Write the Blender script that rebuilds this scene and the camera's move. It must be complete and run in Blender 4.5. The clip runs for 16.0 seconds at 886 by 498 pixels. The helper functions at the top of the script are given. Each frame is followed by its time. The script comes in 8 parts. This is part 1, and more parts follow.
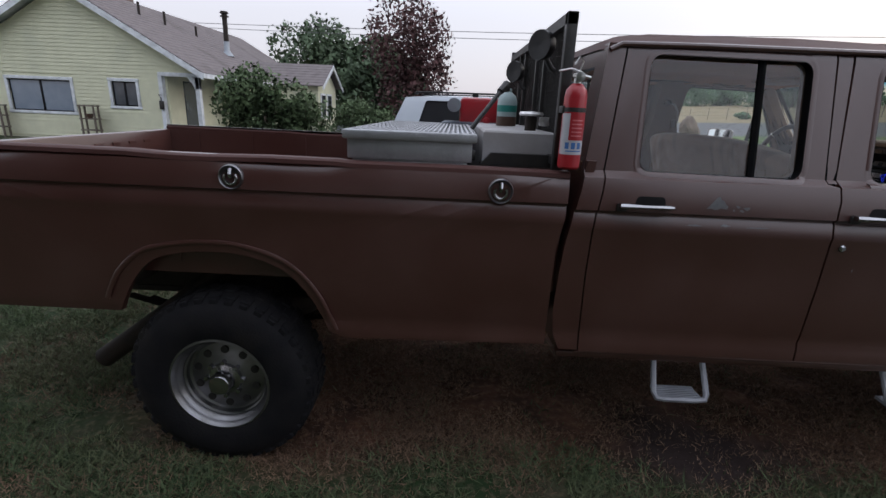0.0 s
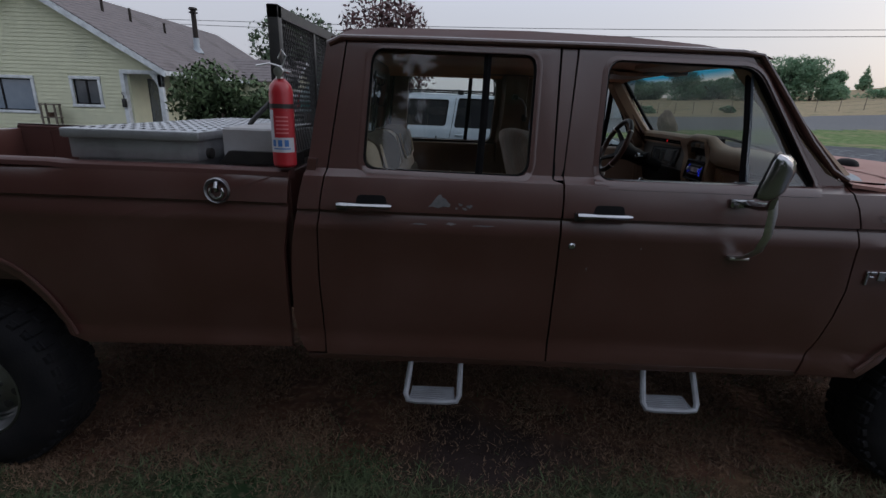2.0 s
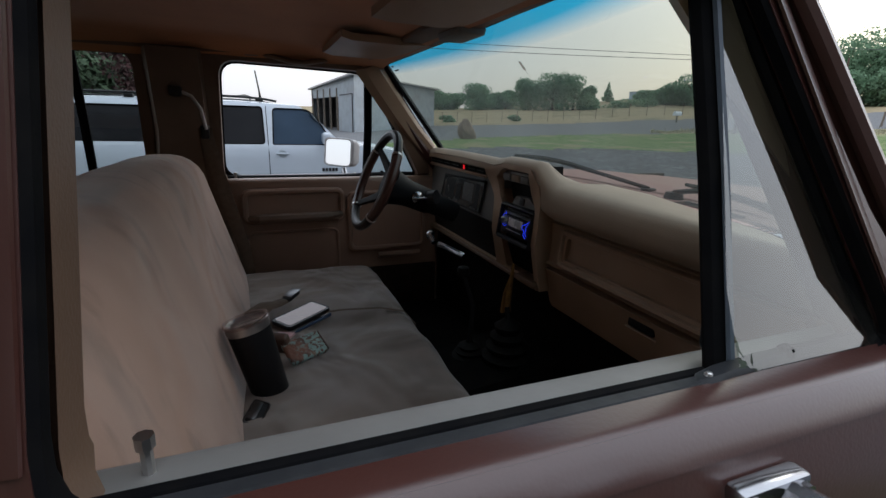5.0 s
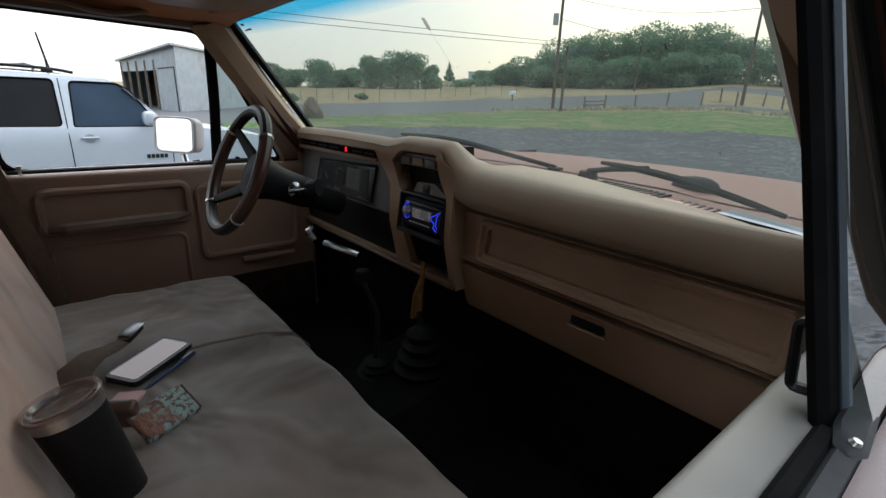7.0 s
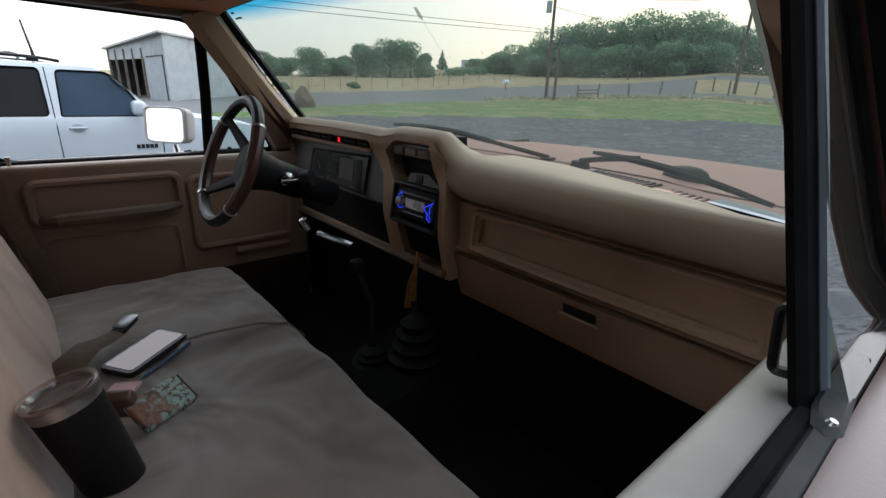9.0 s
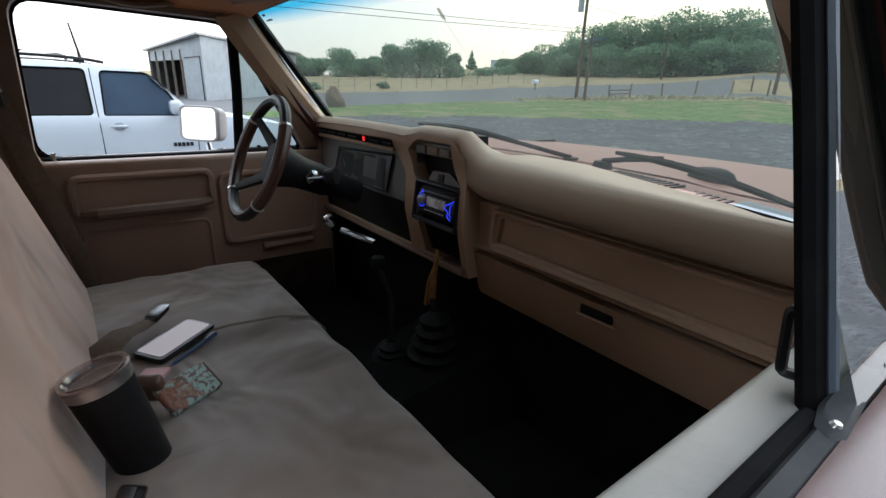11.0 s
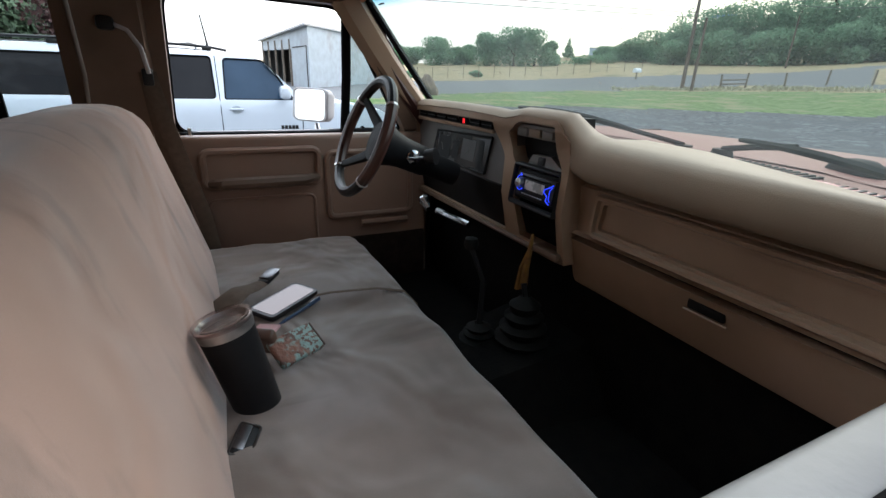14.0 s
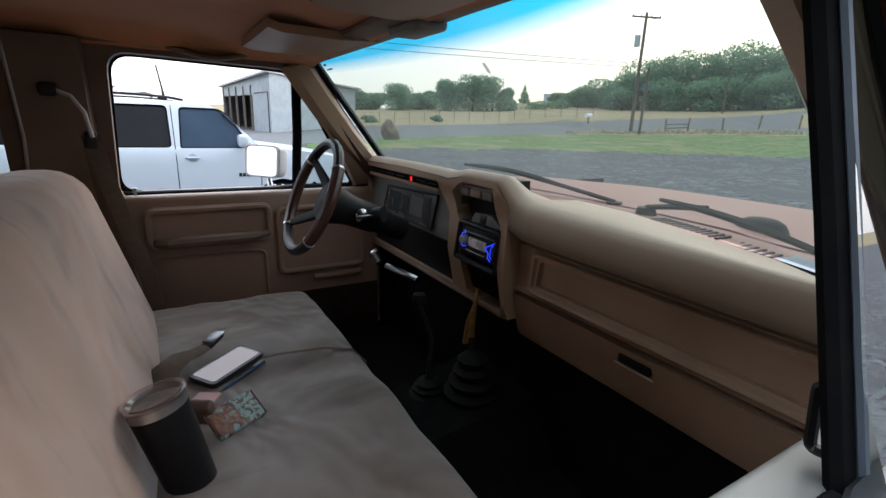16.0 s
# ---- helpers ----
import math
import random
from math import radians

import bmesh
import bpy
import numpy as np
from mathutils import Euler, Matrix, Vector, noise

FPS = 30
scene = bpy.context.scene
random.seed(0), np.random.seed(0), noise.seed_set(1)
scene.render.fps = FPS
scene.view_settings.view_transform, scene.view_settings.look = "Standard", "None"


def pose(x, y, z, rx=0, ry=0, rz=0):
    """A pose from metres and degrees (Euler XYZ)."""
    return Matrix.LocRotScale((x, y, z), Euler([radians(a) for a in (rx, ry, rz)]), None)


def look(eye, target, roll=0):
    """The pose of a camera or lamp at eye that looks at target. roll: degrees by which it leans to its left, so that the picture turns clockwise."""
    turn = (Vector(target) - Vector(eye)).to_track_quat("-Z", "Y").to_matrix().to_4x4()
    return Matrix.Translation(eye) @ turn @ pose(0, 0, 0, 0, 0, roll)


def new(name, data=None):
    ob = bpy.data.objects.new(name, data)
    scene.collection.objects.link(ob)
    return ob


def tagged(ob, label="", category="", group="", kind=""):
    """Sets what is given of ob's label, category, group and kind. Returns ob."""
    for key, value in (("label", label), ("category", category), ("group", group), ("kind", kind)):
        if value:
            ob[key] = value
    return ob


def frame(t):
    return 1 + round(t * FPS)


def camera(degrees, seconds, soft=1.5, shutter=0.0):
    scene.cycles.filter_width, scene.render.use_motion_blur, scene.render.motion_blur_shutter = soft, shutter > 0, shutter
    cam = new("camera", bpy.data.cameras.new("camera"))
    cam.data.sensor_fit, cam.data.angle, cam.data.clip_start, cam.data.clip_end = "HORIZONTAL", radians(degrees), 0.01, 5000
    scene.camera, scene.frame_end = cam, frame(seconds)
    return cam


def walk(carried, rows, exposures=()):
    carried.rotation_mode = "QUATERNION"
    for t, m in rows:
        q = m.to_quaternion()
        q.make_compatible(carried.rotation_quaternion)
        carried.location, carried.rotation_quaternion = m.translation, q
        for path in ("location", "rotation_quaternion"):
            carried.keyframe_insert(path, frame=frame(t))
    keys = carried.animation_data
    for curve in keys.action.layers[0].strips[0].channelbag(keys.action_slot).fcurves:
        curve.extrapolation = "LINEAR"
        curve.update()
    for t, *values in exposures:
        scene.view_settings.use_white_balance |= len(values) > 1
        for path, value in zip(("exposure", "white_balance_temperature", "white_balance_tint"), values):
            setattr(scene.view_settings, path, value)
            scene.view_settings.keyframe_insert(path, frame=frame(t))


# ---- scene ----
cam = camera(86.7, 16.0)
PATH = [
    (0, (-0.458, -1.82, 1.632), (-0.485, 0.097, 1.06), 2.4),
    (0.5, (-0.182, -1.947, 1.632), (-0.254, -0.032, 1.06), 2.3),
    (1, (0.067, -2.036, 1.655), (-0.009, -0.12, 1.088), 2.1),
    (1.5, (0.332, -1.888, 1.645), (0.293, 0.031, 1.082), 2.1),
    (2, (0.605, -1.747, 1.672), (0.594, 0.165, 1.085), 2.0),
    (2.5, (0.921, -1.648, 1.67), (0.956, 0.26, 1.072), 2.1),
    (3, (1.069, -1.426, 1.658), (1.199, 0.483, 1.076), 2.4),
    (3.5, (1.135, -1.086, 1.675), (1.348, 0.824, 1.125), 2.3),
    (4, (1.239, -0.764, 1.656), (1.559, 1.138, 1.127), 2.3),
    (4.2, (1.304, -0.626, 1.665), (1.687, 1.266, 1.143), 2.0),
    (6.3, (1.314, 0.035, 1.649), (2.444, 1.582, 1.078), 1.9),
    (6.5, (1.31, 0.041, 1.647), (2.468, 1.566, 1.071), 1.8),
    (7, (1.313, 0.055, 1.644), (2.525, 1.531, 1.053), 1.6),
    (7.5, (1.313, 0.056, 1.644), (2.549, 1.507, 1.038), 1.6),
    (8, (1.312, 0.061, 1.643), (2.544, 1.508, 1.021), 1.6),
    (10.5, (1.305, 0.026, 1.653), (2.51, 1.49, 1.016), 1.7),
    (11, (1.313, 0.028, 1.646), (2.452, 1.545, 1.012), 1.6),
    (11.5, (1.311, 0.034, 1.646), (2.375, 1.605, 1.012), 1.7),
    (12, (1.31, 0.031, 1.649), (2.318, 1.638, 1.013), 1.8),
    (12.5, (1.321, 0.031, 1.648), (2.265, 1.67, 0.995), 1.7),
    (13, (1.301, 0.036, 1.643), (2.173, 1.704, 0.967), 2.0),
    (13.5, (1.276, 0.044, 1.616), (2.111, 1.726, 0.926), 2.1),
    (14, (1.279, 0.038, 1.625), (2.116, 1.721, 0.941), 1.9),
    (14.5, (1.285, 0.029, 1.635), (2.152, 1.71, 0.983), 2.1),
    (15, (1.299, 0.022, 1.657), (2.202, 1.705, 1.065), 1.7),
    (15.5, (1.311, 0.005, 1.689), (2.265, 1.676, 1.143), 1.6),
    (16, (1.316, 0.0, 1.681), (2.303, 1.661, 1.164), 1.8),
]
EXPOSURES = [(0.0, -0.82, 6100, 13), (1.0, -1.13, 6050, 12), (2.0, -1.38, 5900, 11), (3.0, -1.34, 5750, 10), (4.2, -0.9, 5850, 8), (6.3, 0.0, 6200, 5), (8.2, 0.12, 6150, 4), (10.5, 0.31, 6050, 5), (13.0, 0.70, 5950, 5), (14.5, 0.82, 5950, 5), (16.0, 0.50, 6000, 6)]
walk(cam, [(t, look(eye, target, roll)) for t, eye, target, roll in PATH],
     exposures=EXPOSURES)

# ---------------------------------------------------------------- light
world = bpy.data.worlds.new("hazy_evening_sky")
scene.world = world
world.use_nodes = True
wn, wl = world.node_tree.nodes, world.node_tree.links
wn.clear()
sky = wn.new("ShaderNodeTexSky")
sky.sky_type = "NISHITA"
sky.sun_disc = False
sky.sun_elevation, sky.sun_rotation = radians(24), radians(60)
sky.dust_density, sky.air_density, sky.ozone_density = 3.0, 1.2, 1.0
bg_sky = wn.new("ShaderNodeBackground")
bg_sky.inputs[1].default_value = 0.05
wl.new(sky.outputs[0], bg_sky.inputs[0])
# the even white veil of smoke and haze in front of the blue
bg_haze = wn.new("ShaderNodeBackground")
wtc = wn.new("ShaderNodeTexCoord")
wsep = wn.new("ShaderNodeSeparateXYZ")
wl.new(wtc.outputs["Generated"], wsep.inputs[0])
wramp = wn.new("ShaderNodeValToRGB")
wramp.color_ramp.elements[0].position, wramp.color_ramp.elements[0].color = 0.0, (0.60, 0.572, 0.59, 1)
wramp.color_ramp.elements[1].position, wramp.color_ramp.elements[1].color = 0.60, (1.06, 1.09, 1.16, 1)
e = wramp.color_ramp.elements.new(0.16)
e.color = (0.68, 0.66, 0.68, 1)
wl.new(wsep.outputs[2], wramp.inputs[0])
wl.new(wramp.outputs[0], bg_haze.inputs[0])
bg_haze.inputs[1].default_value = 2.0
wadd = wn.new("ShaderNodeAddShader")
wl.new(bg_sky.outputs[0], wadd.inputs[0])
wl.new(bg_haze.outputs[0], wadd.inputs[1])
wout = wn.new("ShaderNodeOutputWorld")
wl.new(wadd.outputs[0], wout.inputs[0])

sun_data = bpy.data.lights.new("sun", "SUN")
sun_data.energy, sun_data.angle, sun_data.color = 0.5, radians(20), (1.0, 0.92, 0.84)
sun = new("sun", sun_data)
sun.matrix_world = look((0, 0, 20), (-14, -6, 10))


# ---------------------------------------------------------------- materials
def mat(name, color, rough=0.6, metal=0.0, color2=None, scale=6.0, detail=6.0, mix=(0.35, 0.7), bump=0.0, bump_scale=60.0,
        coat=0.0, rough2=None, spec=0.5, fold=0.0, fold_scale=7.0, stretch=(1, 1, 1), third=None, third_scale=1.2, third_mix=(0.55, 0.75), sheen=0.0):
    """A procedural surface: two colours by noise, a third in larger patches, fine relief."""
    m = bpy.data.materials.new(name)
    m.use_nodes = True
    n, l = m.node_tree.nodes, m.node_tree.links
    b = n["Principled BSDF"]
    b.inputs["Roughness"].default_value, b.inputs["Metallic"].default_value = rough, metal
    b.inputs["Specular IOR Level"].default_value = spec
    b.inputs["Coat Weight"].default_value = coat
    b.inputs["Coat Roughness"].default_value = 0.25
    b.inputs["Sheen Weight"].default_value = sheen
    b.inputs["Base Color"].default_value = (*color, 1)
    tc = n.new("ShaderNodeTexCoord")
    mp = n.new("ShaderNodeMapping")
    mp.inputs["Scale"].default_value = stretch
    l.new(tc.outputs["Object"], mp.inputs[0])

    def noise_ramp(sc, lo, hi, det=6.0):
        t = n.new("ShaderNodeTexNoise")
        t.inputs["Scale"].default_value, t.inputs["Detail"].default_value = sc, det
        l.new(mp.outputs[0], t.inputs[0])
        r = n.new("ShaderNodeMapRange")
        r.inputs[1].default_value, r.inputs[2].default_value = lo, hi
        l.new(t.outputs[0], r.inputs[0])
        return r
    last = None
    if color2:
        r = noise_ramp(scale, mix[0], mix[1], detail)
        x = n.new("ShaderNodeMix")
        x.data_type = "RGBA"
        x.inputs[6].default_value, x.inputs[7].default_value = (*color, 1), (*color2, 1)
        l.new(r.outputs[0], x.inputs[0])
        last = x
        if rough2 is not None:
            rr = n.new("ShaderNodeMapRange")
            rr.inputs[3].default_value, rr.inputs[4].default_value = rough, rough2
            l.new(r.outputs[0], rr.inputs[0])
            l.new(rr.outputs[0], b.inputs["Roughness"])
    if third:
        r = noise_ramp(third_scale, third_mix[0], third_mix[1], 8.0)
        x = n.new("ShaderNodeMix")
        x.data_type = "RGBA"
        x.inputs[6].default_value, x.inputs[7].default_value = (*color, 1), (*third, 1)
        if last:
            l.new(last.outputs[2], x.inputs[6])
        l.new(r.outputs[0], x.inputs[0])
        last = x
    if last:
        l.new(last.outputs[2], b.inputs["Base Color"])
    if bump:
        t = n.new("ShaderNodeTexNoise")
        t.inputs["Scale"].default_value, t.inputs["Detail"].default_value = bump_scale, 4.0
        l.new(mp.outputs[0], t.inputs[0])
        u = n.new("ShaderNodeBump")
        u.inputs["Strength"].default_value, u.inputs["Distance"].default_value = bump, 0.01
        l.new(t.outputs[0], u.inputs["Height"])
        l.new(u.outputs[0], b.inputs["Normal"])
        if fold:
            t2 = n.new("ShaderNodeTexNoise")
            t2.inputs["Scale"].default_value, t2.inputs["Detail"].default_value, t2.inputs["Distortion"].default_value = fold_scale, 2.0, 0.5
            mp2 = n.new("ShaderNodeMapping")
            mp2.inputs["Scale"].default_value, mp2.inputs["Rotation"].default_value = (1.0, 0.7, 1.0), (0, 0, 0.5)
            l.new(tc.outputs["Object"], mp2.inputs[0])
            l.new(mp2.outputs[0], t2.inputs[0])
            u2 = n.new("ShaderNodeBump")
            u2.inputs["Strength"].default_value, u2.inputs["Distance"].default_value = fold, 0.11
            l.new(t2.outputs[0], u2.inputs["Height"])
            l.new(u2.outputs[0], u.inputs["Normal"])
    return m


def glass(name, tint, rough=0.0, band=None, gloss=0.05, dust=(0.01, 0.07), rim=(3.0, 0.92), veil=None):
    """A thin pane: tinted straight through, with a mirror gloss that grows at grazing angles."""
    m = bpy.data.materials.new(name)
    m.use_nodes = True
    n, l = m.node_tree.nodes, m.node_tree.links
    n.clear()
    tr = n.new("ShaderNodeBsdfTransparent")
    tr.inputs[0].default_value = (*tint, 1)
    gl = n.new("ShaderNodeBsdfGlossy")
    gl.inputs["Roughness"].default_value = rough
    lw = n.new("ShaderNodeLayerWeight")
    lw.inputs[0].default_value = 0.5
    pw = n.new("ShaderNodeMath")
    pw.operation = "POWER"
    pw.inputs[1].default_value = rim[0]
    l.new(lw.outputs["Facing"], pw.inputs[0])
    fr = n.new("ShaderNodeMath")
    fr.operation = "MULTIPLY_ADD"
    fr.inputs[1].default_value, fr.inputs[2].default_value = rim[1], gloss
    l.new(pw.outputs[0], fr.inputs[0])
    dirt = n.new("ShaderNodeBsdfTranslucent" if veil else "ShaderNodeBsdfDiffuse")
    dirt.inputs[0].default_value = (*(veil or (0.62, 0.58, 0.52)), 1)
    tc = n.new("ShaderNodeTexCoord")
    sm = n.new("ShaderNodeTexNoise")
    sm.inputs["Scale"].default_value, sm.inputs["Detail"].default_value = 5.0, 9.0
    l.new(tc.outputs["Object"], sm.inputs[0])
    sr = n.new("ShaderNodeMapRange")
    sr.inputs[1].default_value, sr.inputs[2].default_value, sr.inputs[3].default_value, sr.inputs[4].default_value = 0.4, 0.8, dust[0], dust[1]
    l.new(sm.outputs[0], sr.inputs[0])
    m1, m2 = n.new("ShaderNodeMixShader"), n.new("ShaderNodeMixShader")
    l.new(fr.outputs[0], m1.inputs[0])
    l.new(tr.outputs[0], m1.inputs[1])
    l.new(gl.outputs[0], m1.inputs[2])
    l.new(sr.outputs[0], m2.inputs[0])
    l.new(m1.outputs[0], m2.inputs[1])
    l.new(dirt.outputs[0], m2.inputs[2])
    out = n.new("ShaderNodeOutputMaterial")
    l.new(m2.outputs[0], out.inputs[0])
    if band:
        z0, z1, col = band
        sp = n.new("ShaderNodeSeparateXYZ")
        l.new(tc.outputs["Object"], sp.inputs[0])
        mr = n.new("ShaderNodeMapRange")
        mr.inputs[1].default_value, mr.inputs[2].default_value = z0, z1
        l.new(sp.outputs[2], mr.inputs[0])
        mx = n.new("ShaderNodeMix")
        mx.data_type = "RGBA"
        mx.inputs[6].default_value, mx.inputs[7].default_value = (*tint, 1), (*col, 1)
        l.new(mr.outputs[0], mx.inputs[0])
        l.new(mx.outputs[2], tr.inputs[0])
    return m


def glow(name, color, strength):
    m = bpy.data.materials.new(name)
    m.use_nodes = True
    b = m.node_tree.nodes["Principled BSDF"]
    b.inputs["Base Color"].default_value = (*color, 1)
    b.inputs["Emission Color"].default_value, b.inputs["Emission Strength"].default_value = (*color, 1), strength
    return m


PAINT = mat("faded_brown_paint", (0.060, 0.021, 0.0165), 0.30, 0.0, (0.071, 0.027, 0.0215), 3.0, 8, (0.35, 0.65), 0.05, 240.0, coat=0.85, rough2=0.42,
            third=(0.096, 0.046, 0.040), third_scale=1.3, third_mix=(0.5, 0.8))
ROOFP = mat("dull_brown_roof_paint", (0.062, 0.024, 0.020), 0.55, 0.0, (0.076, 0.032, 0.027), 3.0, 8, (0.35, 0.65), 0.05, 240.0, rough2=0.65, spec=0.25)
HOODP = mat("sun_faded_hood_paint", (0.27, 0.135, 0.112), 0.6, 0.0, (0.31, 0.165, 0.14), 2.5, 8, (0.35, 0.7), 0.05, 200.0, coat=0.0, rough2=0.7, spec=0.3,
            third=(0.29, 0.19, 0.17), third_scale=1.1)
BARE = mat("worn_grey_primer", (0.115, 0.118, 0.128), 0.6, 0.0, (0.17, 0.165, 0.17), 40.0, bump=0.1)
WORN = mat("thin_worn_paint", (0.090, 0.052, 0.046), 0.5, 0.0, (0.135, 0.100, 0.094), 38.0, mix=(0.42, 0.62), bump=0.1)
RUBBER = mat("black_rubber_seal", (0.005, 0.005, 0.006), 0.75, 0.0, (0.009, 0.0085, 0.0085), 30.0, bump=0.1, spec=0.04)
GREYRUB = mat("weathered_grey_rubber", (0.018, 0.019, 0.022), 0.55, 0.0, (0.030, 0.031, 0.034), 30.0, bump=0.1, spec=0.3)
TYRE = mat("worn_black_tyre", (0.008, 0.008, 0.010), 0.8, 0.0, (0.015, 0.014, 0.015), 9.0, bump=0.25, bump_scale=90, third=(0.024, 0.021, 0.019), third_scale=4, spec=0.2)
CHROME = mat("worn_chrome", (0.42, 0.42, 0.44), 0.15, 1.0, (0.35, 0.345, 0.35), 12.0, rough2=0.28)
ALLOY = mat("polished_aluminium_rim", (0.29, 0.29, 0.305), 0.28, 1.0, (0.24, 0.235, 0.23), 14.0, rough2=0.5, bump=0.05)
PLATE = mat("aluminium_tread_plate", (0.46, 0.47, 0.49), 0.45, 0.75, (0.36, 0.36, 0.37), 12.0, rough2=0.6, bump=0.1)
STEPM = mat("grey_painted_step", (0.30, 0.31, 0.34), 0.45, 0.3, (0.22, 0.22, 0.24), 10.0, bump=0.1)
TANKM = mat("chalky_white_steel", (0.42, 0.41, 0.42), 0.6, 0.0, (0.33, 0.31, 0.30), 7.0, bump=0.1, third=(0.25, 0.18, 0.13), third_scale=3.0, third_mix=(0.62, 0.75))
REDP = mat("red_enamel", (0.42, 0.018, 0.028), 0.35, 0.0, (0.34, 0.015, 0.022), 9.0, coat=0.3)
WHITEL = mat("white_label", (0.55, 0.55, 0.58), 0.5, 0.0, (0.46, 0.46, 0.49), 25.0)
BLUEL = mat("blue_label_print", (0.06, 0.16, 0.42), 0.5)
PINKL = mat("pale_red_print", (0.60, 0.17, 0.18), 0.5)
BLACKM = mat("black_painted_steel", (0.018, 0.017, 0.017), 0.5, 0.0, (0.034, 0.030, 0.028), 16.0, bump=0.12)
BLACKP = mat("black_plastic", (0.008, 0.008, 0.009), 0.40, 0.0, (0.014, 0.013, 0.013), 40.0, bump=0.1, bump_scale=300, spec=0.35)
FRAMEM = mat("dirty_dark_steel", (0.022, 0.018, 0.016), 0.8, 0.0, (0.045, 0.034, 0.026), 8.0, bump=0.2)
PIPEM = mat("rusty_exhaust_steel", (0.022, 0.018, 0.016), 0.7, 0.3, (0.035, 0.024, 0.018), 12.0, bump=0.2)
TAN = mat("tan_moulded_vinyl", (0.366, 0.250, 0.168), 0.42, 0.0, (0.305, 0.203, 0.132), 5.0, bump=0.10, bump_scale=420.0, third=(0.421, 0.278, 0.195), third_scale=2.0)
DOORTAN = mat("brown_door_vinyl", (0.270, 0.166, 0.118), 0.36, 0.0, (0.230, 0.138, 0.096), 4.0, bump=0.10, bump_scale=420.0, third=(0.282, 0.198, 0.146), third_scale=2.0)
# slightly greyer tan for the dash pad and one switch
TANTOP = mat("muted_tan_vinyl", (0.305, 0.228, 0.160), 0.55, 0.0, (0.255, 0.188, 0.131), 4.0, bump=0.10, bump_scale=420.0)
TANDARK = mat("dark_brown_vinyl", (0.125, 0.075, 0.048), 0.5, 0.0, (0.16, 0.098, 0.064), 8.0, bump=0.1, bump_scale=300)
SILLM = mat("worn_grey_door_top", (0.22, 0.21, 0.20), 0.5, 0.0, (0.165, 0.155, 0.145), 6.0, bump=0.06)
COWLM = mat("bare_cowl_metal", (0.25, 0.285, 0.32), 0.7, 0.0, (0.21, 0.235, 0.26), 15.0, bump=0.05)
SMUDGE = glass("dried_white_smear", (0.62, 0.61, 0.60), dust=(0.15, 0.35))
MOTORB = mat("dark_blue_grey_steel", (0.10, 0.12, 0.15), 0.5, 0.2, (0.07, 0.08, 0.10), 10.0)
HEADL = mat("orange_brown_headliner", (0.52, 0.205, 0.075), 0.85, 0.0, (0.42, 0.160, 0.058), 5.0, bump=0.15, bump_scale=150, sheen=0.3)
# one flat black: the floor carpet, and the shade in slots, vents and gaps
CARPETSHADE = mat("black_carpet_and_shade", (0.004, 0.004, 0.004), 0.95, 0.0, (0.008, 0.007, 0.006), 20.0, bump=0.3, bump_scale=200, spec=0.1)
KICKBROWN = mat("dark_brown_kick_strip", (0.020, 0.013, 0.010), 0.95, 0.0, (0.034, 0.022, 0.017), 30.0, bump=0.3, bump_scale=250, spec=0.1)
SEATB = mat("tan_cloth_seat_back", (0.445, 0.286, 0.218), 0.85, 0.0, (0.345, 0.225, 0.172), 2.6, 8, bump=0.10, bump_scale=420.0, sheen=0.35, fold=0.65, fold_scale=3.4,
            third=(0.202, 0.147, 0.118), third_scale=4.2, third_mix=(0.57, 0.74), stretch=(1, 1.5, 0.75))
def streaked(m, dirt, turn=0.6):
    """Slanting dark streaks put into a cloth's colour, as smears and as wrinkle shade."""
    n, l = m.node_tree.nodes, m.node_tree.links
    b = n["Principled BSDF"]
    old = b.inputs["Base Color"].links[0].from_socket
    tc, mp, no, rp, mx = n.new("ShaderNodeTexCoord"), n.new("ShaderNodeMapping"), n.new("ShaderNodeTexNoise"), n.new("ShaderNodeMapRange"), n.new("ShaderNodeMix")
    mp.inputs["Rotation"].default_value = (turn, 0, 0)
    mp.inputs["Scale"].default_value = (1.0, 9.0, 2.6)
    no.inputs["Scale"].default_value, no.inputs["Detail"].default_value, no.inputs["Roughness"].default_value = 1.0, 5.0, 0.55
    l.new(tc.outputs["Object"], mp.inputs[0])
    l.new(mp.outputs[0], no.inputs[0])
    rp.inputs[1].default_value, rp.inputs[2].default_value, rp.inputs[4].default_value = 0.56, 0.70, 0.75
    l.new(no.outputs[0], rp.inputs[0])
    mx.data_type = "RGBA"
    mx.inputs[7].default_value = (*dirt, 1)
    l.new(rp.outputs[0], mx.inputs[0])
    l.new(old, mx.inputs[6])
    l.new(mx.outputs[2], b.inputs["Base Color"])


streaked(SEATB, (0.15, 0.105, 0.085))
SEATC = mat("grey_tan_seat_cover", (0.208, 0.163, 0.139), 0.85, 0.0, (0.140, 0.107, 0.089), 6.0, 8, bump=0.10, bump_scale=420.0, sheen=0.3, fold=0.8, fold_scale=5.0,
            third=(0.24, 0.212, 0.21), third_scale=2.4, third_mix=(0.52, 0.8))
# on the cushion the streaks also draw the shade in its wrinkles
streaked(SEATC, (0.085, 0.062, 0.050), 0.2)
CREAM = mat("cream_vinyl_seat", (0.72, 0.58, 0.43), 0.55, 0.0, (0.62, 0.49, 0.36), 9.0, bump=0.1)
BRCLOTH = mat("brown_ribbed_cloth", (0.125, 0.095, 0.070), 0.9, 0.0, (0.155, 0.12, 0.09), 30.0, bump=0.3)
BELT = mat("brown_seat_belt_webbing", (0.085, 0.055, 0.036), 0.8, 0.0, (0.11, 0.075, 0.05), 60.0, bump=0.2, bump_scale=400)
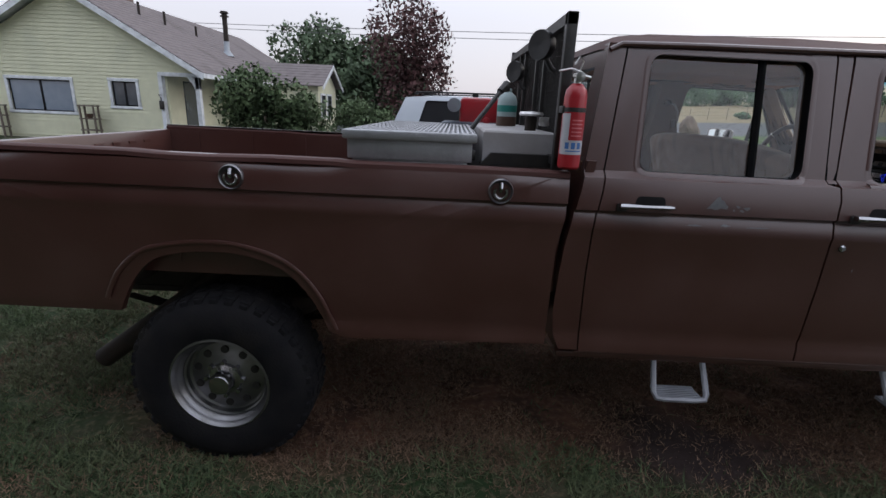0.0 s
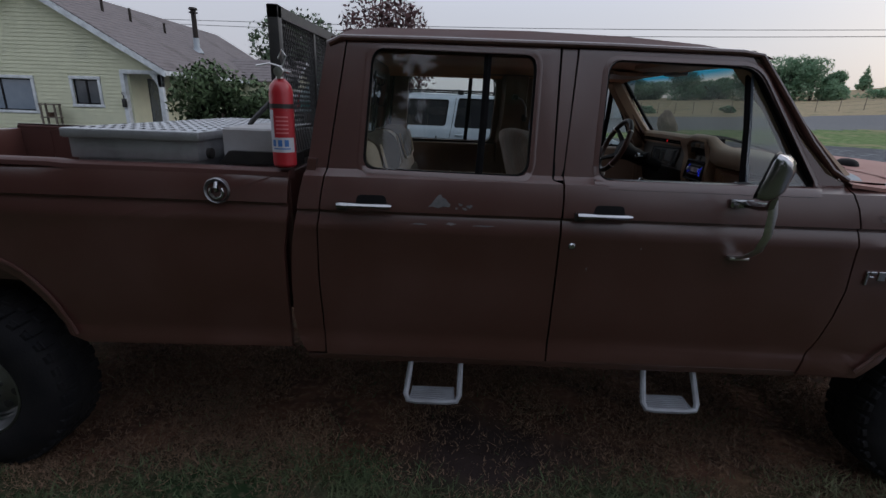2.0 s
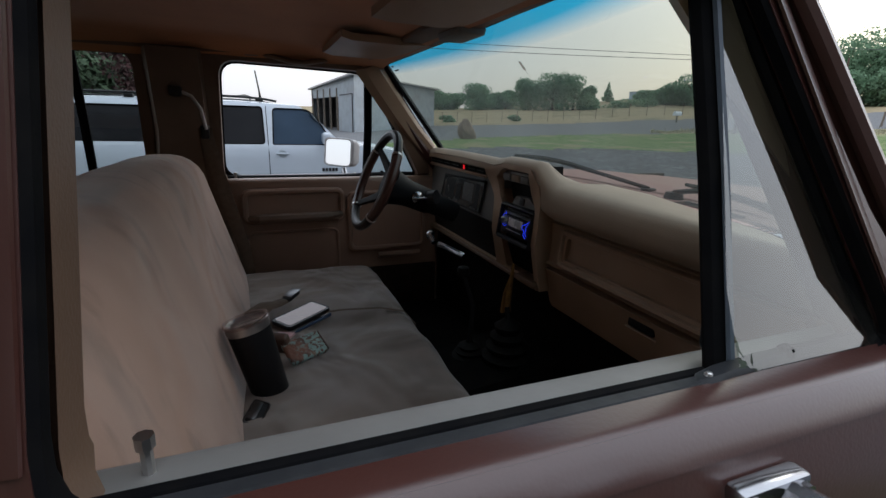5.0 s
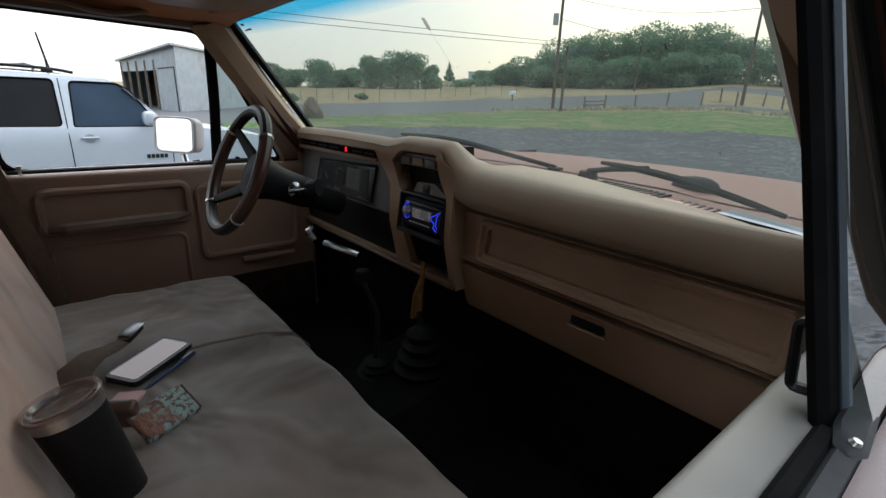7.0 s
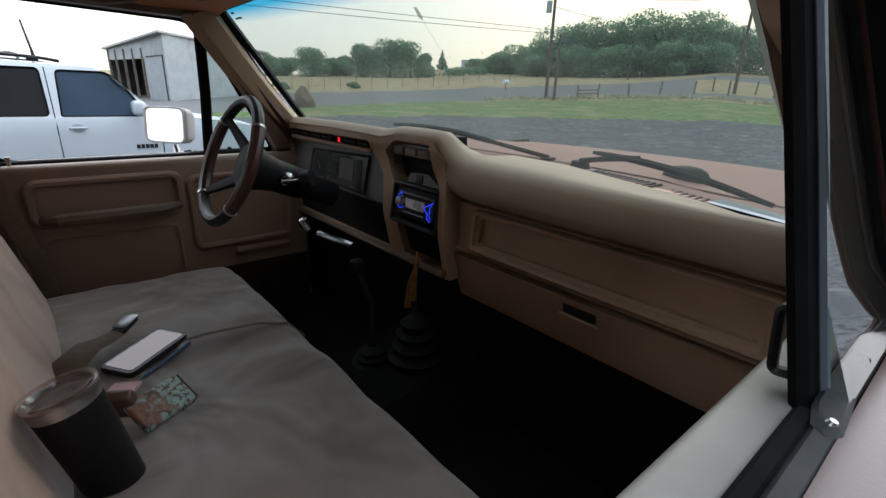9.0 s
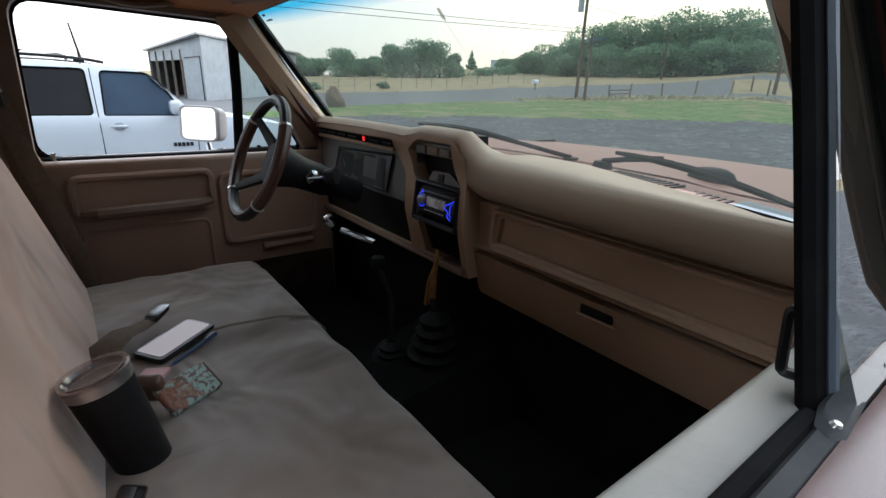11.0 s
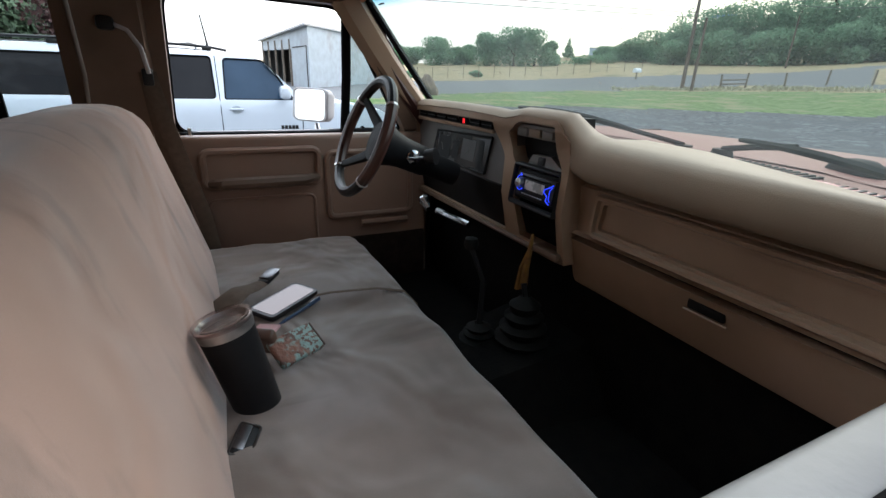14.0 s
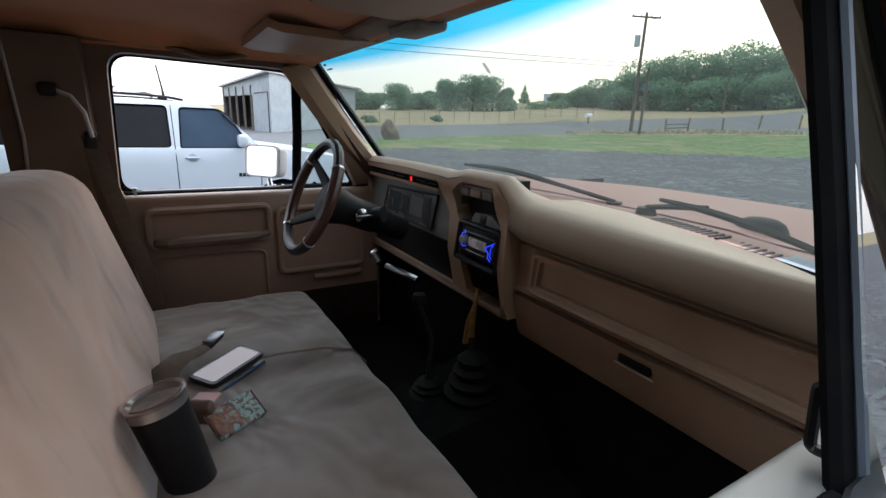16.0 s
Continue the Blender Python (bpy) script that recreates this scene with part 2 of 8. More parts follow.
WOODR = mat("dark_red_brown_wheel_grip", (0.055, 0.022, 0.015), 0.35, 0.0, (0.035, 0.015, 0.011), 12.0, coat=0.3)
GAUGE = mat("dusty_gauge_lens", (0.028, 0.027, 0.026), 0.12, 0.0, (0.055, 0.052, 0.05), 6.0, rough2=0.35)
GAUGEF = mat("grey_gauge_face", (0.05, 0.048, 0.046), 0.4, 0.0, (0.035, 0.033, 0.032), 20.0)
GAUGEP = mat("dark_grey_gauge_plastic", (0.085, 0.078, 0.072), 0.45, 0.0, (0.11, 0.10, 0.092), 12.0, bump=0.08, bump_scale=300)
GREYP = mat("grey_dash_plastic", (0.150, 0.140, 0.128), 0.5, 0.0, (0.185, 0.172, 0.158), 12.0, bump=0.08, bump_scale=300)
SCREEN = mat("silver_display", (0.62, 0.58, 0.57), 0.3, 0.0, (0.32, 0.30, 0.29), 30.0, mix=(0.5, 0.56))
BLACKR = mat("dull_black_plastic", (0.006, 0.006, 0.007), 0.6, 0.0, (0.010, 0.010, 0.010), 30.0, bump=0.1, bump_scale=300, spec=0.2)
BLUEG = glow("blue_key_lighting", (0.03, 0.06, 1.0), 1.0)
REDG = glow("red_clock_digits", (1.0, 0.02, 0.03), 0.8)
STEEL = mat("brushed_steel", (0.68, 0.67, 0.66), 0.3, 1.0, (0.55, 0.54, 0.53), 60.0)
CUPM = mat("matte_black_tumbler", (0.005, 0.005, 0.006), 0.5, 0.0, (0.009, 0.009, 0.010), 20.0, bump=0.06, spec=0.25)
PHONEG = mat("dark_phone_glass", (0.06, 0.05, 0.05), 0.05, 0.0, spec=0.9)
LEATHER = mat("brown_leather", (0.06, 0.032, 0.022), 0.45, 0.0, (0.09, 0.05, 0.035), 20.0, bump=0.15)
TOOLED = mat("turquoise_tooled_leather", (0.21, 0.30, 0.28), 0.5, 0.0, (0.11, 0.055, 0.040), 95.0, 2, (0.50, 0.55), 0.6, 60.0, third=(0.20, 0.085, 0.055), third_scale=16.0, third_mix=(0.53, 0.58))
PINKP = mat("pink_paper", (0.55, 0.34, 0.35), 0.8, 0.0, (0.47, 0.29, 0.30), 20.0)
YARN = mat("yellow_brown_cord", (0.22, 0.11, 0.02), 0.9, 0.0, (0.13, 0.06, 0.02), 50.0, bump=0.3)
BLUEPEN = mat("dark_blue_pen", (0.03, 0.05, 0.10), 0.3)
CLEAR = glass("clear_plastic_lid", (0.80, 0.74, 0.74))
MIRROR = mat("mirror_glass", (0.88, 0.89, 0.90), 0.03, 1.0)
VENTG = glass("vent_window_glass", (0.70, 0.77, 0.74), rim=(1.7, 0.95), dust=(0.01, 0.04))
GLASSR = glass("dusty_rear_glass", (0.84, 0.88, 0.87), rough=0.04, gloss=0.06, dust=(0.0, 0.015))
WSCREEN = glass("windshield_glass", (0.388, 0.418, 0.396), rim=(5.0, 0.5), gloss=0.03, band=(1.838, 1.872, (0.015, 0.22, 0.36)), dust=(0.025, 0.055), veil=(0.55, 0.64, 0.62))
WHITECAR = mat("white_car_paint", (0.50, 0.54, 0.60), 0.22, 0.0, (0.465, 0.505, 0.56), 2.0, coat=0.6)
CARGLASS = mat("dark_tinted_car_glass", (0.014, 0.014, 0.016), 0.05, 0.0, (0.020, 0.020, 0.022), 1.5, spec=0.06)
CARGLASSB = mat("blue_tinted_car_glass", (0.022, 0.040, 0.068), 0.06, 0.0, (0.034, 0.058, 0.095), 1.5, spec=0.12)
SIDING = mat("pale_yellow_siding_paint", (0.66, 0.66, 0.48), 0.7, 0.0, (0.60, 0.60, 0.435), 3.0, bump=0.1, third=(0.54, 0.55, 0.41), third_scale=0.8)
TRIMW = mat("white_trim_paint", (0.74, 0.77, 0.80), 0.6, 0.0, (0.53, 0.55, 0.57), 5.0, bump=0.08)
SHINGLE = mat("grey_brown_shingle", (0.15, 0.13, 0.13), 0.9, 0.0, (0.19, 0.165, 0.163), 4.0, bump=0.4, bump_scale=25, third=(0.09, 0.075, 0.072), third_scale=0.6)
PANE = mat("curtained_window_pane", (0.22, 0.26, 0.32), 0.12, 0.0, (0.17, 0.21, 0.27), 2.0, coat=0.8)
DARKPANE = mat("dark_window_pane", (0.035, 0.042, 0.055), 0.08, 0.0, (0.06, 0.07, 0.085), 2.0, coat=0.8)
CORR = mat("galvanised_sheet", (0.38, 0.42, 0.46), 0.5, 0.3, (0.32, 0.35, 0.38), 2.0, bump=0.1, third=(0.28, 0.27, 0.27), third_scale=0.5)
DARKIN = mat("dark_shed_inside", (0.035, 0.03, 0.028), 0.9, 0.0, (0.06, 0.05, 0.045), 2.0)
WOODP = mat("weathered_pole_wood", (0.075, 0.052, 0.040), 0.9, 0.0, (0.12, 0.085, 0.065), 5.0, stretch=(3, 3, 0.5), bump=0.3)
WOODF = mat("grey_fence_wood", (0.13, 0.105, 0.085), 0.9, 0.0, (0.18, 0.15, 0.12), 6.0, bump=0.3)
ROCKM = mat("tan_boulder", (0.21, 0.155, 0.115), 0.9, 0.0, (0.15, 0.11, 0.085), 3.0, bump=0.6, bump_scale=8)
BARK = mat("tree_bark", (0.060, 0.045, 0.034), 0.95, 0.0, (0.09, 0.07, 0.055), 6.0, bump=0.5, bump_scale=18)
WIRE = mat("grey_wire", (0.10, 0.10, 0.10), 0.6)


def leaf_mat(name, c1, c2, lo=0.55, hi=1.45, spec=0.3, thin=0.0):
    m = mat(name, c1, 0.7, 0.0, c2, 0.6, 4, spec=spec)
    n, l = m.node_tree.nodes, m.node_tree.links
    b = n["Principled BSDF"]
    g = n.new("ShaderNodeNewGeometry")
    h = n.new("ShaderNodeHueSaturation")
    mr = n.new("ShaderNodeMapRange")
    mr.inputs[3].default_value, mr.inputs[4].default_value = lo, hi
    l.new(g.outputs["Random Per Island"], mr.inputs[0])
    l.new(mr.outputs[0], h.inputs["Value"])
    src = b.inputs["Base Color"].links[0].from_socket
    l.new(src, h.inputs["Color"])
    l.new(h.outputs[0], b.inputs["Base Color"])
    if thin:
        # thin leaves let part of the light through
        tl, mx = n.new("ShaderNodeBsdfTranslucent"), n.new("ShaderNodeMixShader")
        l.new(h.outputs[0], tl.inputs[0])
        mx.inputs[0].default_value = thin
        l.new(b.outputs[0], mx.inputs[1])
        l.new(tl.outputs[0], mx.inputs[2])
        l.new(mx.outputs[0], n["Material Output"].inputs[0])
    return m


LEAF = leaf_mat("green_leaves", (0.075, 0.112, 0.062), (0.10, 0.142, 0.080))
# pale colour puts the haze of distance into the far leaves
LEAFFAR = leaf_mat("haze_tinted_leaves", (0.215, 0.345, 0.215), (0.275, 0.39, 0.25), 0.8, 1.2, 0.05, 0.5)
LEAFRED = leaf_mat("dark_red_leaves", (0.085, 0.040, 0.040), (0.12, 0.062, 0.060))
LEAFBUSH = leaf_mat("bush_leaves", (0.075, 0.115, 0.052), (0.12, 0.165, 0.08))
BLADE = leaf_mat("grass_blades", (0.052, 0.090, 0.036), (0.135, 0.130, 0.074))
STRAW = leaf_mat("dry_straw_blades", (0.215, 0.140, 0.092), (0.090, 0.050, 0.034))

WEEDS = leaf_mat("dry_weed_stems", (0.30, 0.30, 0.20), (0.38, 0.35, 0.24))
DARKMET = mat("dull_dark_chrome", (0.16, 0.16, 0.165), 0.3, 1.0, (0.09, 0.088, 0.085), 30.0, rough2=0.45)
BOOT = mat("dusty_rubber_boot", (0.006, 0.006, 0.0055), 0.7, 0.0, (0.011, 0.010, 0.009), 25.0, bump=0.2, spec=0.15)
WIPERM = mat("black_wiper_rubber", (0.004, 0.004, 0.005), 0.6, 0.0, (0.008, 0.008, 0.008), 30.0, spec=0.15)
# pink tint stands in for the headliner mirrored in the phone screen
PHONEG.node_tree.nodes["Principled BSDF"].inputs["Specular Tint"].default_value = (1.0, 0.76, 0.70, 1)


# ---------------------------------------------------------------- mesh helpers
def thing(name, loc, label, category, group="", kind=""):
    ob = new(name)
    ob.empty_display_size = 0.1
    ob.location = loc
    return tagged(ob, label, category, group, kind)


def to_mesh(name, bm, material, sharp=35.0):
    bmesh.ops.recalc_face_normals(bm, faces=bm.faces[:])
    me = bpy.data.meshes.new(name)
    bm.to_mesh(me)
    bm.free()
    if material:
        me.materials.append(material)
    for p in me.polygons:
        p.use_smooth = True
    me.set_sharp_from_angle(angle=radians(sharp))
    return me


def part(name, bm, material, parent, label="", sharp=35.0):
    """One mesh under a thing or under a part; its vertices are in world metres."""
    ob = new(name, to_mesh(name, bm, material, sharp))
    ob.parent = parent
    if parent.type == "EMPTY":
        ob.matrix_parent_inverse = Matrix.Translation(-parent.location)
    if label:
        tagged(ob, label)
    return ob


def solo(name, bm, material, label, category, group="", kind="", sharp=35.0):
    return tagged(new(name, to_mesh(name, bm, material, sharp)), label, category, group, kind)


def merge(bm, other):
    me = bpy.data.meshes.new("tmp")
    other.to_mesh(me)
    other.free()
    bm.from_mesh(me)
    bpy.data.meshes.remove(me)
    return bm


def box(bm, x0, x1, y0, y1, z0, z1, bev=0.0, seg=2, m=None):
    t = bmesh.new()
    bmesh.ops.create_cube(t, size=1.0)
    for v in t.verts:
        v.co = Vector((x0 + (v.co.x + 0.5) * (x1 - x0), y0 + (v.co.y + 0.5) * (y1 - y0), z0 + (v.co.z + 0.5) * (z1 - z0)))
    if bev:
        bmesh.ops.bevel(t, geom=t.edges[:], offset=bev, segments=seg, affect="EDGES", profile=0.5)
    if m:
        bmesh.ops.transform(t, matrix=m, verts=t.verts[:])
    return merge(bm, t)


def frame_of(a, b):
    d = (Vector(b) - Vector(a)).normalized()
    u = d.orthogonal().normalized()
    return d, u, d.cross(u)


def loft(bm, loops, caps=True, closed=True):
    """Rings of equal count, joined by quads."""
    rings = [[bm.verts.new(p) for p in ring] for ring in loops]
    n = len(rings[0])
    for a, b in zip(rings, rings[1:]):
        for i in range(n if closed else n - 1):
            j = (i + 1) % n
            try:
                bm.faces.new((a[i], a[j], b[j], b[i]))
            except ValueError:
                pass
    if caps and closed:
        bm.faces.new(rings[0][::-1])
        bm.faces.new(rings[-1])
    return bm


def cyl(bm, a, b, r0, r1=None, seg=16, caps=True):
    r1 = r0 if r1 is None else r1
    d, u, v = frame_of(a, b)
    ring = lambda c, r: [Vector(c) + r * (math.cos(t) * u + math.sin(t) * v) for t in (2 * math.pi * i / seg for i in range(seg))]
    return loft(bm, [ring(a, r0), ring(b, r1)], caps)


def tube(bm, pts, r, seg=8, flat=1.0, up=None):
    """A bar swept along points; flat squeezes it across its second axis."""
    pts = [Vector(p) for p in pts]
    loops, u = [], None
    for i, p in enumerate(pts):
        d = (pts[min(i + 1, len(pts) - 1)] - pts[max(i - 1, 0)]).normalized()
        if u is None:
            u = Vector(up) if up else d.orthogonal()
        u = (u - d * u.dot(d)).normalized()
        v = d.cross(u)
        rr = r[i] if isinstance(r, (list, tuple)) else r
        loops.append([p + rr * (math.cos(t) * u * flat + math.sin(t) * v) for t in (2 * math.pi * k / seg for k in range(seg))])
    return loft(bm, loops)


def lathe(bm, prof, c, axis, seg=32):
    """prof: (radius, distance along the axis from c)."""
    axis = Vector(axis).normalized()
    u = axis.orthogonal().normalized()
    v = axis.cross(u)
    loops = [[Vector(c) + axis * h + max(r, 1e-4) * (math.cos(t) * u + math.sin(t) * v) for t in (2 * math.pi * i / seg for i in range(seg))] for r, h in prof]
    return loft(bm, loops, caps=False)


def smooth_pts(pts, n=6):
    """Catmull-Rom through points of any dimension."""
    P = [Vector(p) for p in pts]
    out = []
    for i in range(len(P) - 1):
        a, b, c, d = P[max(i - 1, 0)], P[i], P[i + 1], P[min(i + 2, len(P) - 1)]
        for k in range(n):
            t = k / n
            out.append(0.5 * ((2 * b) + (c - a) * t + (2 * a - 5 * b + 4 * c - d) * t * t + (3 * b - a - 3 * c + d) * t ** 3))
    return out + [P[-1]]


def rounded(pts, r, n=5):
    """A polygon in the plane with rounded corners; r is one radius or one per corner."""
    out, m = [], len(pts)
    for i in range(m):
        p, a, b = Vector(pts[i]), Vector(pts[i - 1]), Vector(pts[(i + 1) % m])
        rr = r[i] if isinstance(r, (list, tuple)) else r
        if rr <= 0:
            out.append(p)
            continue
        da, db = (a - p), (b - p)
        k = min(rr, da.length * 0.45, db.length * 0.45)
        p0, p1 = p + da.normalized() * k, p + db.normalized() * k
        for j in range(n + 1):
            t = j / n
            out.append(p0 * (1 - t) ** 2 + p * 2 * t * (1 - t) + p1 * t * t)
    return out


def skin(outer, holes, fy, cuts=(), xcuts=(), thick=0.0, flip=1.0):
    """A curved panel over the (x, z) plane with holes; fy(x, z) gives y; thick goes to +y * flip."""
    t = bmesh.new()
    for loop in [outer, *holes]:
        vs = [t.verts.new((p[0], 0, p[1])) for p in loop]
        for i in range(len(vs)):
            t.edges.new((vs[i], vs[(i + 1) % len(vs)]))
    bmesh.ops.triangle_fill(t, use_beauty=True, use_dissolve=False, edges=t.edges[:], normal=(0, 1, 0))
    for c in cuts:
        bmesh.ops.bisect_plane(t, geom=t.verts[:] + t.edges[:] + t.faces[:], plane_co=(0, 0, c), plane_no=(0, 0, 1), dist=1e-5)
    for c in xcuts:
        bmesh.ops.bisect_plane(t, geom=t.verts[:] + t.edges[:] + t.faces[:], plane_co=(c, 0, 0), plane_no=(1, 0, 0), dist=1e-5)
    if thick:
        rim = [e for e in t.edges if len(e.link_faces) == 1]
        new_v = {}
        for e in rim:
            for v in e.verts:
                if v not in new_v:
                    new_v[v] = t.verts.new(v.co + Vector((0, thick, 0)))
        for e in rim:
            a, b = e.verts
            t.faces.new((a, b, new_v[b], new_v[a]))
    for v in t.verts:
        v.co.y = fy(v.co.x, v.co.z) * 1.0 + v.co.y * flip
    return t


def mirrored(bm, c=1.015):
    for v in bm.verts:
        v.co.y = 2 * c - v.co.y
    bmesh.ops.reverse_faces(bm, faces=bm.faces[:])
    return bm


def moved(bm, d):
    for v in bm.verts:
        v.co += Vector(d)
    return bm


def lerp(x, xs, ys):
    return float(np.interp(x, xs, ys))


def both(make):
    """The same piece for the passenger's side and, mirrored, for the driver's side."""
    return [make(), mirrored(make())]


# ---------------------------------------------------------------- ground
LAND_TURN = 0.56


def land_tilt(a):
    """Degrees by which the land past the truck climbs, by bearing."""
    return (0.82 * math.sin(radians(a)) + 0.25 * math.cos(radians(a))) * lerp(a, (-40, -10, 98, 118), (0, 1, 1, 0))


def ground_height(x, y):
    """Level under the truck; the lot climbs gently, the land past it more, towards the hill ahead."""
    dx, dy = x - 1.3, y
    d = math.hypot(dx, dy)
    a = math.degrees(math.atan2(dy, dx)) + LAND_TURN
    rise = lerp(d, (3.2, 6.5, 3000), (0, 6.0, 3000)) * math.tan(radians(land_tilt(a))) if d < 400 else 396 * math.tan(radians(land_tilt(a)))
    if d < 22:
        return rise
    azs = (-10, 8, 22, 30, 40, 47, 53, 66, 80, 95, 112)
    z46 = lerp(a, azs, (0, 0.7, 1.4, 1.0, 0.75, 0.7, 0.60, 0.40, 0.25, 0.1, 0.0))
    z60 = lerp(a, azs, (0, 1.6, 3.0, 2.45, 2.25, 2.0, 1.45, 0.70, 0.4, 0.2, 0.0))
    z105 = lerp(a, azs, (0, 4.0, 6.2, 5.0, 4.4, 4.2, 3.1, 2.5, 1.6, 0.6, 0.0))
    z160 = lerp(a, azs, (0, 6.0, 9.5, 8.5, 8.5, 8.2, 6.4, 3.6, 3.0, 2.2, 0.0))
    return rise + lerp(d, (22, 46, 60, 105, 160, 400), (0, z46, z60, z105, z160, z160 + 1.0))


def line_y(x, pts):
    return lerp(x, [p[0] for p in pts], [p[1] for p in pts])


def straw_zone(x, y):
    """1 under the truck, where the grass has died off, 0 on the green lawn."""
    side = min(1.0, max(0.0, (y + 0.06 - 0.24 * noise.noise((x * 1.3, y * 1.3, 5.0))) / 0.26))
    ends = min(1.0, max(0.0, (x + 2.3) / 0.8)) * min(1.0, max(0.0, (4.2 - x) / 0.8))
    far = min(1.0, max(0.0, (2.6 - y) / 0.6))
    return side * ends * far


def soil_zone(x, y):
    """The trodden bare patch beside the front door."""
    d = math.hypot((x - 0.85) / 0.62, (y - 0.22) / 0.34)
    return min(1.0, max(0.0, 1.6 * (1.15 - d + 0.45 * noise.noise((x * 2.3, y * 2.3, 1.0)))))


def build_ground():
    bm = bmesh.new()
    radii = [0.0]
    while radii[-1] < 2600:
        d = radii[-1]
        radii.append(d + (0.10 if d < 4.5 else 0.5 if d < 16 else 0.9 if d < 34 else 1.0 if d < 66 else 3.0 if d < 120 else d * 0.12))
    na = 360
    lay = {k: bm.verts.layers.float.new(k) for k in ("lawn", "gravel", "green", "road", "dry", "straw", "soil")}
    rings = []
    for d in radii[1:]:
        ring = []
        for i in range(na):
            t = 2 * math.pi * i / na
            x, y = 1.3 + d * math.cos(t), d * math.sin(t)
            v = bm.verts.new((x, y, ground_height(x, y)))
            if d > 9:
                x, y = 1.3 + d * math.cos(t + radians(LAND_TURN)), d * math.sin(t + radians(LAND_TURN))
            a = math.degrees(math.atan2(y, x - 1.3))
            n1 = noise.noise((x * 0.35, y * 0.35, 0.0)) * 0.6
            # lawn under and round the truck and in front of the house; gravel on the driver's side and ahead
            edge = line_y(x, ((-30, 30), (-6, 9.5), (-2.2, 5.6), (0.5, 4.6), (3.0, 3.6), (4.6, 0.5), (5.5, -40)))
            gravel = min(1.0, max(0.0, (y - edge - n1) / 0.6 + 0.5))
            g_near = line_y(x, ((-40, 60), (0, 24.5), (9, 22.5), (16.9, 20.9), (21.7, 17.7), (25.8, 14.2), (27.9, 10.7), (31, 4), (34, -10)))
            g_far_d = lerp(a, (8, 20, 30, 41, 53, 62, 72, 85), (46, 42.5, 45.5, 43.5, 38.5, 34, 28, 20))
            green = 1.0 if y > g_near + n1 * 1.5 and d < g_far_d + n1 * 2 and -5 < a < 76 else 0.0
            r_far = lerp(a, (8, 18, 22, 27, 33, 43, 53, 66, 80, 100), (84, 80, 76, 66, 60, 56, 54, 52, 46, 40))
            road = 1.0 if d >= g_far_d + n1 * 2 and d < r_far and -5 < a < 88 else 0.0
            island = 1.0 if 49 < d < 64 and 10 < a < 24.5 else 0.0
            weeds = 1.0 if g_far_d + n1 * 2 <= d < g_far_d + 3.6 + n1 * 3 and 8 < a < 45 else 0.0
            dry = 1.0 if (d >= r_far and -20 < a < 125) or island or weeds else 0.0
            if green or road or dry:
                gravel = 0.0
            for k, val in (("lawn", 1.0 - max(gravel, green, road, dry)), ("gravel", gravel), ("green", green), ("road", road * (1 - max(island, weeds))), ("dry", dry)):
                v[lay[k]] = val
            v[lay["straw"]] = straw_zone(x, y)
            v[lay["soil"]] = soil_zone(x, y)
            ring.append(v)
        rings.append(ring)
    c = bm.verts.new((1.3, 0, 0))
    c[lay["lawn"]] = 1.0
    for i in range(na):
        bm.faces.new((c, rings[0][i], rings[0][(i + 1) % na]))
    for ra, rb in zip(rings, rings[1:]):
        for i in range(na):
            bm.faces.new((ra[i], rb[i], rb[(i + 1) % na], ra[(i + 1) % na]))
    m = bpy.data.materials.new("lawn_gravel_road_and_field")
    m.use_nodes = True
    n, l = m.node_tree.nodes, m.node_tree.links
    b = n["Principled BSDF"]
    b.inputs["Roughness"].default_value = 0.95
    b.inputs["Specular IOR Level"].default_value = 0.15
    tc = n.new("ShaderNodeTexCoord")

    def noise_tex(sc, det=8.0):
        t = n.new("ShaderNodeTexNoise")
        t.inputs["Scale"].default_value, t.inputs["Detail"].default_value = sc, det
        l.new(tc.outputs["Object"], t.inputs[0])
        return t.outputs[0]

    def mixc(fac, a, c2):
        x = n.new("ShaderNodeMix")
        x.data_type = "RGBA"
        for k, v in ((6, a), (7, c2)):
            if isinstance(v, tuple):
                x.inputs[k].default_value = (*v, 1)
            else:
                l.new(v, x.inputs[k])
        l.new(fac, x.inputs[0])
        return x.outputs[2]

    def rng(src, lo, hi):
        r = n.new("ShaderNodeMapRange")
        r.inputs[1].default_value, r.inputs[2].default_value = lo, hi
        l.new(src, r.inputs[0])
        return r.outputs[0]
    n_big, n_mid, n_fine, n_grit, n_lump = noise_tex(0.55), noise_tex(3.2), noise_tex(24.0), noise_tex(95.0, 3), noise_tex(9.0, 4)
    lawn = mixc(rng(n_mid, 0.44, 0.66), (0.022, 0.040, 0.016), (0.055, 0.048, 0.030))
    lawn = mixc(rng(n_fine, 0.5, 0.72), lawn, (0.11, 0.092, 0.058))
    straw = mixc(rng(n_mid, 0.40, 0.66), (0.110, 0.056, 0.036), (0.034, 0.019, 0.014))
    straw = mixc(rng(n_fine, 0.5, 0.72), straw, (0.17, 0.10, 0.062))
    soil = mixc(rng(n_mid, 0.40, 0.70), (0.044, 0.031, 0.029), (0.027, 0.019, 0.018))
    for key, c2 in (("straw", straw), ("soil", soil)):
        at = n.new("ShaderNodeAttribute")
        at.attribute_name = key
        lawn = mixc(at.outputs["Fac"], lawn, c2)
    gravel = mixc(rng(n_grit, 0.35, 0.65), (0.050, 0.054, 0.062), (0.185, 0.190, 0.205))
    gravel = mixc(rng(n_fine, 0.50, 0.68), gravel, (0.060, 0.063, 0.070))
    gravel = mixc(rng(n_lump, 0.50, 0.60), gravel, (0.030, 0.033, 0.040))
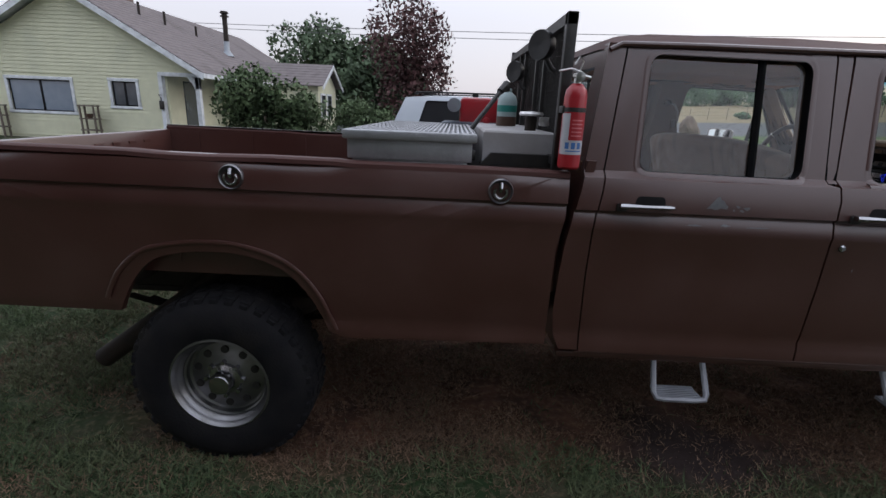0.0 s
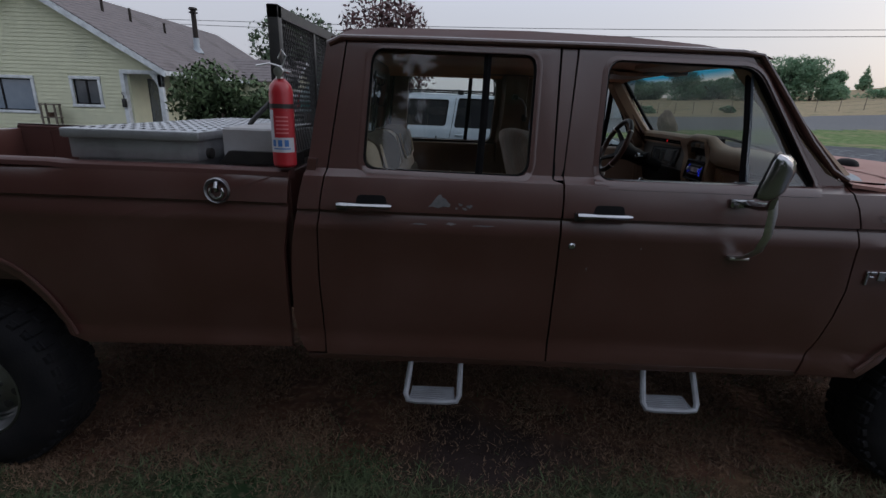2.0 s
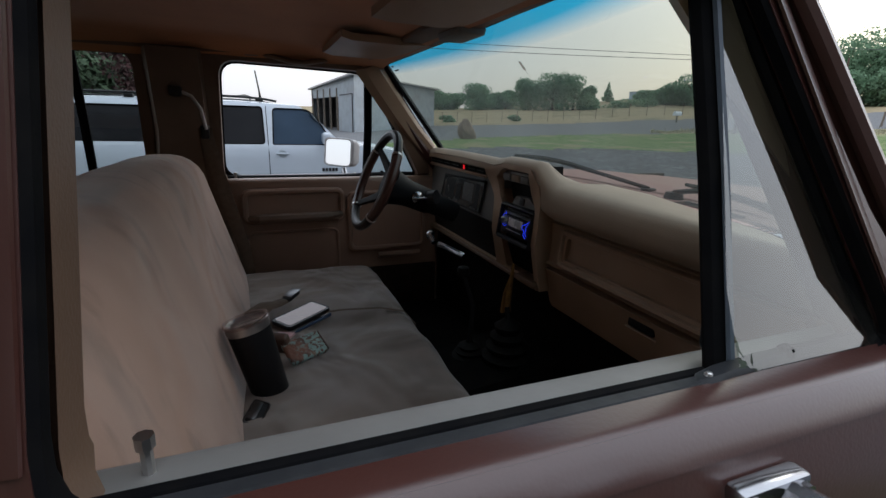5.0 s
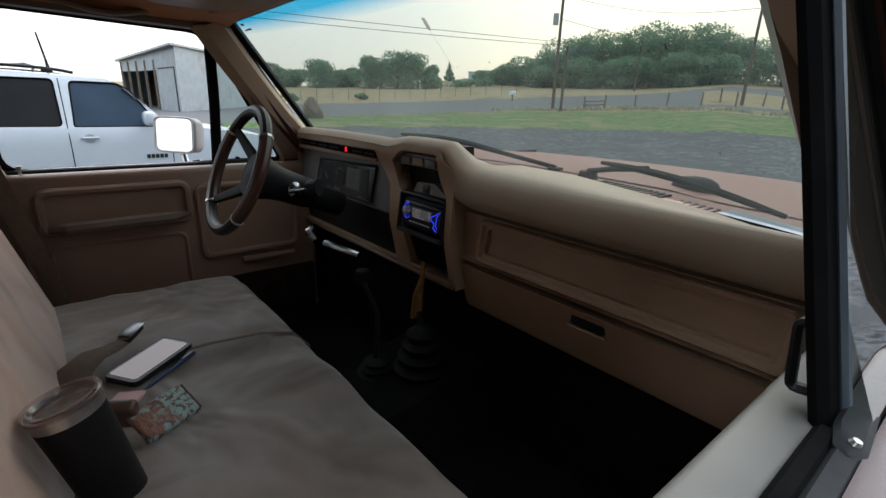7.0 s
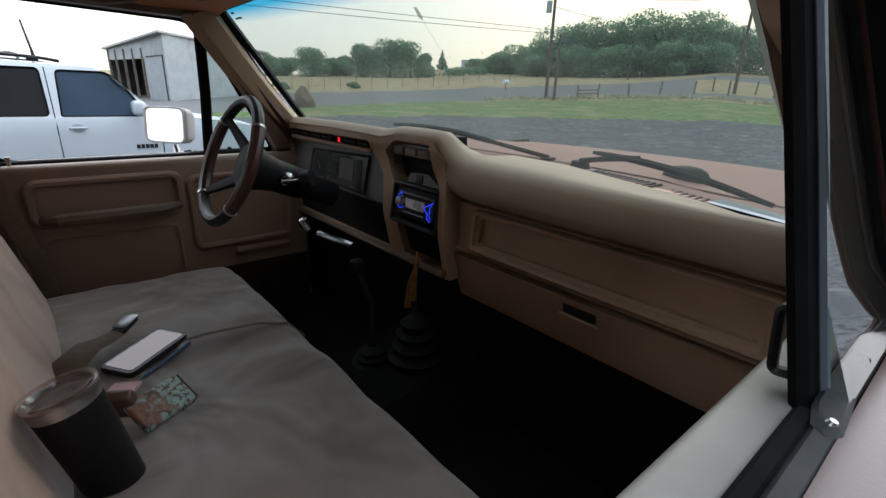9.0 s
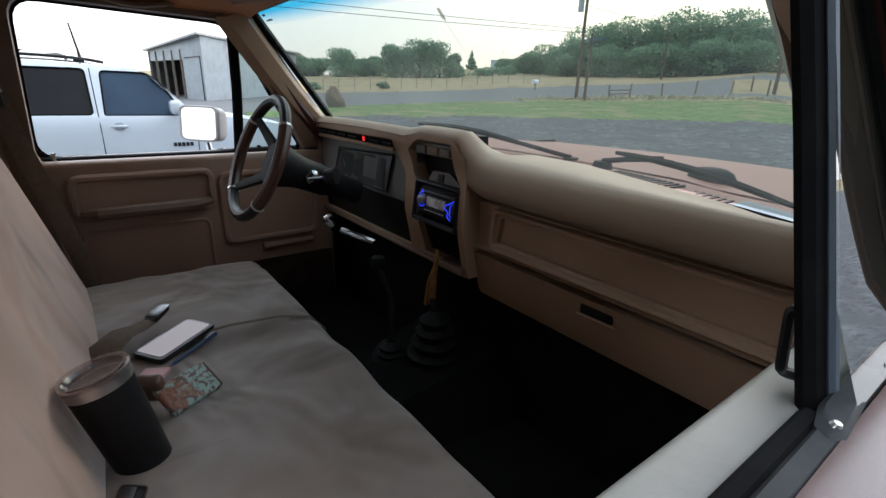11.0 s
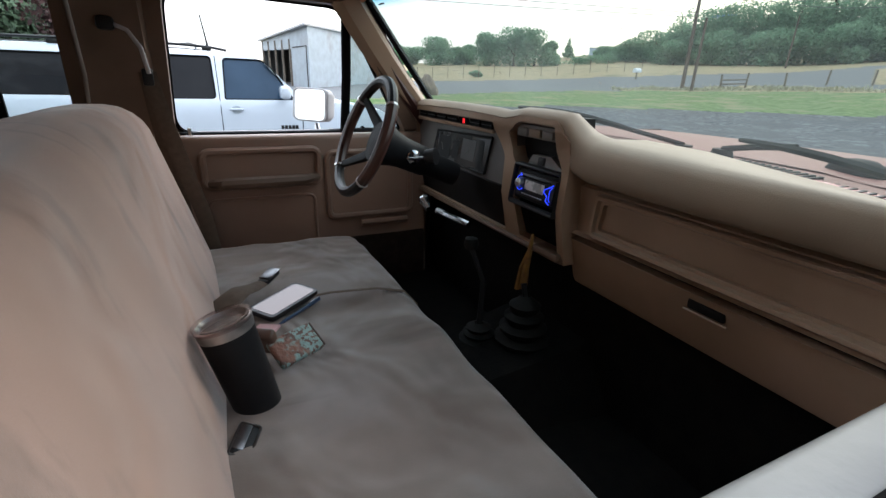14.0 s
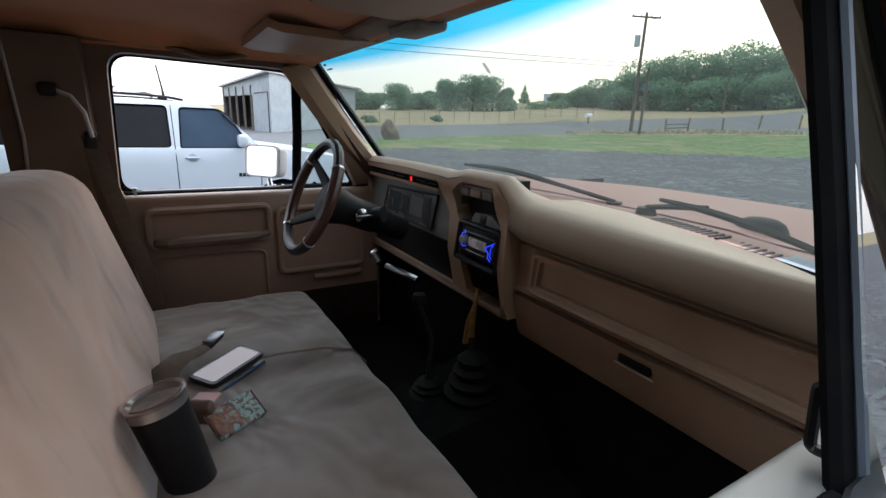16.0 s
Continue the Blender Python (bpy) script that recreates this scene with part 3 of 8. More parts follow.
    gravel = mixc(rng(n_mid, 0.53, 0.66), gravel, (0.165, 0.170, 0.180))
    gravel = mixc(rng(n_big, 0.48, 0.62), gravel, (0.080, 0.084, 0.092))
    green = mixc(rng(n_mid, 0.40, 0.60), (0.070, 0.125, 0.036), (0.170, 0.215, 0.085))
    green = mixc(rng(n_fine, 0.52, 0.66), green, (0.060, 0.105, 0.034))
    green = mixc(rng(n_big, 0.52, 0.64), green, (0.200, 0.190, 0.100))
    road = mixc(rng(n_fine, 0.35, 0.65), (0.125, 0.128, 0.135), (0.155, 0.155, 0.158))
    dry = mixc(rng(n_mid, 0.35, 0.7), (0.315, 0.250, 0.150), (0.225, 0.185, 0.115))
    dry = mixc(rng(n_big, 0.55, 0.70), dry, (0.145, 0.145, 0.085))
    col = lawn
    for key, c2 in (("gravel", gravel), ("green", green), ("road", road), ("dry", dry)):
        at = n.new("ShaderNodeAttribute")
        at.attribute_name = key
        ad = n.new("ShaderNodeMath")
        ad.operation = "MULTIPLY_ADD"
        ad.inputs[1].default_value = 0.7
        l.new(n_mid, ad.inputs[0])
        l.new(at.outputs["Fac"], ad.inputs[2])
        col = mixc(rng(ad.outputs[0], 0.75, 0.95), col, c2)
    l.new(col, b.inputs["Base Color"])
    bp = n.new("ShaderNodeBump")
    bp.inputs["Strength"].default_value, bp.inputs["Distance"].default_value = 0.6, 0.03
    l.new(n_fine, bp.inputs["Height"])
    l.new(bp.outputs[0], b.inputs["Normal"])
    return solo("ground", bm, m, "patchy lawn, dark gravel lot, grey road and dry yellow field", "ground", kind="structure")


build_ground()


def blades(name, material, label, count, x0, x1, y0, y1, h, seed, keep, lean=0.5):
    """Many small upright blades in one mesh."""
    rng = random.Random(seed)
    verts, faces = [], []
    while len(faces) < count:
        x, y = rng.uniform(x0, x1), rng.uniform(y0, y1)
        if not keep(x, y, rng):
            continue
        a, hh, w = rng.uniform(0, 6.283), h * rng.uniform(0.4, 1.4), rng.uniform(0.002, 0.005)
        lx, ly = rng.gauss(0, lean) * hh, rng.gauss(0, lean) * hh
        k = len(verts)
        verts += [(x - w * math.cos(a), y - w * math.sin(a), -0.003), (x + w * math.cos(a), y + w * math.sin(a), -0.003), (x + lx, y + ly, hh)]
        faces.append((k, k + 1, k + 2))
    me = bpy.data.meshes.new(name)
    me.from_pydata(verts, [], faces)
    me.materials.append(material)
    return tagged(new(name, me), label, "grass", kind="stuff")


# ---------------------------------------------------------------- the pickup truck
# x runs to its nose, y = 0 is the passenger's flank, y = 2.03 the driver's
PZ = (0.58, 0.64, 0.70, 0.735, 0.77, 1.00, 1.19, 1.205, 1.255, 1.262, 1.268, 1.276, 1.35, 1.40, 1.425, 1.87, 1.90)
PY = (0.036, 0.021, 0.020, 0.028, 0.021, 0.006, 0.000, -0.004, 0.009, 0.014, 0.014, 0.000, 0.005, 0.024, 0.064, 0.172, 0.184)
CUTS = PZ[1:-1]


def flank(x, z):
    return lerp(z, PZ, PY)


truck = thing("pickup_truck", (0.7, 1.015, 0.0), "faded brown four-door pickup truck parked on the lawn", "pickup truck")

ARCH_R = [(-1.872, 0.735), (-1.80, 0.87), (-1.70, 0.975), (-1.58, 1.018), (-1.44, 1.03), (-1.30, 1.02), (-1.15, 0.965), (-1.04, 0.845), (-0.965, 0.69)]
ARCH_F = [(2.36, 0.62), (2.46, 0.725), (2.56, 0.865), (2.68, 0.945), (2.80, 0.98), (2.93, 0.99), (3.06, 0.98), (3.18, 0.945), (3.30, 0.865), (3.40, 0.725), (3.46, 0.63)]
arch_r = [tuple(p) for p in smooth_pts(ARCH_R, 4)]
arch_f = [tuple(p) for p in smooth_pts(ARCH_F, 4)]


def bed_side():
    outline = [(-2.72, 0.735), *arch_r, (-0.90, 0.66), (-0.03, 0.675), (-0.03, 1.10), (-0.006, 1.25), (0.0, 1.40), (-0.004, 1.415), (-2.72, 1.43)]
    # the old flank is dented along its rail
    up = lambda z: z - 0.020 * lerp(z, (1.05, 1.15, 1.31, 1.39), (0, 1, 1, 0))
    f = lambda x, z: flank(x, up(z)) + (0.010 * max(0.0, math.sin(x * 5.1 + 1.0)) * max(0.0, (z - 1.30) / 0.12) if z < 1.425 else 0.0)
    return skin(outline, [], f, [c + 0.020 if 1.1 < c < 1.3 else c for c in CUTS], [-2.72 + 0.16 * i for i in range(1, 17)], 0.03)


for s, b in zip(("right", "left"), both(bed_side)):
    part("bed_side", b, PAINT, truck)


def rail_cap():
    bm = bmesh.new()
    pts = []
    for x, z in ((-2.72, 1.436), (-2.2, 1.430), (-1.75, 1.428), (-1.62, 1.421), (-1.45, 1.419), (-1.2, 1.424), (-0.92, 1.422), (-0.86, 1.417), (-0.4, 1.416), (0.0, 1.412)):
        pts.append((x, z))
    loops = []
    for x, z in pts:
        loops.append([(x, 0.022, z - 0.02), (x, 0.026, z - 0.004), (x, 0.036, z + 0.003), (x, 0.095, z + 0.003), (x, 0.105, z - 0.004), (x, 0.105, z - 0.04)])
    return loft(bm, loops)


for i, b in enumerate(both(rail_cap)):
    if i:
        for v in b.verts:
            v.co.z -= 0.018
    part("bed_rail", b, ROOFP, truck, "dented painted bed rail")
for i in (0, 1):
    y0, y1 = (0.098, 0.112) if i == 0 else (1.918, 1.932)
    iw = part("bed_inner_wall", box(bmesh.new(), -2.70, -0.03, y0, y1, 0.93, 1.415 - 0.022 * i), PAINT, truck)
    for k in range(6):
        part("wall_rib", box(bmesh.new(), -2.5 + 0.42 * k, -2.46 + 0.42 * k, y0 - 0.006, y1 + 0.006, 0.95, 1.38), PAINT, iw)
bf = part("bed_floor", box(bmesh.new(), -2.70, -0.03, 0.1, 1.93, 0.90, 0.93), PAINT, truck)
for k in range(14):
    part("floor_rib", box(bmesh.new(), -2.68, -0.04, 0.16 + 0.125 * k, 0.21 + 0.125 * k, 0.93, 0.942), PAINT, bf)
bm = box(bmesh.new(), -0.035, -0.005, 0.06, 1.97, 0.90, 1.405, 0.006)
part("bed_front_wall", bm, PAINT, truck)
bm = box(bmesh.new(), -2.75, -2.69, 0.06, 1.97, 0.78, 1.395, 0.012)
for k in range(9):
    box(bm, -2.694, -2.684, 0.30 + 0.16 * k, 0.37 + 0.16 * k, 1.315, 1.335)
part("tailgate", bm, PAINT, truck, "scuffed brown tailgate, closed")


def lip(curve, drop):
    bm = bmesh.new()
    pts = [(x, -0.002 + flank(x, z) * 0.5, z + drop) for x, z in curve]
    return tube(bm, pts, 0.011, 10, 0.5, (0, 1, 0))


for crv in ([(-1.91, 0.80), (-1.845, 0.92), (-1.73, 1.022), (-1.58, 1.06), (-1.44, 1.072), (-1.30, 1.06), (-1.13, 1.0), (-1.01, 0.875), (-0.93, 0.70)],
            [(2.335, 0.66), (2.43, 0.765), (2.54, 0.905), (2.67, 0.988), (2.80, 1.022), (2.93, 1.033), (3.06, 1.022), (3.19, 0.985), (3.32, 0.90), (3.43, 0.75)]):
    crv = [tuple(p) for p in smooth_pts(crv, 4)]
    for b in both(lambda: lip(crv, 0.0)):
        part("wheel_arch_lip", b, PAINT, truck)


def tie_ring(x, z):
    bm = lathe(bmesh.new(), [(0.0, 0.014), (0.034, 0.012), (0.040, 0.0), (0.046, -0.006), (0.050, 0.0), (0.050, 0.012)], (x, 0.0, z), (0, 1, 0), 24)
    p = part("tie_down_cup", bm, ALLOY, truck, "dull steel tie-down ring in a round cup")
    # dark disc stands in for the shaded middle of the cup
    bm = lathe(bmesh.new(), [(0.0, 0.0105), (0.035, 0.0095)], (x, 0.0, z), (0, 1, 0), 20)
    part("recess", bm, BLACKM, p)
    bm = tube(bmesh.new(), [(x + 0.024 * math.sin(a), -0.004, z - 0.004 - 0.024 * math.cos(a)) for a in np.linspace(-2.2, 2.2, 14)], 0.006, 8)
    tube(bm, [(x, 0.004, z + 0.032), (x, -0.006, z + 0.012), (x, 0.0, z)], 0.009, 8)
    part("ring", bm, CHROME, p)


tie_ring(-1.327, 1.343)
tie_ring(-0.268, 1.333)

# cab corner behind the rear door, and the strip between the doors
def corner():
    outline = [(0.034, 0.655), (0.004, 0.72), (-0.010, 0.83), (-0.006, 1.0), (0.008, 1.155), (0.030, 1.27), (0.058, 1.41), (0.128, 1.89), (0.200, 1.90), (0.134, 1.41), (0.103, 1.2), (0.100, 1.0), (0.113, 0.655)]
    return skin(outline, [], flank, CUTS, (), 0.05)


def b_strip():
    return skin([(1.010, 1.412), (1.044, 1.412), (1.079, 1.895), (1.022, 1.895)], [], lambda x, z: flank(x, z) + 0.003, CUTS, (), 0.02)


for b in both(corner):
    part("cab_corner", b, PAINT, truck)
for b in both(b_strip):
    part("door_pillar", b, PAINT, truck)
for b in both(lambda: box(box(bmesh.new(), 0.03, 2.12, 0.046, 0.12, 0.605, 0.634, 0.008), 0.10, 2.11, 0.030, 0.050, 0.634, 0.645, 0.003)):
    part("rocker_panel", b, PAINT, truck)


# black strips added behind the door gaps, in place of the shade in them
GAP_BACKS = ([(1.043, 0.66), (1.043, 1.41), (1.085, 1.89)], [(0.112, 0.66), (0.10, 1.1), (0.137, 1.41), (0.203, 1.9)], [(2.11, 0.66), (2.16, 0.8), (2.20, 1.03), (2.186, 1.24), (2.162, 1.32), (2.122, 1.43)],
         [(1.008, 1.41), (1.02, 1.89)])
for a in GAP_BACKS:
    for b in both(lambda: tube(bmesh.new(), [(x, flank(x, z) + 0.034, z) for x, z in a], 0.014, 6)):
        part("door_seal", b, RUBBER, truck)

REAR_HOLE = rounded([(0.272, 1.425), (0.912, 1.418), (0.928, 1.865), (0.300, 1.872)], 0.055)
FRONT_HOLE = rounded([(1.176, 1.415), (2.020, 1.410), (1.758, 1.845), (1.200, 1.858)], [0.06, 0.05, 0.06, 0.06])
REAR_DOOR = [(0.119, 0.65), (0.106, 1.0), (0.109, 1.2), (0.140, 1.41), (0.206, 1.895), (1.012, 1.895), (1.003, 1.41), (1.040, 1.40), (1.040, 0.65)]
FRONT_DOOR = [(1.0475, 0.65), (1.0475, 1.41), (1.086, 1.890), (1.735, 1.888), (1.83, 1.755), (1.95, 1.578), (2.045, 1.470), (2.118, 1.436), (2.148, 1.35),
              (2.168, 1.29), (2.180, 1.23), (2.186, 1.10), (2.190, 1.02), (2.175, 0.90), (2.152, 0.805), (2.116, 0.714), (2.100, 0.65)]


def ring_of(hole, out, depth0, depth1):
    """A rubber channel round an opening."""
    cx = sum(p[0] for p in hole) / len(hole)
    cz = sum(p[1] for p in hole) / len(hole)
    bm = bmesh.new()
    loops = []
    for k, (f, d) in enumerate(((0.006, depth0), (0.0, depth0 - 0.003), (-out, depth0), (-out, depth1), (0.006, depth1))):
        loop = []
        for p in hole:
            v = Vector((p[0] - cx, p[1] - cz))
            v *= 1 + f / v.length
            loop.append((cx + v.x, flank(0, cz + v.y) + d, cz + v.y))
        loops.append(loop)
    rings = [[bm.verts.new(p) for p in l] for l in loops]
    n = len(hole)
    for a, b in zip(rings, rings[1:]):
        for i in range(n):
            bm.faces.new((a[i], a[(i + 1) % n], b[(i + 1) % n], b[i]))
    return bm


def pane(pts, depth):
    bm = bmesh.new()
    zs = [p[1] for p in pts]
    vs = [bm.verts.new((p[0], flank(0, p[1]) + depth, p[1])) for p in pts]
    bm.faces.new(vs)
    for c in np.linspace(min(zs), max(zs), 6)[1:-1]:
        bmesh.ops.bisect_plane(bm, geom=bm.verts[:] + bm.edges[:] + bm.faces[:], plane_co=(0, 0, c), plane_no=(0, 0, 1), dist=1e-5)
    for v in bm.verts:
        v.co.y = flank(0, v.co.z) + depth
    return bm


def door(outline, hole, label_r, side):
    f = lambda b: mirrored(b) if side else b
    d = part("rear_door" if outline is REAR_DOOR else "front_door", f(skin(outline, [hole], flank, CUTS, (), 0.024)), PAINT, truck, label_r)
    # pressed lip round the window
    bm = bmesh.new()
    big = [((p[0] - sum(q[0] for q in hole) / len(hole)), (p[1] - sum(q[1] for q in hole) / len(hole))) for p in hole]
    cx, cz = sum(q[0] for q in hole) / len(hole), sum(q[1] for q in hole) / len(hole)
    pts = [(cx + a * (1 + 0.022 / math.hypot(a, b)), cz + b * (1 + 0.022 / math.hypot(a, b))) for a, b in big]
    loop = [(x, flank(x, z) + 0.004, z) for x, z in pts]
    tube(bm, loop + loop[:1], 0.020, 10, 0.22, (0, 1, 0))
    part("window_lip", f(bm), PAINT, d)
    part("window_seal", f(ring_of(hole, 0.003, 0.004, 0.04) if outline is REAR_DOOR else ring_of(hole, 0.006, 0.004, 0.018)), RUBBER, d, "black rubber window seal")
    return d


def handle(x0, x1, z, parent, f):
    bm = box(bmesh.new(), x0 - 0.004, x0 + 0.034, -0.012, 0.006, z - 0.026, z + 0.004, 0.004)
    # flush black plate, drawn as the shaded hollow behind the handle
    cup = rounded([(x0 + 0.064, z - 0.004), (x0 + 0.188, z - 0.004), (x0 + 0.178, z + 0.036), (x0 + 0.074, z + 0.036)], 0.014, 4)
    part("recess", f(skin(cup, [], lambda x, zz: flank(x, zz) - 0.0016, (z + 0.012,), (), 0.010)), BLACKR, parent)
    part("handle_base", f(bm), BLACKM, parent)
    bm = bmesh.new()
    loops = []
    for x, w, h in ((x0, 0.012, 0.009), (x0 + 0.02, 0.016, 0.010), (x0 + 0.09, 0.013, 0.007), (x1 - 0.02, 0.014, 0.008), (x1, 0.009, 0.005)):
        loops.append([(x, -0.026 - w * 0.5, z - h), (x, -0.028 - w * 0.8, z), (x, -0.026 - w * 0.5, z + h), (x, -0.010, z + h), (x, -0.010, z - h)])
    loft(bm, loops)
    box(bm, x1 - 0.035, x1 - 0.012, -0.014, 0.008, z - 0.008, z + 0.008, 0.003)
    box(bm, x0 + 0.002, x0 + 0.03, -0.014, 0.008, z - 0.008, z + 0.008, 0.003)
    part("door_handle", f(bm), CHROME, parent, "worn chrome pull handle")


for side in (0, 1):
    f = (lambda b: mirrored(b)) if side else (lambda b: b)
    rd = door(REAR_DOOR, REAR_HOLE, "brown rear door with scraped paint", side)
    handle(0.191, 0.397, 1.302, rd, f)
    # sliding rear glass: two panes and a dark upright
    gl = part("window_glass", f(pane(REAR_HOLE, 0.026)), GLASSR, rd)
    gl.visible_shadow = False
    bm = bmesh.new()
    tube(bm, [(x, flank(x, z) + 0.026, z) for x, z in ((0.722, 1.42), (0.735, 1.64), (0.742, 1.868))], 0.016, 6, 0.7, (0, 1, 0))
    part("window_upright", f(bm), RUBBER, rd)
    fd = door(FRONT_DOOR, FRONT_HOLE, "brown front door with its window rolled down", side)
    handle(1.094, 1.298, 1.293, fd, f)
    part("lock", f(lathe(bmesh.new(), [(0.0, -0.008), (0.008, -0.008), (0.014, -0.002), (0.015, 0.004)], (1.093, -0.002, 1.166), (0, 1, 0), 16)), CHROME, fd)
    bm = bmesh.new()
    tube(bm, [(x, 0.107 + 0.235 * (z - 1.40), z) for x, z in ((1.763, 1.395), (1.765, 1.62), (1.757, 1.842))], 0.0175, 8, 0.6, (0, 1, 0))
    post = part("vent_window_post", f(bm), RUBBER, fd, "black upright of the vent window")
    bm = tube(bmesh.new(), [(x, 0.0935 + 0.235 * (z - 1.40), z) for x, z in ((1.768, 1.412), (1.768, 1.62), (1.760, 1.842))], 0.0045, 6)
    part("post_flange", f(bm), MOTORB, post, "grey metal flange of the upright")
    vent = [(1.758, 1.414), (2.012, 1.414), (1.985, 1.478), (1.765, 1.828)]
    g = part("vent_window", f(pane(vent, 0.030)), VENTG, fd)
    g.visible_shadow = False
    rim = rounded([(1.765, 1.412), (2.008, 1.412), (1.768, 1.822)], [0.0, 0.035, 0.0], 5)
    bm = tube(bmesh.new(), [(p[0], flank(p[0], p[1]) + 0.029, p[1]) for p in rim], 0.0065, 6)
    part("vent_frame", f(bm), RUBBER, fd)
    # rubber under the vent window, ending in a screwed tab, and the pivot lug on it
    loops = []
    for x, y0, y1, h in ((1.703, 0.079, 0.087, 0.003), (1.712, 0.074, 0.094, 0.006), (1.742, 0.076, 0.100, 0.007), (1.80, 0.080, 0.101, 0.010), (1.86, 0.082, 0.102, 0.010), (1.93, 0.086, 0.103, 0.011), (1.985, 0.090, 0.104, 0.010)):
        loops.append([(x, y0, 1.405), (x, y0, 1.4165 + 0.3 * h), (x, y0 + 0.004, 1.4165 + h), (x, y1 - 0.004, 1.4165 + h), (x, y1, 1.4155 + 0.6 * h), (x, y1, 1.405)])
    vg = part("vent_gasket", f(loft(bmesh.new(), loops)), GREYRUB, fd, "grey-black rubber under the vent window")
    part("vent_pivot", f(lathe(bmesh.new(), [(0.0, 0.012), (0.006, 0.011), (0.009, 0.006), (0.010, 0.0)], (1.842, 0.091, 1.421), (0, -0.2, 1), 12)), RUBBER, vg)
    # open bow of the latch, standing across the cab, and its foot
    fr = rounded([(0.108, 1.422), (0.138, 1.418), (0.143, 1.478), (0.118, 1.481)], 0.006, 3)
    lp = [(1.776, p.x, p.y) for p in fr]
    bm = tube(bmesh.new(), lp + lp[:1], 0.0045, 6, 1.5, (1, 0, 0))
    part("vent_latch", f(bm), BLACKP, fd, "black bow of the vent window latch")
    part("seal_screw", f(lathe(bmesh.new(), [(0.0, 0.004), (0.003, 0.0035), (0.0045, 0.0)], (1.717, 0.083, 1.4225), (0, -0.3, 1), 10)), STEEL, fd)
    # the sill that the arm rests on, with the glass slot and its rubbers
    bm = box(bmesh.new(), 1.10, 2.04, 0.106, 0.157, 1.36, 1.406, 0.010, 3)
    part("door_sill", f(bm), SILLM if not side else DOORTAN, fd, "worn grey painted door top" if not side else "brown vinyl door top")
    for y, r in ((0.101, 0.007), (0.0845, 0.009)):
        part("slot_rubber", f(tube(bmesh.new(), [(1.17, y, 1.412), (1.50, y, 1.4115), (1.735, y, 1.411)], r, 6, 1.3, (0, 1, 0))), RUBBER if y > 0.09 else GREYRUB, fd)
    # flat black filling stands in for the shade down the glass slot
    part("glass_slot", f(box(bmesh.new(), 1.17, 2.02, 0.077, 0.106, 1.36, 1.404)), CARPETSHADE, fd)
    bm = loft(bmesh.new(), [[(x, 0.026, 1.395), (x, 0.033, 1.410), (x, 0.042, 1.4165), (x, 0.052, 1.4185), (x, 0.0765, 1.4185), (x, 0.0765, 1.38)] for x in (1.16, 1.5, 1.8, 2.00)])
    part("door_top", f(bm), PAINT, fd)
    # inner skin of the upper door frame
    for out, hole, par in ((REAR_DOOR, REAR_HOLE, rd), (FRONT_DOOR, FRONT_HOLE, fd)):
        up = [p for p in out if p[1] > 1.40]
        if out is REAR_DOOR:
            up = [(0.15, 1.40), (0.206, 1.885), (1.005, 1.885), (1.0, 1.40)]
        else:
            up = [(1.055, 1.37), (1.09, 1.880), (1.735, 1.878), (1.83, 1.745), (1.95, 1.568), (2.04, 1.463), (2.08, 1.37)]
        hole2 = hole if out is REAR_DOOR else [(p[0], p[1] - (0.022 if p[1] < 1.5 else 0.0)) for p in hole]
        depth = 0.075 if out is REAR_DOOR else 0.092
        bm = skin(up, [hole2], lambda x, z: flank(x, z) + depth, CUTS, (), 0.05, -1.0)
        part("inner_frame", f(bm), TANDARK, par)
    part("inner_panel", f(box(bmesh.new(), 0.16, 1.02, 0.11, 0.16, 0.75, 1.405, 0.02)), TANDARK, rd)
    g = f if side else (lambda b: moved(b, (0, -0.024, 0)))
    part("inner_panel", g(box(bmesh.new(), 1.06, 2.10, 0.120, 0.178, 0.75, 1.414 if side else 1.375, 0.02, 3)), DOORTAN, fd, "moulded brown vinyl door panel")
    # raised mouldings of the panel, armrest, crank
    bm = bmesh.new()
    fr = rounded([(1.245, 1.236), (1.64, 1.236), (1.64, 1.362), (1.245, 1.362)], 0.03)
    lp = [(x, 0.182, z) for x, z in fr]
    tube(bm, lp + lp[:1], 0.013, 8)
    fr = rounded([(1.672, 1.092), (2.015, 1.092), (2.015, 1.345), (1.672, 1.345)], 0.03)
    lp = [(x, 0.181, z) for x, z in fr]
    tube(bm, lp + lp[:1], 0.012, 8)
    fr = rounded([(1.25, 0.95), (1.62, 0.95), (1.62, 1.19), (1.25, 1.19)], 0.03)
    lp = [(x, 0.180, z) for x, z in fr]
    tube(bm, lp + lp[:1], 0.006, 8)
    tube(bm, [(1.80, 0.181, 1.055), (2.00, 0.181, 1.055)], 0.014, 8)
    if not side:
        tube(bm, [(1.10, 0.176, 1.376), (2.08, 0.176, 1.376)], 0.014, 8)
    part("panel_moulding", g(bm), DOORTAN, fd)
    # darker strip over the foot of the door panel
    part("kick_carpet", g(box(bmesh.new(), 1.09, 2.085, 0.150, 0.186, 0.77, 1.0 if side else 0.92, 0.012)), KICKBROWN, fd, "dark brown strip along the foot of the door")
    bm = tube(bmesh.new(), [(1.262, 0.185, 1.250), (1.30, 0.215, 1.254), (1.58, 0.218, 1.256), (1.635, 0.188, 1.260)], [0.014, 0.020, 0.020, 0.012], 8)
    part("armrest", g(bm), TANDARK, fd, "dark brown pull bar")
    bm = cyl(bmesh.new(), (1.22, 0.135, 1.40), (1.22, 0.135, 1.432), 0.0045, seg=8)
    cyl(bm, (1.22, 0.135, 1.428), (1.22, 0.135, 1.438), 0.007, seg=8)
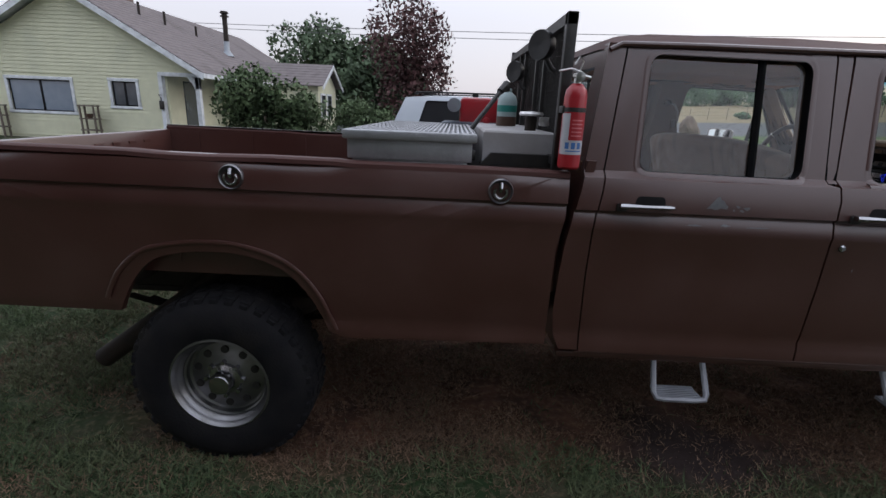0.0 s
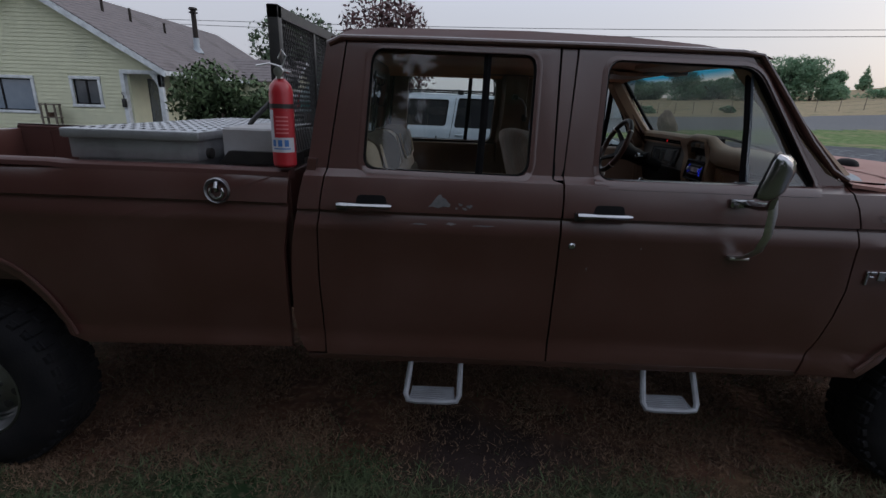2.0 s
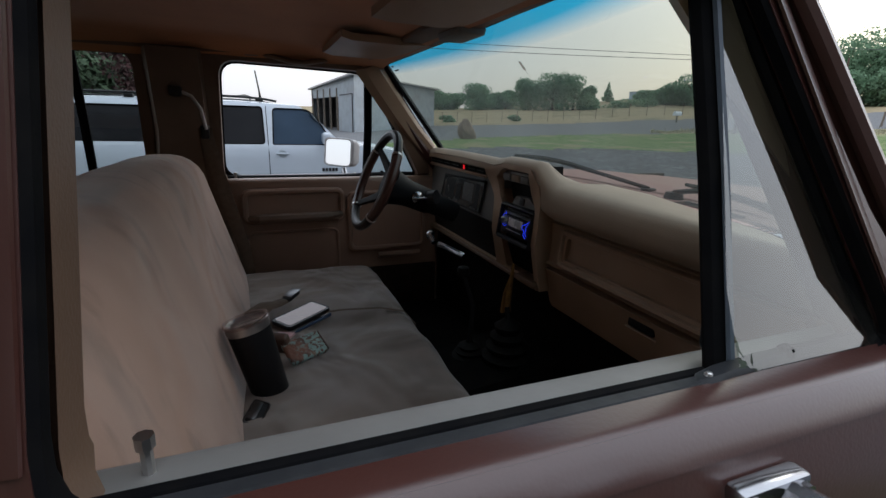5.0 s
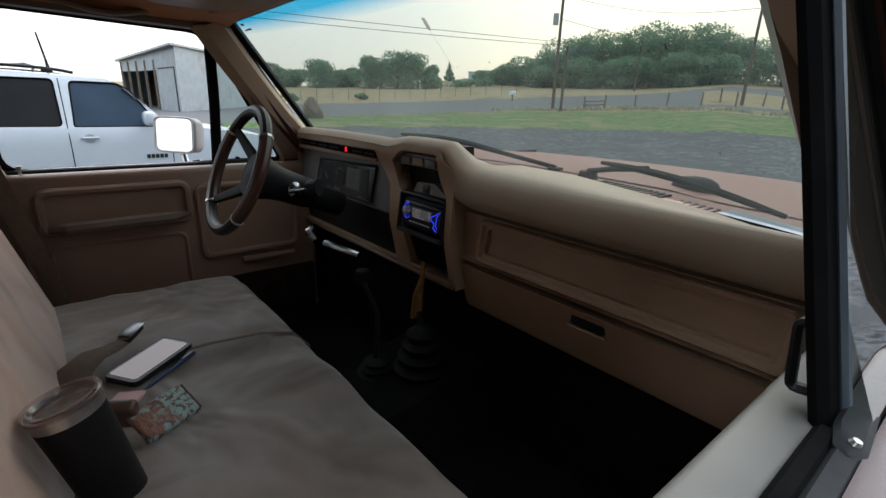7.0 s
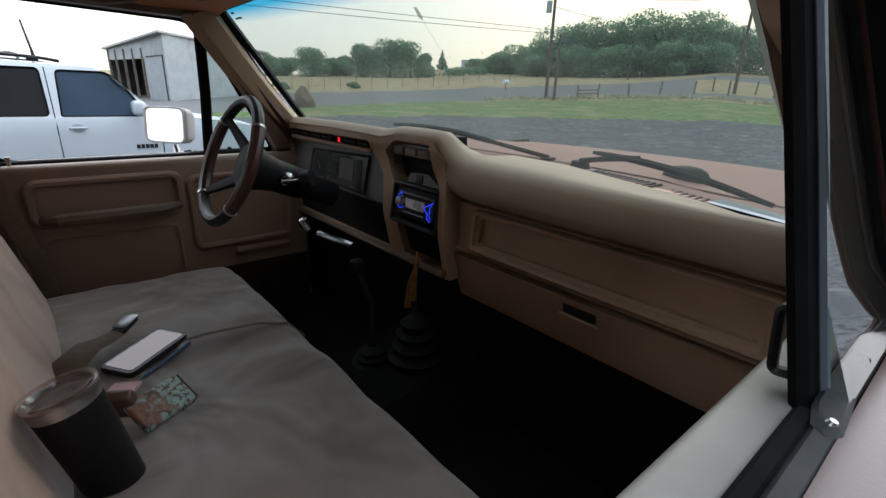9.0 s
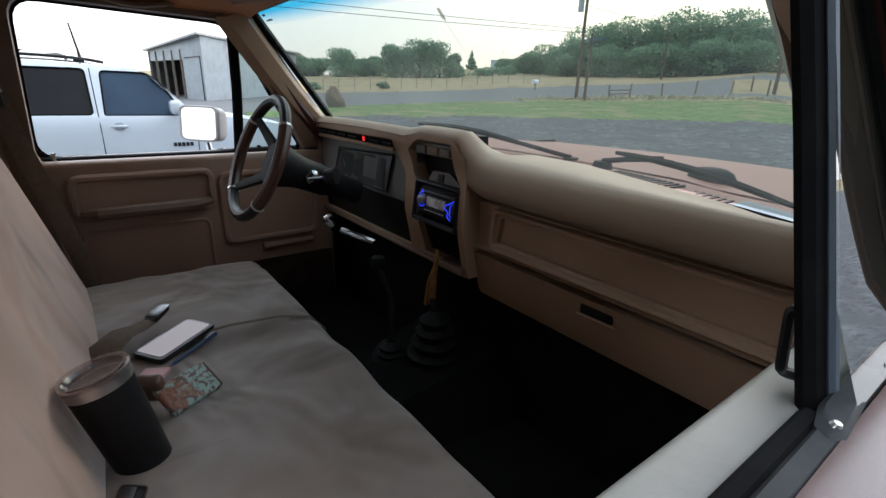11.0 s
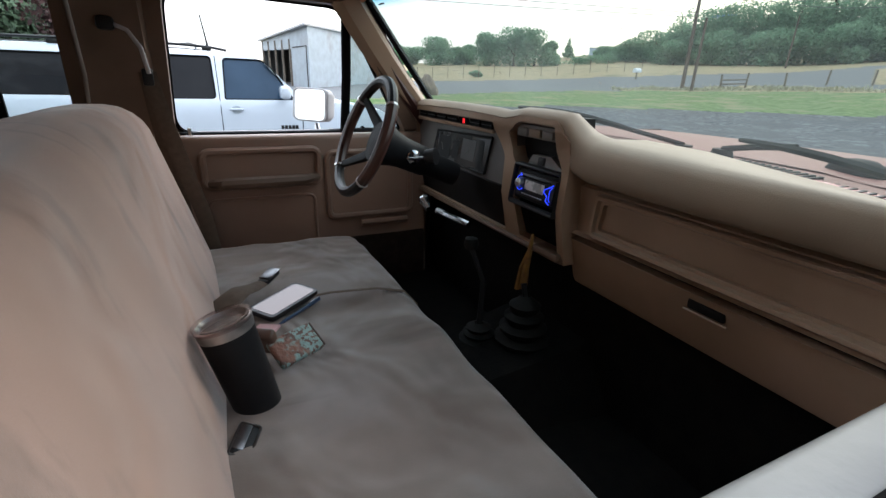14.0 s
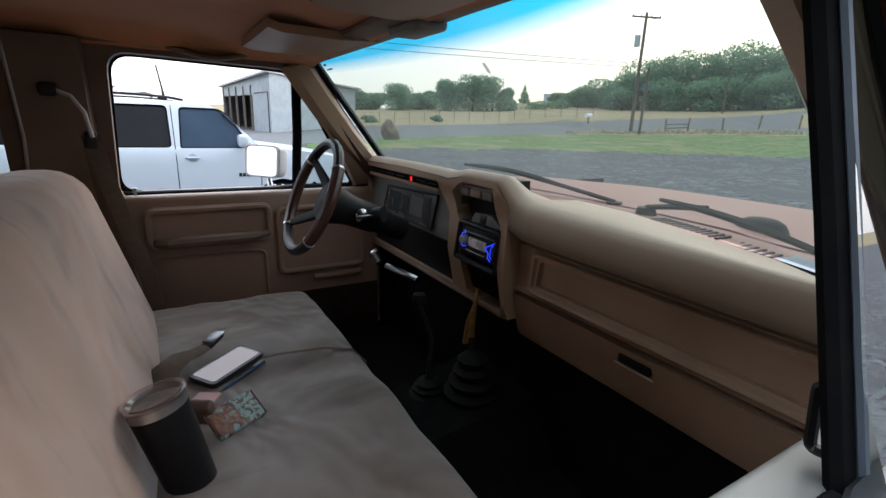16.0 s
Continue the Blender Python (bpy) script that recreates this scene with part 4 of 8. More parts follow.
    part("lock_pin", f(bm), STEEL, fd)
bm = cyl(bmesh.new(), (0.50, 1.925, 1.40), (0.50, 1.925, 1.445), 0.006, seg=8)
part("lock_pin", bm, BLACKP, truck)

# scrapes down to primer and filler on the doors and the fender
def scrape(pts, off=-0.0012):
    bm = bmesh.new()
    vs = [bm.verts.new((x, flank(x, z) + off, z)) for x, z in pts]
    bm.faces.new(vs)
    return bm


rs = random.Random(7)


def blob(x, z, rx, rz, n=40):
    q = rs.uniform(0, 50)
    r = lambda k: 0.75 + 0.55 * noise.noise((q + 1.1 * math.cos(6.283 * k / n), 1.1 * math.sin(6.283 * k / n), q)) + 0.45 * noise.noise((q + 4 * math.cos(6.283 * k / n), 4 * math.sin(6.283 * k / n), 1.0)) + rs.uniform(-0.10, 0.10)
    return [(x + rx * r(k) * math.cos(6.283 * k / n), z + rz * r(k) * math.sin(6.283 * k / n)) for k in range(n)]


tri = [(0.532, 1.300), (0.545, 1.312), (0.558, 1.331), (0.571, 1.346), (0.580, 1.350), (0.586, 1.338), (0.598, 1.334), (0.607, 1.321), (0.618, 1.312), (0.612, 1.301), (0.590, 1.304), (0.570, 1.297), (0.552, 1.302)]
part("paint_scrape", scrape(tri), BARE, truck, "bare grey-blue filler where the paint has chipped")
for x, z, rx, rz in ((0.655, 1.312, 0.010, 0.007), (0.690, 1.306, 0.014, 0.009), (0.672, 1.297, 0.012, 0.006), (0.640, 1.298, 0.006, 0.005), (0.62, 1.236, 0.020, 0.006),
                     (0.50, 1.232, 0.035, 0.004), (0.74, 1.232, 0.05, 0.004), (1.36, 1.165, 0.004, 0.005), (1.16, 1.075, 0.004, 0.010)):
    part("paint_scrape", scrape(blob(x, z, rx, rz)), BARE, truck)
for x, z, rx, rz in ((2.28, 1.318, 0.055, 0.030), (2.37, 1.312, 0.020, 0.018), (2.46, 1.318, 0.022, 0.022), (2.55, 1.32, 0.03, 0.02), (2.33, 1.290, 0.05, 0.018), (2.36, 1.236, 0.09, 0.008), (2.54, 1.238, 0.07, 0.008)):
    part("paint_scrape", scrape(blob(x, z, rx, rz)), WORN, truck)

# roof
RX = (0.128, 0.15, 0.20, 0.32, 0.90, 1.30, 1.60, 1.74, 1.80, 1.83)
RZ = (1.890, 1.928, 1.948, 1.960, 1.966, 1.956, 1.934, 1.911, 1.897, 1.886)


def roof_loops(drop, inset, y_n=17):
    loops = []
    for x, z in zip(RX, RZ):
        loop = []
        for k in range(y_n):
            t = k / (y_n - 1) * 2 - 1
            s = 1 if t >= 0 else -1
            e = abs(t)
            yy = 1.015 + s * e * (0.830 - inset)
            side = max(0.0, (e - 0.82) / 0.18)
            edge = min(z - 0.004, 1.900)
            zz = z + 0.016 * (1 - e * e) - (z - edge + 0.004) * side ** 2
            loop.append((x, yy, zz - drop))
        loops.append(loop)
    return loops


bm = loft(bmesh.new(), roof_loops(0.0, 0.0), caps=False, closed=False)
roof = part("roof", bm, ROOFP, truck, "brown painted cab roof")
bm = loft(bmesh.new(), roof_loops(0.038, 0.06)[1:-1], caps=False, closed=False)
part("headliner", bm, HEADL, truck, "sagging orange-brown cloth headliner")


def gutter():
    pts = [(0.135, 1.880), (0.18, 1.903), (0.5, 1.906), (1.2, 1.905), (1.70, 1.898), (1.775, 1.888), (1.86, 1.765), (1.985, 1.583), (2.07, 1.482), (2.13, 1.446)]
    return tube(bmesh.new(), [(x, flank(x, min(z, 1.89)) - 0.002, z) for x, z in pts], 0.011, 8)


for b in both(gutter):
    part("drip_rail", b, PAINT, truck)


def a_pillar():
    bm = bmesh.new()
    loops = []
    for t in np.linspace(0, 1, 9):
        x, z = 1.775 + 0.352 * t, 1.892 - 0.440 * t - 0.02 * math.sin(t * 3.14)
        y = flank(x, z)
        loops.append([(x - 0.035, y + 0.012, z - 0.004), (x + 0.002, y + 0.004, z + 0.004), (x + 0.030, y + 0.055, z + 0.012), (x + 0.030, y + 0.085, z + 0.002), (x - 0.015, y + 0.105, z - 0.02), (x - 0.055, y + 0.09, z - 0.015)])
    return loft(bm, loops)


for i, b in enumerate(both(a_pillar)):
    part("windshield_pillar", b, PAINT, truck)


def a_trim(out):
    loops = []
    for t in np.linspace(0, 1, 9):
        x, z = 1.755 + 0.375 * t, 1.882 - 0.42 * t - 0.02 * math.sin(t * 3.14)
        y = 0.175 + 0.30 * (z - 1.882) - out
        loops.append([(x + 0.028, y + 0.075, z + 0.004), (x + 0.038, y + 0.105, z + 0.0), (x + 0.020, y + 0.128, z - 0.012), (x - 0.03, y + 0.120, z - 0.03), (x - 0.062, y + 0.085, z - 0.03), (x - 0.04, y + 0.06, z - 0.01)])
    return loft(bmesh.new(), loops)


for b in (a_trim(0.028), mirrored(a_trim(0.008))):
    part("pillar_trim", b, TAN, truck, "tan inner pillar trim")


def ws_point(u, v, off=0.0):
    """u across from -1 to 1, v from 0 at the top to 1 at the cowl."""
    top = Vector((1.866 - 0.075 * u * u, 1.015 + 0.745 * u, 1.902))
    bot = Vector((2.350 - 0.20 * u * u, 1.015 + 0.835 * u, 1.470))
    p = top.lerp(bot, v)
    return p + Vector((0.65 * off, 0, 0.75 * off))


bm = loft(bmesh.new(), [[ws_point(-1 + 2 * i / 16, j / 8) for i in range(17)] for j in range(9)], caps=False, closed=False)
ws = part("windshield", bm, WSCREEN, truck, "dusty windshield with a blue shade band")
ws.visible_shadow = False
bm = bmesh.new()
for v, rr, off in ((0.0, 0.014, 0.003), (1.0, 0.007, -0.012)):
    tube(bm, [ws_point(-1 + 2 * i / 16, v, off) for i in range(17)], rr, 6)
for u in (-1, 1):
    tube(bm, [ws_point(u, j / 8, 0.003) for j in range(9)], 0.012, 6)
part("windshield_seal", bm, RUBBER, truck)
# chips, an old scuff and the maker's marks on the screen
def on_ws(u, v, du, dv, off=-0.002):
    b2 = bmesh.new()
    b2.faces.new([b2.verts.new(ws_point(u + a * du, v + c * dv, off)) for a, c in ((-1, -1), (1, -1), (1, 1), (-1, 1))])
    return b2


for u, v, du, dv in ((0.925, 0.085, 0.012, 0.006), (0.90, 0.115, 0.016, 0.005), (0.925, 0.118, 0.010, 0.004)):
    part("screen_mark", on_ws(u, v, du, dv), BLUEPEN, truck)
for pts in ([(-0.118, 0.198), (-0.104, 0.196), (-0.096, 0.235), (-0.104, 0.250), (-0.114, 0.235)], [(-0.103, 0.252), (-0.1015, 0.252), (-0.084, 0.42), (-0.085, 0.42)], [(-0.066, 0.66), (-0.0645, 0.66), (-0.049, 0.86), (-0.051, 0.86)]):
    b2 = bmesh.new()
    b2.faces.new([b2.verts.new(ws_point(u, v, -0.002)) for u, v in pts])
    part("screen_smear", b2, SMUDGE, ws, "dried white smear")
rw = random.Random(12)
for k in range(22):
    s = rw.uniform(0.0012, 0.0028)
    part("screen_speck", on_ws(rw.uniform(-0.85, 0.5), rw.uniform(0.3, 0.9), s, s * rw.uniform(1.2, 4.0)), SMUDGE, ws)
bm = bmesh.new()
box(bm, 1.72, 1.842, 0.26, 1.77, 1.878, 1.898, 0.008)
part("windshield_header", bm, TANDARK, truck)

# hood, cowl, fenders, front
def hood_z(x, y):
    e = abs(y - 1.015) / 0.9
    return lerp(x, (2.40, 2.55, 3.0, 3.35, 3.50, 3.55), (1.446, 1.448, 1.428, 1.392, 1.35, 1.30)) + 0.018 * (1 - e * e) - 0.02 * max(0, (e - 0.9) / 0.1) ** 2 + 0.006 * (1 if e < 0.55 else 0)


bm = bmesh.new()
xs = [2.43, 2.46, 2.52, 2.65, 2.8, 3.0, 3.2, 3.35, 3.45, 3.5, 3.55]
loft(bm, [[(x + (0.06 * (abs(y - 1.015) / 0.9) ** 2 * -1 if x < 2.47 else 0), y, hood_z(x, y)) for y in [0.125 + 1.78 * k / 24 for k in range(25)]] for x in xs], caps=False, closed=False)
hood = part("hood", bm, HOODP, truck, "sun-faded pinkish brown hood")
bm = bmesh.new()
def cowl_z(y):
    return hood_z(2.46, min(max(y, 0.14), 1.89)) - 0.004


loft(bm, [[(ws_point(-1 + 2 * i / 16, 1.0).x + dx, 1.015 + 0.90 * (-1 + 2 * i / 16), cowl_z(1.015 + 0.90 * (-1 + 2 * i / 16)) + dz) for i in range(17)] for dx, dz in ((-0.055, -0.04), (-0.045, 0.004), (0.03, 0.003), (0.10, 0.0), (0.205, 0.0015))], caps=False, closed=False)
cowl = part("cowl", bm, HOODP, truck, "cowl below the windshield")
# solid black bars stand in for the dark inside the cowl slots
for k in range(20):
    y = 0.40 + 0.0165 * k
    u = (y - 1.015) / 0.9
    x = 2.350 - 0.20 * u * u
    part("cowl_slot", box(bmesh.new(), x + 0.006, x + 0.062, y, y + 0.0065, cowl_z(y) - 0.004, cowl_z(y) + 0.0048), BLACKR, cowl)
bm = bmesh.new()
loft(bm, [[(2.350 - 0.20 * ((y - 1.015) / 0.9) ** 2 + dx, y, cowl_z(y) + dz) for y in [0.13 + 0.27 * k / 6 for k in range(7)]] for dx, dz in ((-0.01, 0.0085), (0.04, 0.008), (0.085, 0.0055))], caps=False, closed=False)
part("cowl_plate", bm, COWLM, cowl, "bare grey metal plate on the cowl")


for b in both(lambda: loft(bmesh.new(), [[(x, y, z + 0.010 * (y - 0.10)) for y in (0.100, 0.16, 0.24, 0.32)] for x, z in ((2.10, 1.444), (2.20, 1.440), (2.32, 1.436), (2.47, 1.434))], caps=False, closed=False)):
    part("cowl_corner", b, HOODP, cowl)


def fender():
    outline = [(2.107, 0.63), *arch_f, (3.60, 0.64), (3.60, 1.30), (3.5, 1.375), (3.0, 1.405), (2.5, 1.418), (2.25, 1.424), (2.126, 1.436), (2.155, 1.35), (2.175, 1.29), (2.187, 1.23), (2.193, 1.10), (2.197, 1.02), (2.182, 0.90), (2.159, 0.805), (2.123, 0.714)]
    f = lambda x, z: flank(x, z) + max(0.0, (x - 2.9) / 0.7) ** 2 * 0.03
    t = skin(outline, [], f, CUTS, [2.2 + 0.1 * i for i in range(1, 14)], 0.03)
    return t


for b in both(fender):
    part("front_fender", b, PAINT, truck)


def fender_top():
    loops = []
    for x, z in ((2.13, 1.436), (2.25, 1.424), (2.5, 1.418), (3.0, 1.405), (3.5, 1.375), (3.58, 1.32)):
        z2 = hood_z(max(x, 2.45), 0.13)
        loops.append([(x, flank(x, 1.41) + 0.0, z - 0.012), (x, 0.040, z + 0.001), (x, 0.06, z + 0.006), (x, 0.115, max(z + 0.004, z2 - 0.004)), (x, 0.122, z - 0.03)])
    return loft(bmesh.new(), loops, closed=False, caps=False)


for b in both(fender_top):
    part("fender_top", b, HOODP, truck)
bm = box(bmesh.new(), 3.52, 3.60, 0.06, 1.97, 0.70, 1.33, 0.02)
part("grille_panel", bm, PAINT, truck)
bm = box(bmesh.new(), 3.60, 3.78, 0.03, 2.0, 0.62, 0.82, 0.03)
part("front_bumper", bm, CHROME, truck)
for i, b in enumerate(both(lambda: box(bmesh.new(), 2.2, 3.52, 0.10, 0.13, 0.95, 1.40))):
    part("inner_fender", b, FRAMEM, truck)

# badge on the fender, drawn as plain blocks
bm = box(bmesh.new(), 2.244, 2.400, -0.002, 0.006, 1.064, 1.110)
bb = part("badge_backing", bm, PAINT, truck)
for x0, x1, z0, z1 in ((2.246, 2.256, 1.052, 1.108), (2.259, 2.285, 1.097, 1.108), (2.259, 2.276, 1.081, 1.089), (2.292, 2.322, 1.070, 1.108), (2.329, 2.359, 1.070, 1.108), (2.366, 2.398, 1.070, 1.108)):
    part("badge_block", box(bmesh.new(), x0, x1, -0.007, 0.004, z0, z1, 0.002, 1), CHROME, bb)

# aerial
bm = loft(bmesh.new(), [[(2.335 + a * (0.045 - 0.02 * k), 0.095 + b * (0.022 - 0.008 * k), 1.424 + 0.013 * k) for a, b in ((-1, -1), (1, -1), (1, 1), (-1, 1))] for k in (0, 1)])
ae = part("aerial_base", bm, CHROME, truck)
bm = cyl(bmesh.new(), (2.335, 0.095, 1.43), (2.33, 0.095, 1.47), 0.008, 0.004, 8)
tube(bm, [(2.33, 0.095, 1.46), (2.318, 0.10, 1.75), (2.295, 0.105, 2.10), (2.27, 0.11, 2.4)], 0.0022, 6)
part("aerial_rod", bm, BLACKM, ae)

# wipers
def wiper(a, b, arm, parent):
    bm = tube(bmesh.new(), [Vector(a).lerp(Vector(b), t) + Vector((0, 0, 0.012 * math.sin(t * 3.14))) for t in np.linspace(0, 1, 9)], [0.005, 0.007, 0.008, 0.009, 0.009, 0.009, 0.008, 0.007, 0.005], 6)
    p = part("wiper_blade", bm, WIPERM, parent)
    bm = tube(bmesh.new(), arm, 0.007, 6)
    cyl(bm, arm[-1], tuple(Vector(arm[-1]) + Vector((0, 0, -0.03))), 0.022, 0.03, 12)
    part("wiper_arm", bm, WIPERM, p)


wiper((2.285, 1.49, 1.536), (2.375, 1.043, 1.503), [(2.33, 1.26, 1.530), (2.40, 1.08, 1.500), (2.44, 0.92, 1.475)], truck)
wiper((2.385, 0.735, 1.512), (2.292, 0.30, 1.470), [(2.362, 0.60, 1.514), (2.378, 0.70, 1.500), (2.39, 0.775, 1.486)], truck)
bm = loft(bmesh.new(), [[(2.505 + 0.045 * s * math.cos(a), 0.548 + 0.062 * s * math.sin(a), z - 0.006) for a in np.linspace(0, 2 * math.pi, 19)[:-1]] for s, z in ((1.0, 1.452), (0.93, 1.472), (0.78, 1.487), (0.5, 1.496), (0.15, 1.499))])
part("hood_scoop", bm, WIPERM, truck, "small black hump on the hood")

# side mirrors
def mirror_head():
    bm = bmesh.new()
    loops = []
    for d, s in ((0.0, 0.93), (0.012, 1.0), (0.05, 0.97), (0.085, 0.80), (0.105, 0.45)):
        loop = rounded([(-0.072 * s, -0.088 * s), (0.072 * s, -0.088 * s), (0.072 * s, 0.088 * s), (-0.072 * s, 0.088 * s)], 0.03 * s, 4)
        loops.append([(d, p.x, p.y) for p in loop])
    return loft(bm, loops)


for side in (0, 1):
    f = (lambda b: mirrored(b)) if side else (lambda b: b)
    turn = (pose(1.675, -0.107, 1.503, 0, 6, -35) @ Matrix.Diagonal((0.8, 1.30, 0.76, 1))) if side else (pose(1.655, -0.185, 1.485, 0, 13, -43) @ Matrix.Diagonal((0.6, 0.80, 0.88, 1)))
    bm = mirror_head()
    bmesh.ops.transform(bm, matrix=turn, verts=bm.verts[:])
    mh = part("side_mirror", f(bm), CHROME if not side else TANKM, truck, "chrome door mirror on a strut")
    bm = bmesh.new()
    pts = rounded([(-0.064, -0.080), (0.064, -0.080), (0.064, 0.080), (-0.064, 0.080)], 0.025, 4)
    bm.faces.new([bm.verts.new((-0.0025, p.x, p.y)) for p in pts])
    bmesh.ops.transform(bm, matrix=turn, verts=bm.verts[:])
    part("mirror_glass", f(bm), MIRROR, mh)
    bm = bmesh.new()
    lp = [(-0.001, p.x * 1.08, p.y * 1.06) for p in pts]
    tube(bm, lp + lp[:1], 0.005, 6)
    bmesh.ops.transform(bm, matrix=turn, verts=bm.verts[:])
    part("mirror_rim", f(bm), TANKM if side else BLACKP, mh)
    bm = box(bmesh.new(), 1.662, 1.748, -0.010, 0.012, 1.340, 1.372, 0.006)
    tube(bm, [(1.72, -0.006, 1.356), (1.73, -0.07, 1.36), (1.715, -0.145, 1.372), (1.71, -0.165, 1.42)], [0.014, 0.016, 0.014, 0.012], 8, 1.0)
    for bx in (1.676, 1.734):
        cyl(bm, (bx, -0.016, 1.360), (bx, -0.008, 1.360), 0.008, seg=10)
    part("mirror_bracket", f(bm), CHROME, mh)
    bm = tube(bmesh.new(), [(1.718, -0.15, 1.395), (1.728, -0.148, 1.345), (1.734, -0.138, 1.27), (1.734, -0.110, 1.205), (1.731, -0.060, 1.168), (1.728, -0.022, 1.150)], 0.017, 8, 0.35, (0, 1, 0))
    box(bm, 1.692, 1.768, -0.026, 0.008, 1.140, 1.152, 0.004)
    part("mirror_strut", f(bm), STEEL, mh)

# step brackets
def step(x):
    bm = bmesh.new()
    tube(bm, [(x + 0.022, 0.075, 0.625), (x + 0.020, 0.062, 0.57), (x + 0.006, -0.016, 0.468), (x + 0.016, -0.030, 0.449), (x + 0.05, -0.034, 0.446), (x + 0.18, -0.034, 0.446), (x + 0.222, -0.030, 0.449), (x + 0.234, -0.016, 0.468), (x + 0.236, 0.062, 0.57), (x + 0.238, 0.075, 0.625)], 0.0125, 8)
    loft(bm, [[(x + a, b, z) for a, b in ((0.02, -0.03), (0.215, -0.03), (0.212, 0.07), (0.028, 0.07))] for z in (0.438, 0.452)])
    return bm


for x in (0.452, 1.462):
    for i, b in enumerate(both(lambda: moved(step(x), (0, 0, 0.022)))):
        st = part("step_bracket", b, STEPM, truck, "grey bolt-on step")
        for k in range(6):
            t = box(bmesh.new(), x + 0.03, x + 0.205, -0.022 + 0.014 * k, -0.016 + 0.014 * k, 0.474, 0.4775)
            part("tread_ridge", mirrored(t) if i else t, STEPM, st)

# wheels
def tyre_mesh(c):
    bm = lathe(bmesh.new(), [(0.222, 0.0), (0.240, -0.010), (0.300, -0.016), (0.350, -0.010), (0.388, 0.008), (0.408, 0.036), (0.414, 0.075), (0.414, 0.18), (0.408, 0.22), (0.385, 0.25), (0.33, 0.265), (0.222, 0.25)], c, (0, 1, 0), 64)
    return bm


def tread_mesh(c):
    bm = bmesh.new()
    for k in range(38):
        a = 2 * math.pi * k / 38
        for row, (y0, y1, da, dr) in enumerate(((0.026, 0.085, 0.0, 0.005), (0.100, 0.160, 0.08, 0.006), (0.170, 0.228, 0.0, 0.005))):
            t = bmesh.new()
            box(t, -0.023, 0.023, y0, y1, 0.398, 0.414 + dr, 0.004, 1)
            if row == 0:
                box(t, -0.018, 0.018, 0.010, 0.03, 0.384, 0.410, 0.003, 1)
            bmesh.ops.transform(t, matrix=Matrix.Translation(c) @ Matrix.Rotation(a + da, 4, "Y"), verts=t.verts[:])
            merge(bm, t)
    return bm


def rim_mesh(c):
    return lathe(bmesh.new(), [(0.221, 0.03), (0.228, 0.004), (0.228, -0.006), (0.218, -0.008), (0.212, 0.004), (0.206, 0.014), (0.203, 0.026), (0.194, 0.034), (0.190, 0.050), (0.182, 0.056), (0.178, 0.076), (0.168, 0.082),
                               (0.150, 0.078), (0.118, 0.072), (0.098, 0.064), (0.082, 0.060), (0.0, 0.058)], c, (0, 1, 0), 48)


def wheel(x, front, side):
    c = Vector((x, 0.075 if front else 0.005, 0.402))
    f = (lambda b: mirrored(b)) if side else (lambda b: b)
    w = part("wheel", f(rim_mesh(c)), ALLOY, truck, "dull aluminium wheel with round hand holes")
    ty = part("tyre", f(tyre_mesh(c)), TYRE, w, "worn black off-road tyre")
    tagged(part("tread", f(tread_mesh(c)), TYRE, ty), kind="stuff")
    # no real openings: black plugs give the shade inside each hand hole
    for k in range(10):
        a = 2 * math.pi * (k + 0.5) / 10
        bm = cyl(bmesh.new(), c + Vector((0.138 * math.cos(a), 0.070, 0.138 * math.sin(a))), c + Vector((0.138 * math.cos(a), 0.12, 0.138 * math.sin(a))), 0.0185, seg=14)
        part("hand_hole", f(bm), BLACKM, w)
    bm = lathe(bmesh.new(), [(0.070, 0.065), (0.066, 0.03), (0.060, -0.016), (0.052, -0.026), (0.046, -0.026), (0.044, -0.016), (0.0, -0.014)] if front else
               [(0.078, 0.065), (0.074, 0.045), (0.052, 0.038), (0.050, -0.002), (0.044, -0.012), (0.0, -0.014)], c, (0, 1, 0), 28)
    part("hub", f(bm), CHROME, w)
    for k in range(8):
        a = 2 * math.pi * k / 8
        p = c + Vector((0.084 * math.cos(a), 0.0, 0.084 * math.sin(a)))
        part("lug_nut", f(cyl(bmesh.new(), p + Vector((0, 0.038, 0)), p + Vector((0, 0.066, 0)), 0.011, seg=6)), CHROME, w)


for x, fr in ((-1.462, False), (2.935, True)):
    for side in (0, 1):
        wheel(x, fr, side)

# under the truck
bm = bmesh.new()
for y in (0.52, 1.45):
    box(bm, -2.6, 3.5, y, y + 0.08, 0.62, 0.655, 0.01)
    box(bm, -2.6, 0.0, y, y + 0.08, 0.655, 0.84, 0.01)
for x in (-2.3, -0.7, 0.5, 1.6, 2.4):
    box(bm, x, x + 0.10, 0.52, 1.52, 0.68, 0.78)
part("chassis_frame", bm, FRAMEM, truck)
for x in (-1.462, 2.935):
    ax = part("axle", cyl(bmesh.new(), (x, 0.24, 0.402), (x, 1.79, 0.402), 0.05, seg=12), FRAMEM, truck)
    part("differential", lathe(bmesh.new(), [(0.05, -0.2), (0.14, -0.09), (0.16, 0.0), (0.14, 0.09), (0.05, 0.2)], (x, 1.015, 0.402), (0, 1, 0), 16), FRAMEM, ax)
part("drive_shaft", cyl(bmesh.new(), (-1.30, 1.015, 0.43), (1.2, 1.0, 0.68), 0.04, seg=10), FRAMEM, truck)
